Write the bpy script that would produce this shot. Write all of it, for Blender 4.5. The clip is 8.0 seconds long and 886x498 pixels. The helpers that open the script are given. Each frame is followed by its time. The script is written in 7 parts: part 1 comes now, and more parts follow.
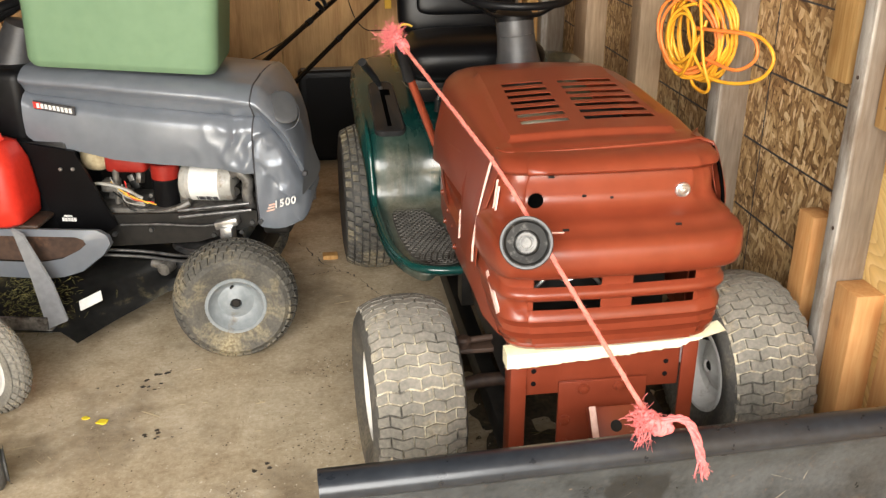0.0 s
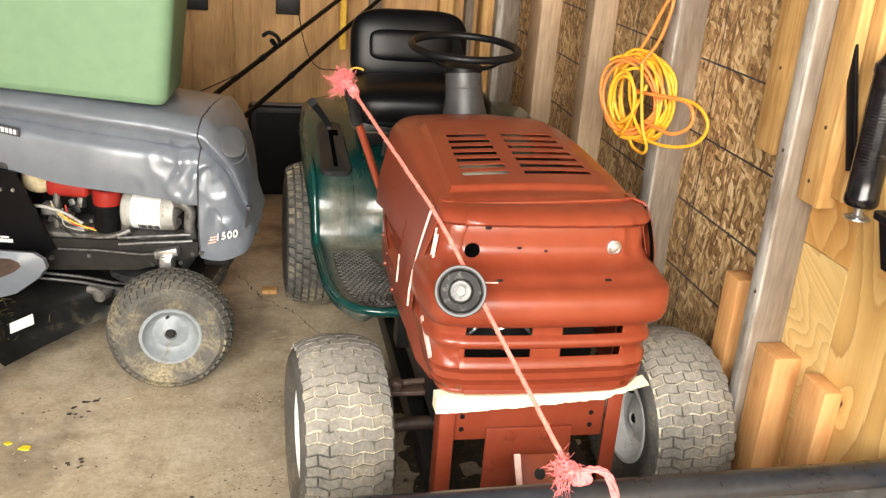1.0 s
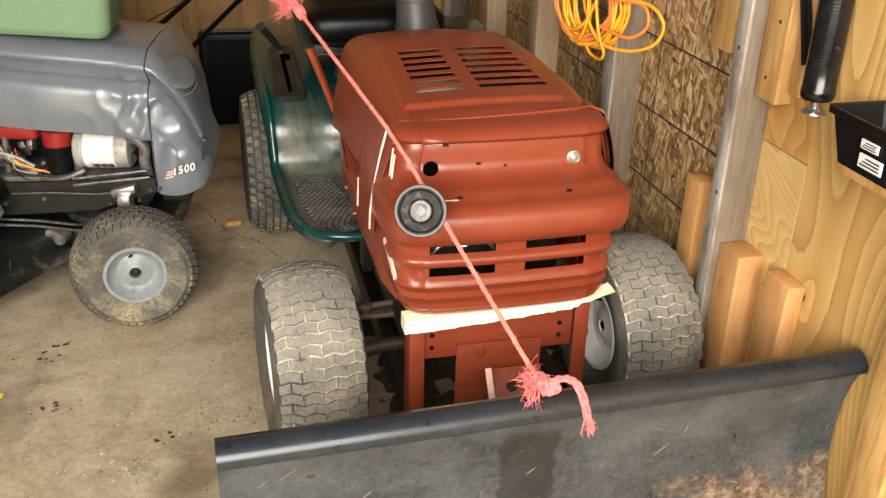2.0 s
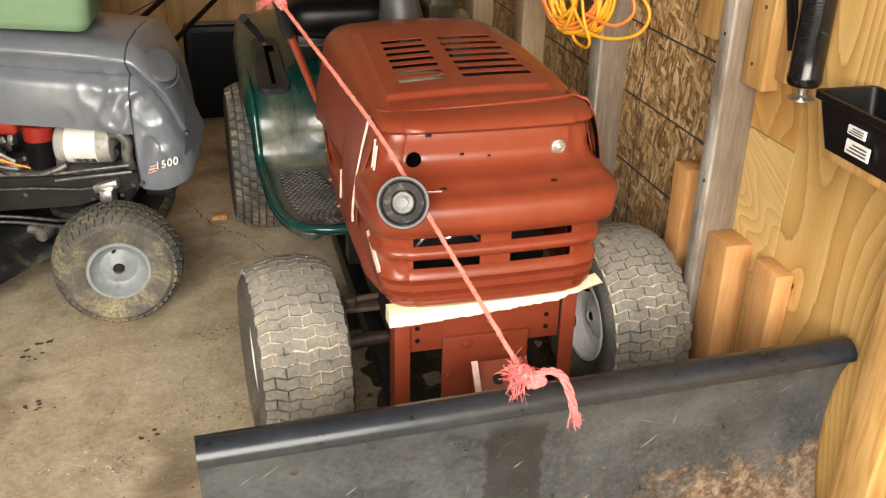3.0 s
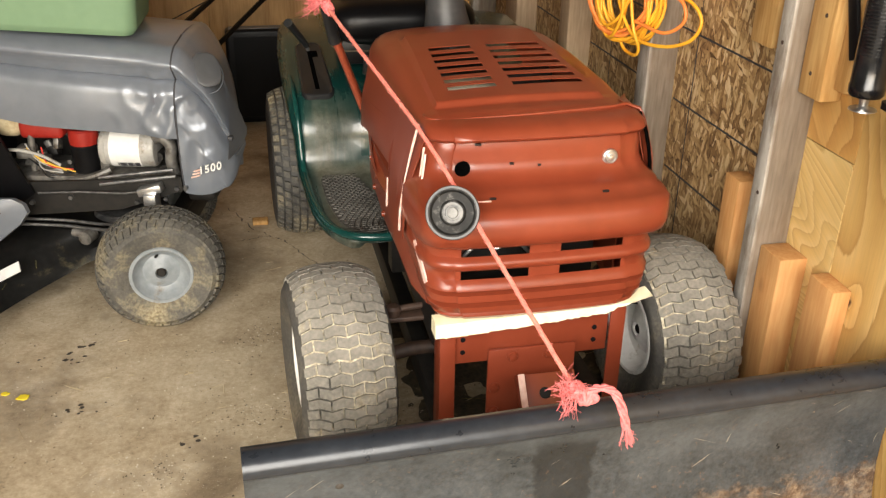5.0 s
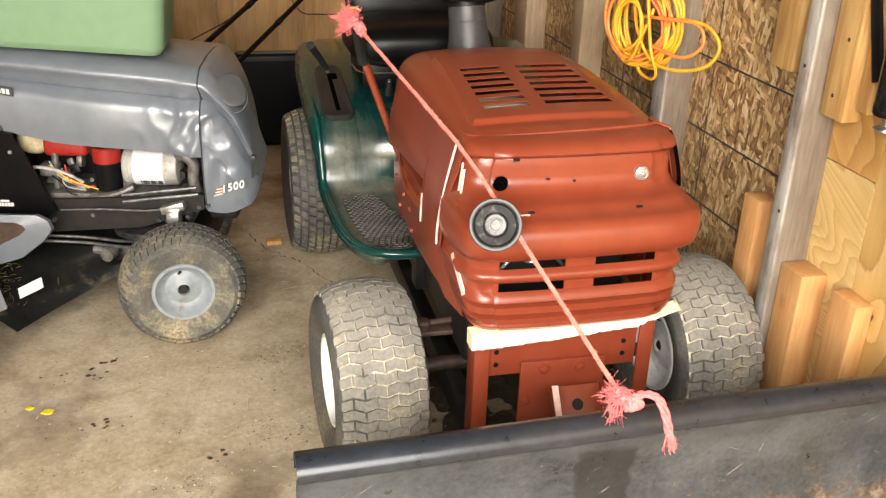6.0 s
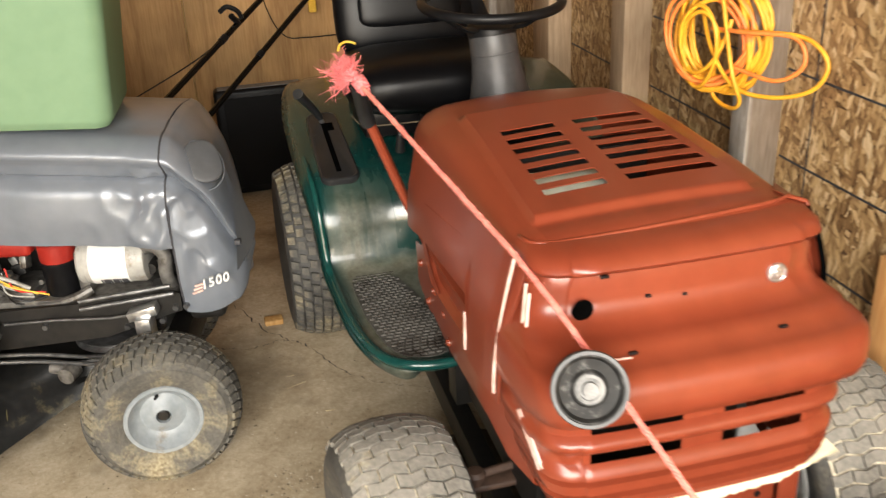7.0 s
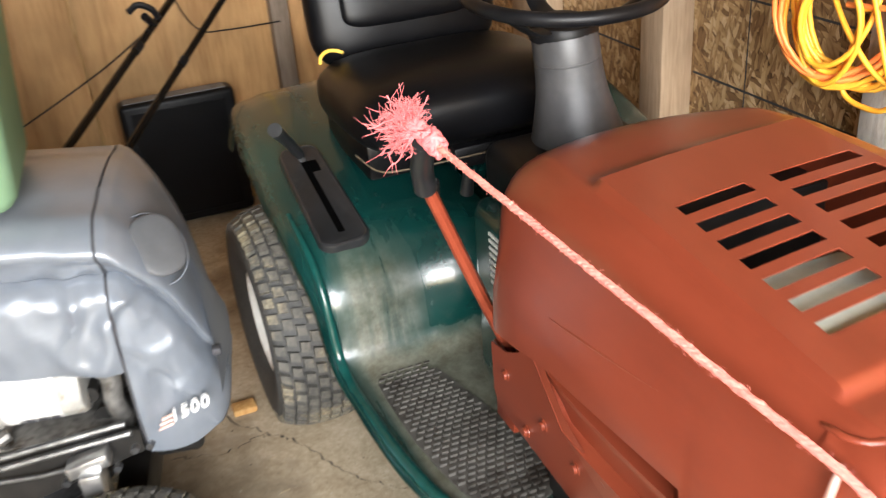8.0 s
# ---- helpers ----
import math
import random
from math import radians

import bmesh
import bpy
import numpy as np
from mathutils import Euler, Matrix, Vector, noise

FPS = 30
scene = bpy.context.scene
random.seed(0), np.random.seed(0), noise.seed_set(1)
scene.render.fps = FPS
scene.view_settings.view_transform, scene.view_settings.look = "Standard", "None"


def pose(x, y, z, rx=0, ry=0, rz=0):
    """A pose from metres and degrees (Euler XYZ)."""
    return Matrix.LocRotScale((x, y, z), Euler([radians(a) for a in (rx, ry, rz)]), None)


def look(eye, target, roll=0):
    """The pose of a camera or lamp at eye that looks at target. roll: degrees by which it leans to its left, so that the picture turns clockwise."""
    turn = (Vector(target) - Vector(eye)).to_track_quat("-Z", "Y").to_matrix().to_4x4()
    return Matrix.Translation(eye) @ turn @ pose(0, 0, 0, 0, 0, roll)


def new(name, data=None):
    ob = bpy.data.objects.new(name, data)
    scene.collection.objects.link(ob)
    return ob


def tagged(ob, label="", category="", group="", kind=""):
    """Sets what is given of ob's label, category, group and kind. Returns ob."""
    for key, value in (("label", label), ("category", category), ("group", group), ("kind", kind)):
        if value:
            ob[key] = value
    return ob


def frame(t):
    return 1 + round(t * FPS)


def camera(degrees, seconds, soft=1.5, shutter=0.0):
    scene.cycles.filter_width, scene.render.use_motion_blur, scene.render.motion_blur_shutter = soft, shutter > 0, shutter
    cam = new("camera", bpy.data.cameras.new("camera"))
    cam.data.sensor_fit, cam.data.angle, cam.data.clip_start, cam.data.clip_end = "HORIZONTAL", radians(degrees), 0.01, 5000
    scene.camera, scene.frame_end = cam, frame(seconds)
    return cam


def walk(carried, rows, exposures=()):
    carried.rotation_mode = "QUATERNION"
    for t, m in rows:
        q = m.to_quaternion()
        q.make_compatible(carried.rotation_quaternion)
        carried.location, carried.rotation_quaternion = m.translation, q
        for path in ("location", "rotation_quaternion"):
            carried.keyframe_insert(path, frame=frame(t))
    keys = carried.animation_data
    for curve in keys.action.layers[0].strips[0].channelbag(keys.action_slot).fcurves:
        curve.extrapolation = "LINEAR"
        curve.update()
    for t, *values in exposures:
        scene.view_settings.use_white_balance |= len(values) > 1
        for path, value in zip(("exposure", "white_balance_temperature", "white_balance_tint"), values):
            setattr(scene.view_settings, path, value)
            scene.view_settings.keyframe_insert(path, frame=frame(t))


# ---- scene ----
cam = camera(51.1, 8.0, soft=1.3, shutter=0.3)
PATH = [
    (0, (0.084, -0.035, 1.385), (0.354, 1.779, 0.588), -0.0),
    (0.3, (0.077, -0.030, 1.412), (0.395, 1.785, 0.622), 1.5),
    (0.5, (0.061, -0.055, 1.414), (0.423, 1.765, 0.666), 3.9),
    (0.7, (0.075, -0.064, 1.405), (0.468, 1.761, 0.687), 4.2),
    (1, (0.09, -0.07, 1.413), (0.482, 1.756, 0.698), 4.5),
    (1.3, (0.102, -0.064, 1.420), (0.567, 1.738, 0.683), 3.0),
    (1.5, (0.113, -0.069, 1.417), (0.568, 1.73, 0.673), 2.0),
    (1.7, (0.108, -0.064, 1.418), (0.572, 1.710, 0.614), 2.0),
    (2, (0.114, -0.06, 1.409), (0.559, 1.684, 0.537), 1.7),
    (3.5, (0.14, -0.02, 1.397), (0.601, 1.711, 0.508), 1.1),
    (4, (0.128, 0.003, 1.395), (0.542, 1.748, 0.51), 1.5),
    (5.5, (0.092, -0.026, 1.395), (0.483, 1.733, 0.528), 1.0),
    (5.8, (0.008, -0.045, 1.392), (0.430, 1.725, 0.562), 1.5),
    (6, (-0.003, -0.032, 1.379), (0.432, 1.74, 0.56), 1.9),
    (6.2, (0.011, 0.047, 1.372), (0.441, 1.818, 0.548), 1.2),
    (6.5, (0.063, 0.253, 1.341), (0.491, 2.023, 0.515), -1.6),
    (6.8, (0.100, 0.453, 1.379), (0.519, 2.219, 0.540), -2.7),
    (7, (0.072, 0.558, 1.371), (0.49, 2.324, 0.531), -2.7),
    (7.2, (0.013, 0.687, 1.355), (0.448, 2.437, 0.491), -2.7),
    (7.5, (-0.059, 0.901, 1.373), (0.422, 2.626, 0.481), -2.8),
    (7.7, (-0.046, 1.006, 1.374), (0.452, 2.719, 0.469), -3.9),
    (8, (-0.028, 1.241, 1.331), (0.594, 2.898, 0.4), -4.8),
]
walk(cam, [(t, look(eye, target, roll)) for t, eye, target, roll in PATH], exposures=[(0, 0.43, 6500, 10), (0.5, 0.55, 6500, 10), (1, 0.73, 6500, 10), (2, 0.34, 6700, 10), (3.5, 0.30, 6780, 10), (4, 0.30, 6780, 10), (5.5, 0.36, 6780, 10), (6, 0.64, 6600, 10), (6.5, 0.58, 6630, 10), (7, 0.65, 6650, 10), (7.5, 0.98, 6250, 10), (8, 1.29, 5950, 10)])

# ---- light: overcast daylight through the open end of the shed ----
world = bpy.data.worlds.new("sky")
scene.world = world
world.use_nodes = True
wn = world.node_tree
sky = wn.nodes.new("ShaderNodeTexSky")
sky.sky_type, sky.sun_disc = "NISHITA", False
sky.sun_elevation, sky.sun_rotation = radians(18), radians(199)
wn.links.new(sky.outputs[0], wn.nodes["Background"].inputs[0])
wn.nodes["Background"].inputs[1].default_value = 0.13
sun = new("sun", bpy.data.lights.new("sun", "SUN"))
sun.data.energy, sun.data.angle, sun.data.color = 0.8, radians(35), (1.0, 0.96, 0.9)
sun.matrix_world = look((-1.9, -5, 2.7), (0.3, 1.5, 0.5))
door_light = new("door_light", bpy.data.lights.new("door_light", "AREA"))
door_light.data.shape, door_light.data.size, door_light.data.size_y = "RECTANGLE", 2.5, 1.5
door_light.data.energy, door_light.data.color = 140, (1.0, 0.97, 0.915)
door_light.matrix_world = look((-0.32, -0.98, 1.72), (0.35, 2.2, 0.5))


# ---- materials ----
def surface(name, dark, light, scale=8.0, rough=0.6, metal=0.0, bump=0.15, stretch=(1, 1, 1), grain=60.0, wear=None, wear_at=0.62, wear_scale=5.0,
            spread=0.5, coat=0.0, rough_var=0.12, bump_size=0.002, low=None, spec=0.5, wear_stretch=None, wear_soft=0.05):
    """Two scales of noise between two colours, optional patches of wear, and a fine relief."""
    m = bpy.data.materials.new(name)
    m.use_nodes = True
    n, l = m.node_tree.nodes, m.node_tree.links
    bsdf = n["Principled BSDF"]
    tc = n.new("ShaderNodeTexCoord")
    mp = n.new("ShaderNodeMapping")
    mp.inputs["Scale"].default_value = stretch
    l.new(tc.outputs["Object"], mp.inputs[0])
    big = n.new("ShaderNodeTexNoise")
    big.inputs["Scale"].default_value, big.inputs["Detail"].default_value, big.inputs["Roughness"].default_value = scale, 6, 0.62
    fine = n.new("ShaderNodeTexNoise")
    fine.inputs["Scale"].default_value, fine.inputs["Detail"].default_value = grain, 4
    l.new(mp.outputs[0], big.inputs[0])
    l.new(mp.outputs[0], fine.inputs[0])
    add = n.new("ShaderNodeMath")
    add.operation = "MULTIPLY_ADD"
    l.new(fine.outputs[0], add.inputs[0])
    add.inputs[1].default_value = 0.45
    half = n.new("ShaderNodeMath")
    half.operation = "MULTIPLY"
    half.inputs[1].default_value = 0.55
    l.new(big.outputs[0], half.inputs[0])
    l.new(half.outputs[0], add.inputs[2])
    ramp = n.new("ShaderNodeValToRGB")
    ramp.color_ramp.elements[0].position, ramp.color_ramp.elements[1].position = 0.5 - spread * 0.3, 0.5 + spread * 0.3
    ramp.color_ramp.elements[0].color, ramp.color_ramp.elements[1].color = (*dark, 1), (*light, 1)
    l.new(add.outputs[0], ramp.inputs[0])
    colour = ramp.outputs[0]
    if wear:
        wt = n.new("ShaderNodeTexNoise")
        wt.inputs["Scale"].default_value, wt.inputs["Detail"].default_value, wt.inputs["Roughness"].default_value = wear_scale, 9, 0.68
        if wear_stretch:
            wm_ = n.new("ShaderNodeMapping")
            wm_.inputs["Scale"].default_value = wear_stretch
            l.new(tc.outputs["Object"], wm_.inputs[0])
            l.new(wm_.outputs[0], wt.inputs[0])
        else:
            l.new(tc.outputs["Object"], wt.inputs[0])
        wr = n.new("ShaderNodeValToRGB")
        wr.color_ramp.elements[0].position, wr.color_ramp.elements[1].position = wear_at - wear_soft, wear_at + wear_soft + 0.01
        amount = wt.outputs[0]
        if low:
            # more wear towards the scraping edge
            sp = n.new("ShaderNodeSeparateXYZ")
            l.new(tc.outputs["Object"], sp.inputs[0])
            ml = n.new("ShaderNodeMath")
            ml.operation = "MULTIPLY_ADD"
            ml.inputs[1].default_value, ml.inputs[2].default_value = -low[1], low[0] * low[1]
            l.new(sp.outputs[2], ml.inputs[0])
            ad = n.new("ShaderNodeMath")
            ad.operation = "ADD"
            l.new(ml.outputs[0], ad.inputs[0])
            l.new(amount, ad.inputs[1])
            amount = ad.outputs[0]
        l.new(amount, wr.inputs[0])
        mix = n.new("ShaderNodeMix")
        mix.data_type = "RGBA"
        l.new(wr.outputs[0], mix.inputs[0])
        l.new(colour, mix.inputs[6])
        tone = n.new("ShaderNodeMix")
        tone.data_type = "RGBA"
        tr = n.new("ShaderNodeMapRange")
        tr.inputs[1].default_value, tr.inputs[2].default_value = 0.35, 0.65
        l.new(fine.outputs[0], tr.inputs[0])
        l.new(tr.outputs[0], tone.inputs[0])
        tone.inputs[6].default_value = (wear[0] * 0.55, wear[1] * 0.5, wear[2] * 0.46, 1)
        tone.inputs[7].default_value = (*[min(0.9, w * 1.15) for w in wear], 1)
        l.new(tone.outputs[2], mix.inputs[7])
        colour = mix.outputs[2]
    l.new(colour, bsdf.inputs["Base Color"])
    rr = n.new("ShaderNodeMapRange")
    rr.inputs[3].default_value, rr.inputs[4].default_value = max(0.02, rough - rough_var), min(1, rough + rough_var)
    l.new(add.outputs[0], rr.inputs[0])
    l.new(rr.outputs[0], bsdf.inputs["Roughness"])
    bsdf.inputs["Metallic"].default_value = metal
    bsdf.inputs["Coat Weight"].default_value = coat
    bsdf.inputs["Specular IOR Level"].default_value = spec
    bp = n.new("ShaderNodeBump")
    bp.inputs["Strength"].default_value, bp.inputs["Distance"].default_value = bump, bump_size
    l.new(add.outputs[0], bp.inputs["Height"])
    l.new(bp.outputs[0], bsdf.inputs["Normal"])
    return m


# shorthands for the layered materials below
def blank(name, rough=0.6):
    m = bpy.data.materials.new(name)
    m.use_nodes = True
    n, l = m.node_tree.nodes, m.node_tree.links
    bsdf = n["Principled BSDF"]
    bsdf.inputs["Roughness"].default_value = rough
    return m, n, l, bsdf, n.new("ShaderNodeTexCoord").outputs["Object"]


def plug(l, socket, value):
    if isinstance(value, bpy.types.NodeSocket):
        l.new(value, socket)
    else:
        socket.default_value = value


def mapped(n, l, vec, scale=(1, 1, 1), turn=(0, 0, 0), shift=(0, 0, 0)):
    """Turned first, then scaled."""
    a = n.new("ShaderNodeMapping")
    a.inputs["Rotation"].default_value = [radians(q) for q in turn]
    a.inputs["Location"].default_value = shift
    l.new(vec, a.inputs[0])
    b = n.new("ShaderNodeMapping")
    b.inputs["Scale"].default_value = scale
    l.new(a.outputs[0], b.inputs[0])
    return b.outputs[0]


def mottle(n, l, vec, scale, detail=4.0, rough=0.55, warp=0.0):
    t = n.new("ShaderNodeTexNoise")
    t.inputs["Scale"].default_value, t.inputs["Detail"].default_value, t.inputs["Roughness"].default_value, t.inputs["Distortion"].default_value = scale, detail, rough, warp
    l.new(vec, t.inputs[0])
    return t.outputs[0]


def calc(n, l, op, a, b=0.0, c=0.0):
    t = n.new("ShaderNodeMath")
    t.operation = op
    for k, v in enumerate((a, b, c)):
        plug(l, t.inputs[k], v)
    return t.outputs[0]


def fade(n, l, value, lo, hi, a=0.0, b=1.0):
    t = n.new("ShaderNodeMapRange")
    t.inputs[1].default_value, t.inputs[2].default_value, t.inputs[3].default_value, t.inputs[4].default_value = lo, hi, a, b
    l.new(value, t.inputs[0])
    return t.outputs[0]


def blend(n, l, fac, a, b):
    t = n.new("ShaderNodeMix")
    t.data_type = "RGBA"
    plug(l, t.inputs[0], fac)
    for k, v in ((6, a), (7, b)):
        plug(l, t.inputs[k], v if isinstance(v, bpy.types.NodeSocket) else (*v, 1))
    return t.outputs[2]


def ramped(n, l, fac, stops):
    t = n.new("ShaderNodeValToRGB")
    e = t.color_ramp.elements
    while len(e) < len(stops):
        e.new(0.5)
    for q, (p, c) in zip(e, stops):
        q.position, q.color = p, (*c, 1)
    l.new(fac, t.inputs[0])
    return t.outputs[0]


def relief(n, l, bsdf, height, strength, size):
    t = n.new("ShaderNodeBump")
    t.inputs["Strength"].default_value, t.inputs["Distance"].default_value = strength, size
    l.new(height, t.inputs["Height"])
    l.new(t.outputs[0], bsdf.inputs["Normal"])


def timber(name, dark, light, along="Z", rings=9.0, rough=0.65, knots=True, distort=3.0, piece=True, slip=0.09, tilt=0.0, ring=0.16, base_detail=2.0, span=(0.26, 0.68), pale_face=None):
    """Sawn wood: stretched growth bands along one axis, fine fibre and a few knots. Pieces differ by their object's random number."""
    m = bpy.data.materials.new(name)
    m.use_nodes = True
    n, l = m.node_tree.nodes, m.node_tree.links
    bsdf = n["Principled BSDF"]
    tc = n.new("ShaderNodeTexCoord")
    oi = n.new("ShaderNodeObjectInfo")
    sh = n.new("ShaderNodeVectorMath")
    sh.operation = "MULTIPLY_ADD"
    comb = n.new("ShaderNodeCombineXYZ")
    for k in range(3):
        l.new(oi.outputs["Random"], comb.inputs[k])
    l.new(comb.outputs[0], sh.inputs[0])
    sh.inputs[1].default_value = (7, 9, 5) if piece else (0, 0, 0)
    l.new(tc.outputs["Object"], sh.inputs[2])
    mp = n.new("ShaderNodeMapping")
    mp.inputs["Scale"].default_value = {"X": (slip, 1, 1), "Y": (1, slip, 1), "Z": (1, 1, slip)}[along]
    turn = n.new("ShaderNodeMapping")
    turn.inputs["Rotation"].default_value = (radians(tilt), 0, 0)
    l.new(sh.outputs[0], turn.inputs[0])
    l.new(turn.outputs[0], mp.inputs[0])
    base = n.new("ShaderNodeTexNoise")
    base.inputs["Scale"].default_value, base.inputs["Detail"].default_value, base.inputs["Distortion"].default_value = rings, base_detail, 0.4
    l.new(mp.outputs[0], base.inputs[0])
    mul = n.new("ShaderNodeMath")
    mul.operation = "MULTIPLY"
    mul.inputs[1].default_value = distort * 9
    l.new(base.outputs[0], mul.inputs[0])
    sn = n.new("ShaderNodeMath")
    sn.operation = "SINE"
    l.new(mul.outputs[0], sn.inputs[0])
    fib = n.new("ShaderNodeTexNoise")
    fib.inputs["Scale"].default_value, fib.inputs["Detail"].default_value = 130, 5
    l.new(mp.outputs[0], fib.inputs[0])
    add = n.new("ShaderNodeMath")
    add.operation = "MULTIPLY_ADD"
    add.inputs[1].default_value = ring
    l.new(sn.outputs[0], add.inputs[0])
    l.new(fib.outputs[0], add.inputs[2])
    ramp = n.new("ShaderNodeValToRGB")
    ramp.color_ramp.elements[0].position, ramp.color_ramp.elements[1].position = span
    ramp.color_ramp.elements[0].color, ramp.color_ramp.elements[1].color = (*dark, 1), (*light, 1)
    l.new(add.outputs[0], ramp.inputs[0])
    tone = n.new("ShaderNodeTexNoise")
    tone.inputs["Scale"].default_value, tone.inputs["Detail"].default_value = 3.5, 5
    l.new(sh.outputs[0], tone.inputs[0])
    tr = n.new("ShaderNodeMapRange")
    tr.inputs[1].default_value, tr.inputs[2].default_value, tr.inputs[3].default_value, tr.inputs[4].default_value = 0.3, 0.7, 0.72, 1.12
    l.new(tone.outputs[0], tr.inputs[0])
    vm = n.new("ShaderNodeVectorMath")
    vm.operation = "SCALE"
    l.new(ramp.outputs[0], vm.inputs[0])
    l.new(tr.outputs[0], vm.inputs["Scale"])
    colour = vm.outputs[0]
    if knots:
        vo = n.new("ShaderNodeTexVoronoi")
        vo.inputs["Scale"].default_value = 3.2
        mk = n.new("ShaderNodeMapping")
        mk.inputs["Scale"].default_value = {"X": (0.6, 1, 1), "Y": (1, 0.6, 1), "Z": (1, 1, 0.6)}[along]
        l.new(sh.outputs[0], mk.inputs[0])
        l.new(mk.outputs[0], vo.inputs[0])
        kr = n.new("ShaderNodeValToRGB")
        kr.color_ramp.elements[0].position, kr.color_ramp.elements[1].position = 0.035, 0.075
        kr.color_ramp.elements[0].color, kr.color_ramp.elements[1].color = (1, 1, 1, 1), (0, 0, 0, 1)
        l.new(vo.outputs["Distance"], kr.inputs[0])
        mix = n.new("ShaderNodeMix")
        mix.data_type = "RGBA"
        l.new(kr.outputs[0], mix.inputs[0])
        l.new(colour, mix.inputs[6])
        mix.inputs[7].default_value = (dark[0] * 0.35, dark[1] * 0.3, dark[2] * 0.3, 1)
        colour = mix.outputs[2]
    if pale_face:
        # the face towards the room is paler than the sides, in patches
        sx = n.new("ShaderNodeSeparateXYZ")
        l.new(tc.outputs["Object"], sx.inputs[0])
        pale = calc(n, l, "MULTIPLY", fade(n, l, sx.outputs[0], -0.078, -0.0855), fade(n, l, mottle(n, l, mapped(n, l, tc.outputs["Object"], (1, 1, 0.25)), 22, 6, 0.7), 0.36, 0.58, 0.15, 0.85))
        colour = blend(n, l, pale, colour, pale_face)
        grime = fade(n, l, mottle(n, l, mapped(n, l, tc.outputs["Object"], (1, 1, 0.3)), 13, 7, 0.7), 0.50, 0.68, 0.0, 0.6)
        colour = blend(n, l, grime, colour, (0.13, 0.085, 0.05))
    l.new(colour, bsdf.inputs["Base Color"])
    bsdf.inputs["Roughness"].default_value = rough
    bp = n.new("ShaderNodeBump")
    bp.inputs["Strength"].default_value, bp.inputs["Distance"].default_value = 0.25, 0.002
    l.new(add.outputs[0], bp.inputs["Height"])
    l.new(bp.outputs[0], bsdf.inputs["Normal"])
    return m


def concrete(name):
    """An old slab: broad damp stains, mid-sized mottling, pale scuffs and fine grit."""
    m, n, l, bsdf, vec = blank(name, 0.85)
    broad, mid = mottle(n, l, vec, 1.7, 5, 0.6), mottle(n, l, vec, 9, 7, 0.7, 0.4)
    grit, fine = mottle(n, l, vec, 75, 5, 0.75), mottle(n, l, vec, 260, 3, 0.7)
    tone = calc(n, l, "MULTIPLY_ADD", mid, 0.55, calc(n, l, "MULTIPLY_ADD", grit, 0.5, calc(n, l, "MULTIPLY", broad, 0.35)))
    col = ramped(n, l, tone, [(0.50, (0.23, 0.172, 0.105)), (0.62, (0.38, 0.30, 0.195)), (0.72, (0.47, 0.385, 0.262)), (0.86, (0.60, 0.515, 0.385))])
    stain = calc(n, l, "MULTIPLY", fade(n, l, mottle(n, l, vec, 2.6, 8, 0.66), 0.53, 0.68), fade(n, l, grit, 0.3, 0.6, 0.45, 0.9))
    col = blend(n, l, stain, col, (0.15, 0.108, 0.066))
    speck = fade(n, l, fine, 0.665, 0.70)
    col = blend(n, l, calc(n, l, "MULTIPLY", speck, 0.7), col, (0.70, 0.64, 0.52))
    dark = fade(n, l, mottle(n, l, vec, 120, 3, 0.7), 0.665, 0.71)
    col = blend(n, l, calc(n, l, "MULTIPLY", dark, 0.7), col, (0.11, 0.082, 0.05))
    l.new(col, bsdf.inputs["Base Color"])
    l.new(fade(n, l, tone, 0.5, 0.85, 0.7, 0.95), bsdf.inputs["Roughness"])
    relief(n, l, bsdf, calc(n, l, "MULTIPLY_ADD", fine, 0.4, tone), 0.35, 0.003)
    return m


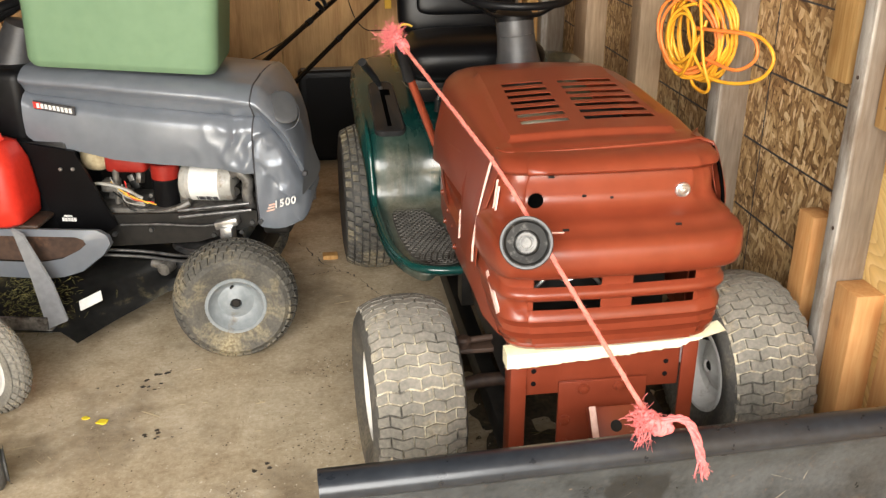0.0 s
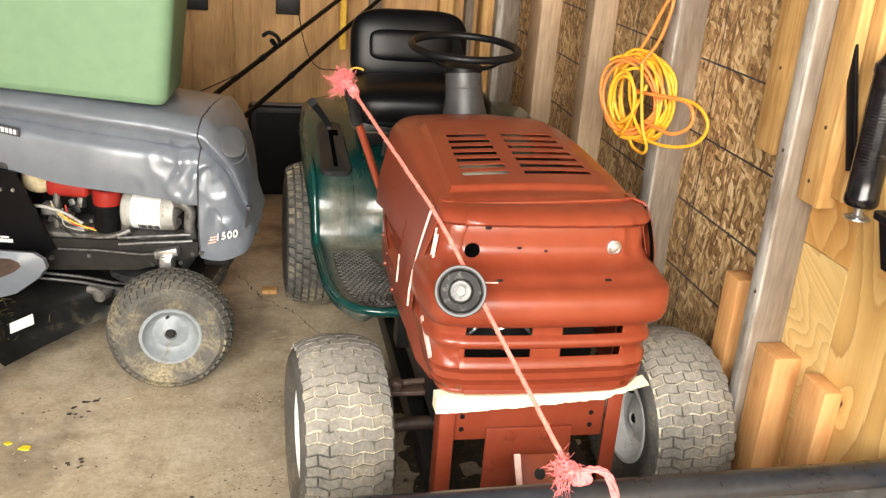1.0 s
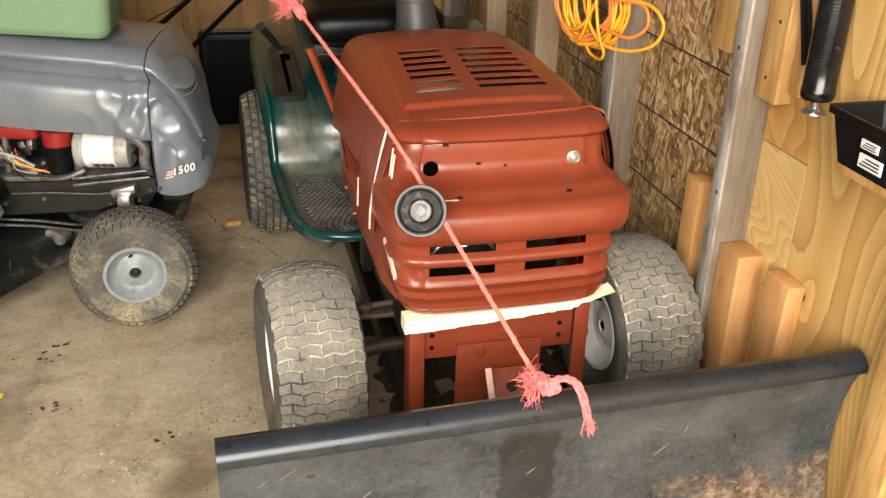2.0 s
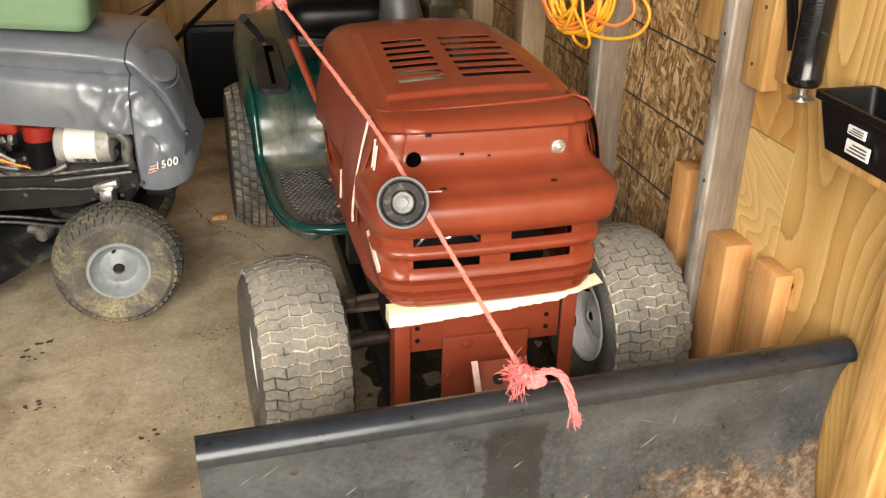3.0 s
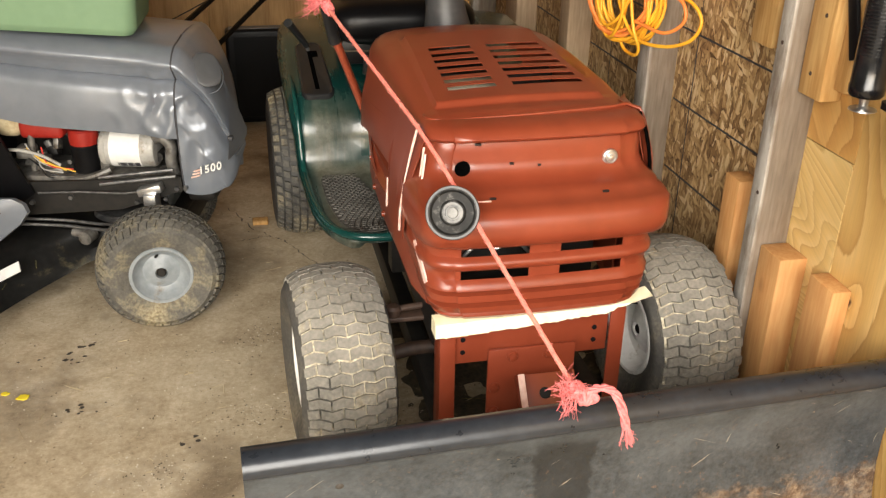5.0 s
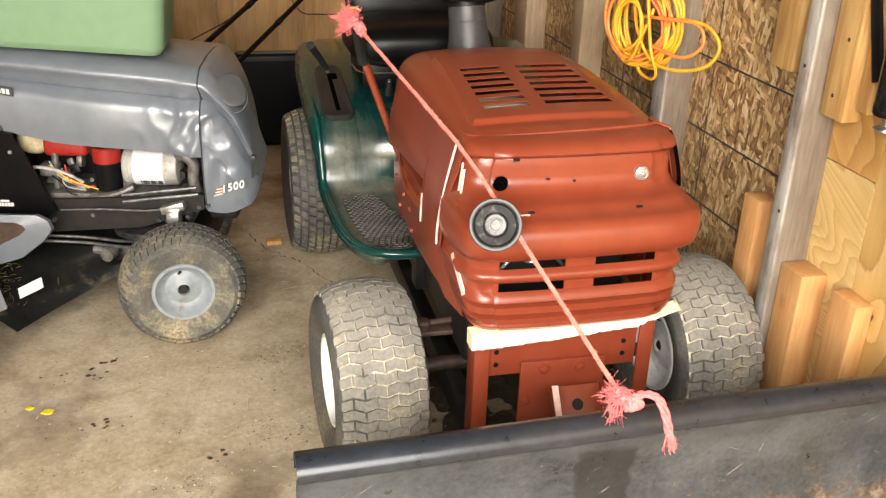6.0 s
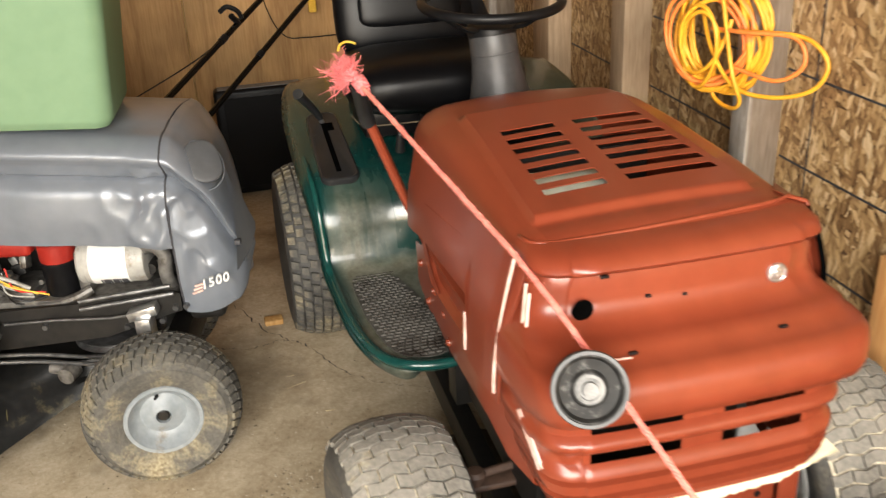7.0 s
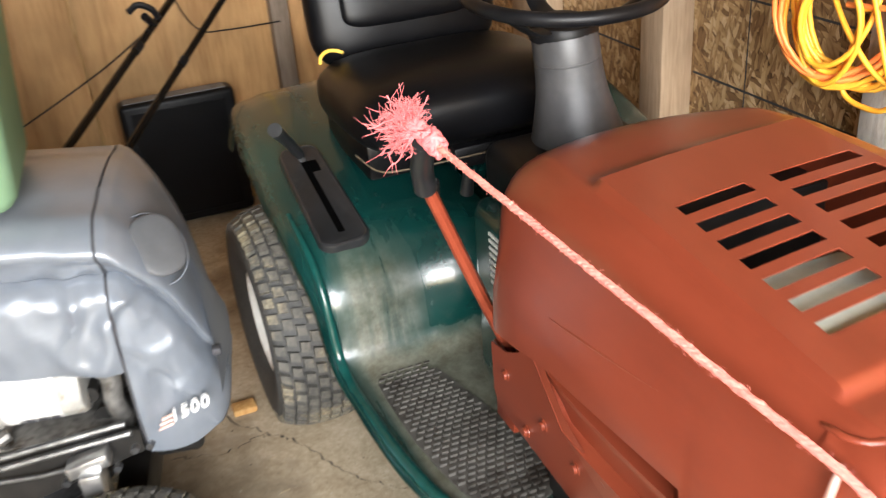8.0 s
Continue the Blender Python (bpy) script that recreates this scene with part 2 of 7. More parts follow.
def plywood(name, stops, count=26.0, size=2.0, stretch=0.28, tilt=0.0, knots=()):
    """Rotary-cut veneer: nested contour lines, soft on one side and sharp on the other, closing round knots."""
    m, n, l, bsdf, vec = blank(name, 0.55)
    lie = mapped(n, l, vec, (1, 1, stretch), (tilt, 0, 0))
    field = calc(n, l, "MULTIPLY", mottle(n, l, lie, size, 1.6, 0.45), count)
    near = None
    for y, z, r in knots:
        gap = n.new("ShaderNodeVectorMath")
        gap.operation = "DISTANCE"
        wav = n.new("ShaderNodeTexNoise")
        wav.inputs["Scale"].default_value, wav.inputs["Detail"].default_value = 16, 3
        l.new(vec, wav.inputs[0])
        off = n.new("ShaderNodeVectorMath")
        off.operation = "MULTIPLY_ADD"
        l.new(wav.outputs["Color"], off.inputs[0])
        off.inputs[1].default_value = (0.0, r * 1.4, r * 1.4)
        l.new(mapped(n, l, vec, (0, 1, 0.62), shift=(0, -r * 0.7, -r * 0.7)), off.inputs[2])
        l.new(off.outputs[0], gap.inputs[0])
        gap.inputs[1].default_value = (0, y, z * 0.62)
        swell = calc(n, l, "DIVIDE", r * 3.0, calc(n, l, "ADD", gap.outputs["Value"], r * 0.9))
        field = calc(n, l, "ADD", field, swell)
        core = fade(n, l, gap.outputs["Value"], r * 0.45, r * 0.15)
        near = core if near is None else calc(n, l, "MAXIMUM", near, core)
    fibre = mottle(n, l, mapped(n, l, vec, (1, 1, 0.05), (tilt, 0, 0)), 190, 4, 0.6)
    line = calc(n, l, "FRACT", calc(n, l, "MULTIPLY_ADD", fibre, 0.22, field))
    pale, honey, dark = stops
    col = ramped(n, l, line, [(0.0, pale), (0.45, honey), (0.80, tuple(0.5 * (a + b) for a, b in zip(honey, dark))), (0.90, dark), (0.97, pale)])
    calm = fade(n, l, mottle(n, l, lie, 1.8, 3), 0.36, 0.58, 0.25, 1.0)
    col = blend(n, l, calm, honey, col)
    tone = n.new("ShaderNodeVectorMath")
    tone.operation = "SCALE"
    l.new(col, tone.inputs[0])
    l.new(calc(n, l, "MULTIPLY", fade(n, l, mottle(n, l, vec, 3.1, 5), 0.3, 0.7, 0.84, 1.1), fade(n, l, fibre, 0.3, 0.7, 0.90, 1.06)), tone.inputs["Scale"])
    col = tone.outputs[0]
    if near is not None:
        col = blend(n, l, near, col, (0.10, 0.045, 0.018))
    l.new(col, bsdf.inputs["Base Color"])
    relief(n, l, bsdf, fibre, 0.2, 0.0015)
    return m


def blade_paint(name):
    """Black paint on a plough face: dusty sheen, scratches, rust freckles, bare steel at the worn end and one fresh black patch."""
    m, n, l, bsdf, vec = blank(name, 0.33)
    sep = n.new("ShaderNodeSeparateXYZ")
    l.new(vec, sep.inputs[0])
    x, z = sep.outputs[0], sep.outputs[2]
    cloud, grain = mottle(n, l, vec, 7, 7, 0.66), mottle(n, l, vec, 90, 5, 0.7)
    col = ramped(n, l, calc(n, l, "MULTIPLY_ADD", grain, 0.35, calc(n, l, "MULTIPLY", cloud, 0.65)), [(0.36, (0.019, 0.023, 0.026)), (0.62, (0.078, 0.087, 0.094))])
    edge = calc(n, l, "MULTIPLY_ADD", mottle(n, l, vec, 26, 5, 0.7), 0.05, calc(n, l, "ABSOLUTE", calc(n, l, "ADD", x, 0.06)))
    patch = calc(n, l, "MULTIPLY", fade(n, l, edge, 0.084, 0.076), fade(n, l, z, 0.425, 0.40))
    col = blend(n, l, calc(n, l, "MULTIPLY", patch, 0.7), col, (0.008, 0.009, 0.010))
    worn = calc(n, l, "MULTIPLY", fade(n, l, z, 0.33, 0.13), fade(n, l, x, -0.22, 0.34))
    bare = fade(n, l, calc(n, l, "MULTIPLY_ADD", worn, 0.40, mottle(n, l, mapped(n, l, vec, (1, 1, 1.5)), 11, 10, 0.72)), 0.66, 0.84)
    steel = ramped(n, l, calc(n, l, "MULTIPLY_ADD", mottle(n, l, vec, 30, 6, 0.7), 0.6, calc(n, l, "MULTIPLY", grain, 0.4)), [(0.38, (0.035, 0.024, 0.017)), (0.47, (0.105, 0.066, 0.042)), (0.55, (0.19, 0.142, 0.098)), (0.66, (0.29, 0.25, 0.195))])
    col = blend(n, l, bare, col, steel)
    freckle = calc(n, l, "MULTIPLY", fade(n, l, mottle(n, l, vec, 75, 5, 0.72), 0.60, 0.70), fade(n, l, calc(n, l, "MULTIPLY_ADD", worn, 0.25, mottle(n, l, vec, 3.2, 3)), 0.47, 0.62))
    col = blend(n, l, calc(n, l, "MULTIPLY", freckle, 0.8), col, (0.20, 0.115, 0.062))
    for turn, seed, lo in ((38, 2.0, 0.70), (-24, 7.0, 0.71), (80, 11.0, 0.715)):
        hair = fade(n, l, mottle(n, l, mapped(n, l, vec, (9, 1, 150), (0, turn, 0), (seed, seed, seed)), 1.0, 3, 0.5), lo, lo + 0.025)
        col = blend(n, l, calc(n, l, "MULTIPLY", hair, 0.6), col, (0.36, 0.32, 0.26))
    l.new(col, bsdf.inputs["Base Color"])
    l.new(calc(n, l, "MULTIPLY_ADD", bare, 0.18, fade(n, l, cloud, 0.3, 0.7, 0.25, 0.42)), bsdf.inputs["Roughness"])
    relief(n, l, bsdf, calc(n, l, "MULTIPLY_ADD", bare, 0.5, grain), 0.16, 0.002)
    return m


def fender_paint(name):
    """Glossy dark green with a film of dried dirt on the steep part above the footrest."""
    m, n, l, bsdf, vec = blank(name, 0.25)
    sep = n.new("ShaderNodeSeparateXYZ")
    l.new(vec, sep.inputs[0])
    x, z = calc(n, l, "ABSOLUTE", sep.outputs[0]), sep.outputs[2]
    col = ramped(n, l, mottle(n, l, vec, 5, 5), [(0.35, (0.002, 0.021, 0.019)), (0.65, (0.005, 0.038, 0.033))])
    run = mottle(n, l, mapped(n, l, vec, (24, 2.5, 3.5)), 1.0, 5, 0.62)
    film = calc(n, l, "MULTIPLY", fade(n, l, z, 0.61, 0.52), calc(n, l, "MULTIPLY", fade(n, l, x, 0.372, 0.335), fade(n, l, x, 0.20, 0.27)))
    film = calc(n, l, "MULTIPLY", film, fade(n, l, run, 0.38, 0.62, 0.12, 1.0))
    speck = fade(n, l, mottle(n, l, vec, 34, 7, 0.72), 0.54, 0.66, 0.0, 0.55)
    foot = calc(n, l, "MULTIPLY", fade(n, l, calc(n, l, "MULTIPLY_ADD", mottle(n, l, vec, 18, 5, 0.7), 0.06, z), 0.46, 0.425), calc(n, l, "MULTIPLY", fade(n, l, x, 0.356, 0.338), calc(n, l, "MULTIPLY", fade(n, l, z, 0.374, 0.381), fade(n, l, sep.outputs[1], -0.27, -0.22))))
    dust = calc(n, l, "MAXIMUM", calc(n, l, "MULTIPLY", film, 0.60), calc(n, l, "MULTIPLY", foot, 0.65))
    dust = calc(n, l, "MAXIMUM", dust, calc(n, l, "MULTIPLY", speck, 0.10))
    soil = blend(n, l, fade(n, l, mottle(n, l, vec, 40, 5, 0.7), 0.35, 0.65), (0.105, 0.088, 0.055), (0.215, 0.205, 0.160))
    l.new(blend(n, l, dust, col, soil), bsdf.inputs["Base Color"])
    l.new(calc(n, l, "MULTIPLY_ADD", dust, 0.42, fade(n, l, run, 0.3, 0.7, 0.20, 0.29)), bsdf.inputs["Roughness"])
    bsdf.inputs["Coat Weight"].default_value = 0.3
    relief(n, l, bsdf, mottle(n, l, vec, 7, 3), 0.22, 0.006)
    return m


def strand_board(name):
    """OSB: flat wood flakes laid over one another at several angles, each with its own tone and fibre."""
    m, n, l, bsdf, vec = blank(name, 0.62)
    wob = n.new("ShaderNodeVectorMath")
    wob.operation = "MULTIPLY_ADD"
    t = n.new("ShaderNodeTexNoise")
    t.inputs["Scale"].default_value, t.inputs["Detail"].default_value = 30, 3
    l.new(vec, t.inputs[0])
    l.new(t.outputs["Color"], wob.inputs[0])
    wob.inputs[1].default_value = (0.0, 0.014, 0.014)
    l.new(vec, wob.inputs[2])
    tone = None
    for turn, sy, sz, seed, keep in ((8, 84, 20, 0.0, 0.0), (-24, 88, 22, 3.7, 0.48), (34, 82, 21, 9.1, 0.56), (74, 88, 25, 5.3, 0.70), (-10, 98, 26, 14.9, 0.66)):
        lie = mapped(n, l, wob.outputs[0], (0, sy, sz), (turn, 0, 0), (0, seed, seed))
        vo = n.new("ShaderNodeTexVoronoi")
        vo.inputs["Scale"].default_value = 1.0
        l.new(lie, vo.inputs[0])
        sep = n.new("ShaderNodeSeparateColor")
        l.new(vo.outputs["Color"], sep.inputs[0])
        fib = mottle(n, l, mapped(n, l, vec, (0, 330, 22), (turn, 0, 0), (0, seed, seed)), 1.0, 3, 0.6)
        val = calc(n, l, "MULTIPLY_ADD", fib, 0.34, calc(n, l, "MULTIPLY", sep.outputs[0], 0.72))
        val = calc(n, l, "SUBTRACT", val, fade(n, l, vo.outputs["Distance"], 0.50, 0.85, 0.0, 0.26))
        if tone is None:
            tone = val
        else:
            mx = n.new("ShaderNodeMix")
            l.new(calc(n, l, "GREATER_THAN", sep.outputs[1], keep), mx.inputs[0])
            l.new(tone, mx.inputs[2])
            l.new(val, mx.inputs[3])
            tone = mx.outputs[0]
    col = ramped(n, l, tone, [(0.06, (0.10, 0.048, 0.017)), (0.26, (0.27, 0.150, 0.060)), (0.52, (0.48, 0.305, 0.135)), (0.74, (0.62, 0.43, 0.21)), (0.95, (0.76, 0.60, 0.37))])
    soil = fade(n, l, mottle(n, l, vec, 2.4, 6, 0.65), 0.45, 0.72, 0.0, 0.38)
    col = blend(n, l, soil, col, (0.20, 0.115, 0.050))
    l.new(col, bsdf.inputs["Base Color"])
    relief(n, l, bsdf, tone, 0.45, 0.003)
    return m


M_CONCRETE = concrete("concrete")
M_GROUND = surface("gravel_ground", (0.16, 0.14, 0.11), (0.38, 0.35, 0.3), scale=5, rough=0.95, bump=0.6, grain=40)
M_OSB = strand_board("strand_board")
M_PLY = plywood("plywood", ((0.70, 0.475, 0.195), (0.61, 0.375, 0.125), (0.40, 0.205, 0.055)), count=46, knots=((-0.568, 0.485, 0.020), (-0.95, 1.15, 0.014), (-1.6, 0.7, 0.02)))
M_PLY_D = plywood("pale_plywood", ((0.74, 0.55, 0.26), (0.66, 0.44, 0.165), (0.41, 0.22, 0.065)), count=78, size=3.0, stretch=0.26, tilt=62)
M_PLY_O = plywood("orange_plywood", ((0.66, 0.39, 0.135), (0.58, 0.31, 0.09), (0.42, 0.195, 0.05)), count=30, size=3.0, stretch=0.30, tilt=40)
M_STUD = timber("pine_stud", (0.47, 0.245, 0.075), (0.64, 0.39, 0.145), rings=22)
M_STUD_GREY = timber("weathered_stud", (0.115, 0.082, 0.056), (0.275, 0.222, 0.170), rings=24, ring=0.06, span=(0.10, 0.84), pale_face=(0.50, 0.47, 0.42))
M_STUD_BROWN = timber("soiled_stud", (0.29, 0.190, 0.110), (0.52, 0.385, 0.255), rings=20, ring=0.07, span=(0.14, 0.82))
M_BLOCK = timber("orange_pine", (0.52, 0.225, 0.070), (0.66, 0.37, 0.145), rings=14, ring=0.09, span=(0.16, 0.80))
# for surfaces out of view only, dark to keep bounced fill low
M_UNSEEN_DARK = timber("unseen_dark_wood", (0.03, 0.022, 0.014), (0.065, 0.047, 0.03), rings=12, piece=False)
M_PANEL = timber("wall_panel", (0.38, 0.200, 0.072), (0.56, 0.335, 0.142), rings=5, distort=4.0, ring=0.16, span=(0.18, 0.76))
M_RED = surface("red_oxide_paint", (0.168, 0.0300, 0.0132), (0.240, 0.0470, 0.0210), scale=5, rough=0.33, bump=0.025, grain=28, stretch=(1, 0.35, 1), spread=0.8, rough_var=0.07, coat=0.1)
M_GREEN = fender_paint("green_paint")
M_RIMGREEN = surface("glossy_green_edge", (0.003, 0.032, 0.028), (0.007, 0.056, 0.048), scale=6, rough=0.22, bump=0.03, coat=0.2, wear=(0.06, 0.065, 0.05), wear_at=0.70, wear_scale=9)
M_SILVER = surface("silver_paint", (0.158, 0.178, 0.209), (0.205, 0.225, 0.256), scale=3, rough=0.31, metal=0.25, bump=0.0, coat=0.1, grain=20, rough_var=0.05)
M_SILVER_PLASTIC = surface("grey_plastic", (0.16, 0.165, 0.175), (0.23, 0.235, 0.245), scale=6, rough=0.5, bump=0.08, wear=(0.12, 0.11, 0.09), wear_at=0.64)
M_RUBBER = surface("dusty_rubber", (0.14, 0.132, 0.112), (0.31, 0.287, 0.245), scale=9, rough=0.85, bump=0.3, grain=120, wear=(0.42, 0.375, 0.27), wear_at=0.62, wear_scale=14)
M_RUBBER_G = surface("grey_rubber", (0.052, 0.050, 0.045), (0.135, 0.126, 0.106), scale=9, rough=0.8, bump=0.3, grain=120, wear=(0.30, 0.26, 0.165), wear_at=0.565, wear_scale=7, wear_soft=0.08)
M_SIDEWALL = surface("sidewall_rubber", (0.045, 0.043, 0.040), (0.105, 0.098, 0.085), scale=7, rough=0.75, bump=0.2, grain=120, wear=(0.20, 0.175, 0.125), wear_at=0.60, wear_scale=5, wear_soft=0.10)
M_MUD = surface("muddy_rubber", (0.065, 0.062, 0.054), (0.150, 0.140, 0.115), scale=9, rough=0.9, bump=0.3, grain=120, wear=(0.68, 0.62, 0.47), wear_at=0.455, wear_scale=9, wear_soft=0.04)
M_RUBBER_DARK = surface("black_rubber", (0.030, 0.030, 0.029), (0.075, 0.073, 0.068), scale=9, rough=0.7, bump=0.2, grain=120, wear=(0.11, 0.10, 0.085), wear_at=0.66, wear_scale=10)
M_BLADE_FACE = blade_paint("worn_blade_face")
M_LIP = surface("lip_black_paint", (0.012, 0.015, 0.020), (0.026, 0.031, 0.039), scale=9, rough=0.30, bump=0.03, coat=0.1, wear=(0.2, 0.2, 0.2), wear_at=0.74, wear_scale=16)
M_RUST = surface("bare_rusty_steel", (0.20, 0.12, 0.075), (0.40, 0.31, 0.23), scale=7, rough=0.6, metal=0.1, bump=0.25, grain=60, wear=(0.05, 0.045, 0.04), wear_at=0.57, wear_scale=8)
M_BLACK = surface("black_plastic", (0.003, 0.003, 0.0035), (0.008, 0.008, 0.009), scale=8, rough=0.42, bump=0.05, spec=0.22)
M_VINYL = surface("black_vinyl", (0.002, 0.002, 0.0024), (0.0042, 0.0042, 0.005), scale=9, rough=0.36, bump=0.06, grain=260, spec=0.18)
M_DARKMETAL = surface("dirty_black_steel", (0.005, 0.005, 0.0048), (0.018, 0.016, 0.014), scale=12, rough=0.5, bump=0.2, wear=(0.07, 0.05, 0.032), wear_at=0.68, spec=0.35)
M_STEEL = surface("zinc_steel", (0.42, 0.42, 0.42), (0.66, 0.66, 0.65), scale=15, rough=0.32, metal=0.9, bump=0.08)
M_CAST = surface("cast_aluminium", (0.07, 0.067, 0.060), (0.24, 0.228, 0.21), scale=22, rough=0.5, metal=0.5, bump=0.35, wear=(0.05, 0.04, 0.03), wear_at=0.58, wear_scale=18)
M_RIM = surface("grey_wheel_paint", (0.175, 0.20, 0.215), (0.275, 0.30, 0.315), scale=9, rough=0.45, bump=0.1, wear=(0.2, 0.17, 0.13), wear_at=0.66, wear_scale=12)
M_WHITE = surface("white_paint", (0.62, 0.61, 0.57), (0.80, 0.79, 0.76), scale=9, rough=0.45, bump=0.08, wear=(0.40, 0.35, 0.27), wear_at=0.68, wear_scale=8)
M_FOAM = surface("pale_yellow_foam", (0.86, 0.78, 0.50), (0.93, 0.88, 0.66), scale=20, rough=0.9, bump=0.4)
M_ROPE = surface("pink_rope", (0.62, 0.14, 0.11), (0.80, 0.28, 0.22), scale=40, rough=0.85, bump=0.4, grain=300)
M_FIBRE = surface("pink_fibre", (0.56, 0.105, 0.11), (0.76, 0.235, 0.23), scale=60, rough=0.8, bump=0.0, grain=200)
M_PULLEY = surface("dull_black_pulley", (0.006, 0.006, 0.006), (0.026, 0.0255, 0.0245), scale=34, rough=0.62, bump=0.3, spec=0.3, wear=(0.09, 0.088, 0.084), wear_at=0.60, wear_scale=60)
M_CAP = surface("dark_red_cap", (0.22, 0.012, 0.008), (0.32, 0.022, 0.014), scale=9, rough=0.4, bump=0.05)
M_ROD = surface("dull_steel_rod", (0.10, 0.10, 0.10), (0.24, 0.24, 0.24), scale=15, rough=0.35, metal=0.8, bump=0.08)
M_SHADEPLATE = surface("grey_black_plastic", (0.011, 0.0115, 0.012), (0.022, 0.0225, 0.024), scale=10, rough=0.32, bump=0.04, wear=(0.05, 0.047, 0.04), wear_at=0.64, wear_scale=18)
M_VOID = surface("deep_black", (0.0012, 0.0012, 0.0012), (0.002, 0.002, 0.002), scale=10, rough=0.9, spec=0.0)
M_PUMP = surface("scuffed_gloss_black", (0.004, 0.004, 0.0045), (0.011, 0.011, 0.012), scale=10, rough=0.22, bump=0.10, grain=40, wear=(0.11, 0.105, 0.10), wear_at=0.655, wear_scale=16, wear_stretch=(1, 1, 2.5))
M_LENS = surface("dull_lens_cover", (0.05, 0.053, 0.058), (0.07, 0.073, 0.078), scale=6, rough=0.55, bump=0.0)
M_RUSTY = surface("rusty_dark_steel", (0.022, 0.012, 0.008), (0.075, 0.042, 0.028), scale=14, rough=0.6, bump=0.2, wear=(0.12, 0.06, 0.035), wear_at=0.6)
M_DECK = surface("dirty_deck_paint", (0.003, 0.003, 0.003), (0.010, 0.010, 0.0095), scale=7, rough=0.38, bump=0.15, wear=(0.085, 0.075, 0.042), wear_at=0.61, wear_scale=7, spec=0.3)
M_GLOSS = surface("glossy_black_tube", (0.002, 0.002, 0.002), (0.005, 0.005, 0.005), scale=8, rough=0.24, bump=0.0, spec=0.35)
M_GRIT = surface("pale_grit", (0.40, 0.34, 0.24), (0.62, 0.56, 0.45), scale=30, rough=0.9)
M_DIRT = surface("dark_dirt", (0.06, 0.045, 0.028), (0.16, 0.122, 0.076), scale=30, rough=0.95)
M_CORD = surface("yellow_cord", (0.80, 0.33, 0.02), (0.88, 0.46, 0.035), scale=12, rough=0.45, bump=0.05)
M_CORD_O = surface("orange_cord", (0.82, 0.20, 0.04), (0.88, 0.28, 0.06), scale=12, rough=0.45, bump=0.05)
M_TOTE = surface("sage_green_plastic", (0.150, 0.250, 0.147), (0.175, 0.28, 0.168), scale=4, rough=0.55, bump=0.0, grain=30, spec=0.3)
M_CAN = surface("red_plastic", (0.55, 0.022, 0.012), (0.70, 0.04, 0.022), scale=4, rough=0.4, bump=0.05)
M_YELLOW = surface("yellow_scrap", (0.75, 0.58, 0.02), (0.85, 0.68, 0.05), scale=20, rough=0.6)
M_STRAW = surface("straw", (0.32, 0.25, 0.14), (0.50, 0.42, 0.27), scale=30, rough=0.9)
M_GRASS = surface("matted_grass", (0.085, 0.080, 0.022), (0.26, 0.23, 0.085), scale=30, rough=0.9)
# soil colour kept dark partly for the shade under the tractor
M_SOIL = surface("shade_soil", (0.022, 0.017, 0.011), (0.090, 0.070, 0.044), scale=16, rough=0.8, bump=0.5, grain=90, wear=(0.14, 0.115, 0.06), wear_at=0.60, wear_scale=11)
M_STAIN = surface("oil_stain", (0.03, 0.025, 0.02), (0.07, 0.055, 0.04), scale=30, rough=0.7)
M_PALE = surface("bare_primer", (0.58, 0.34, 0.28), (0.76, 0.55, 0.48), scale=30, rough=0.7)
M_GREENGREY = surface("pale_engine_shroud", (0.42, 0.44, 0.36), (0.56, 0.58, 0.49), scale=14, rough=0.6)
M_PLATE = surface("worn_tread_pad", (0.060, 0.055, 0.048), (0.105, 0.098, 0.087), scale=14, rough=0.6, bump=0.2, wear=(0.03, 0.025, 0.02), wear_at=0.55, wear_scale=9)
M_FILTER_W = surface("white_canister", (0.30, 0.295, 0.27), (0.43, 0.42, 0.39), scale=9, rough=0.4, bump=0.05, wear=(0.22, 0.19, 0.15), wear_at=0.60, wear_scale=14)
M_DASH = surface("dusty_dark_plastic", (0.030, 0.030, 0.032), (0.058, 0.057, 0.058), scale=8, rough=0.45, bump=0.04)
M_HUB = surface("dull_bearing_steel", (0.07, 0.07, 0.07), (0.24, 0.24, 0.235), scale=60, rough=0.6, metal=0.3, bump=0.2)
M_FLANGE = surface("dull_grey_metal", (0.028, 0.029, 0.030), (0.070, 0.071, 0.073), scale=20, rough=0.45, metal=0.2, bump=0.1)
M_INK = surface("dark_ink", (0.03, 0.03, 0.035), (0.06, 0.06, 0.065), scale=20, rough=0.6)
M_LABEL = surface("paper_label", (0.66, 0.66, 0.64), (0.78, 0.78, 0.76), scale=20, rough=0.6)
M_LABEL_RED = surface("red_label", (0.50, 0.03, 0.02), (0.60, 0.05, 0.04), scale=20, rough=0.5)
M_SKIRT = surface("yellow_stitch", (0.72, 0.42, 0.04), (0.80, 0.50, 0.07), scale=30, rough=0.7)


# ---- builders ----
def bm_new():
    return bmesh.new()


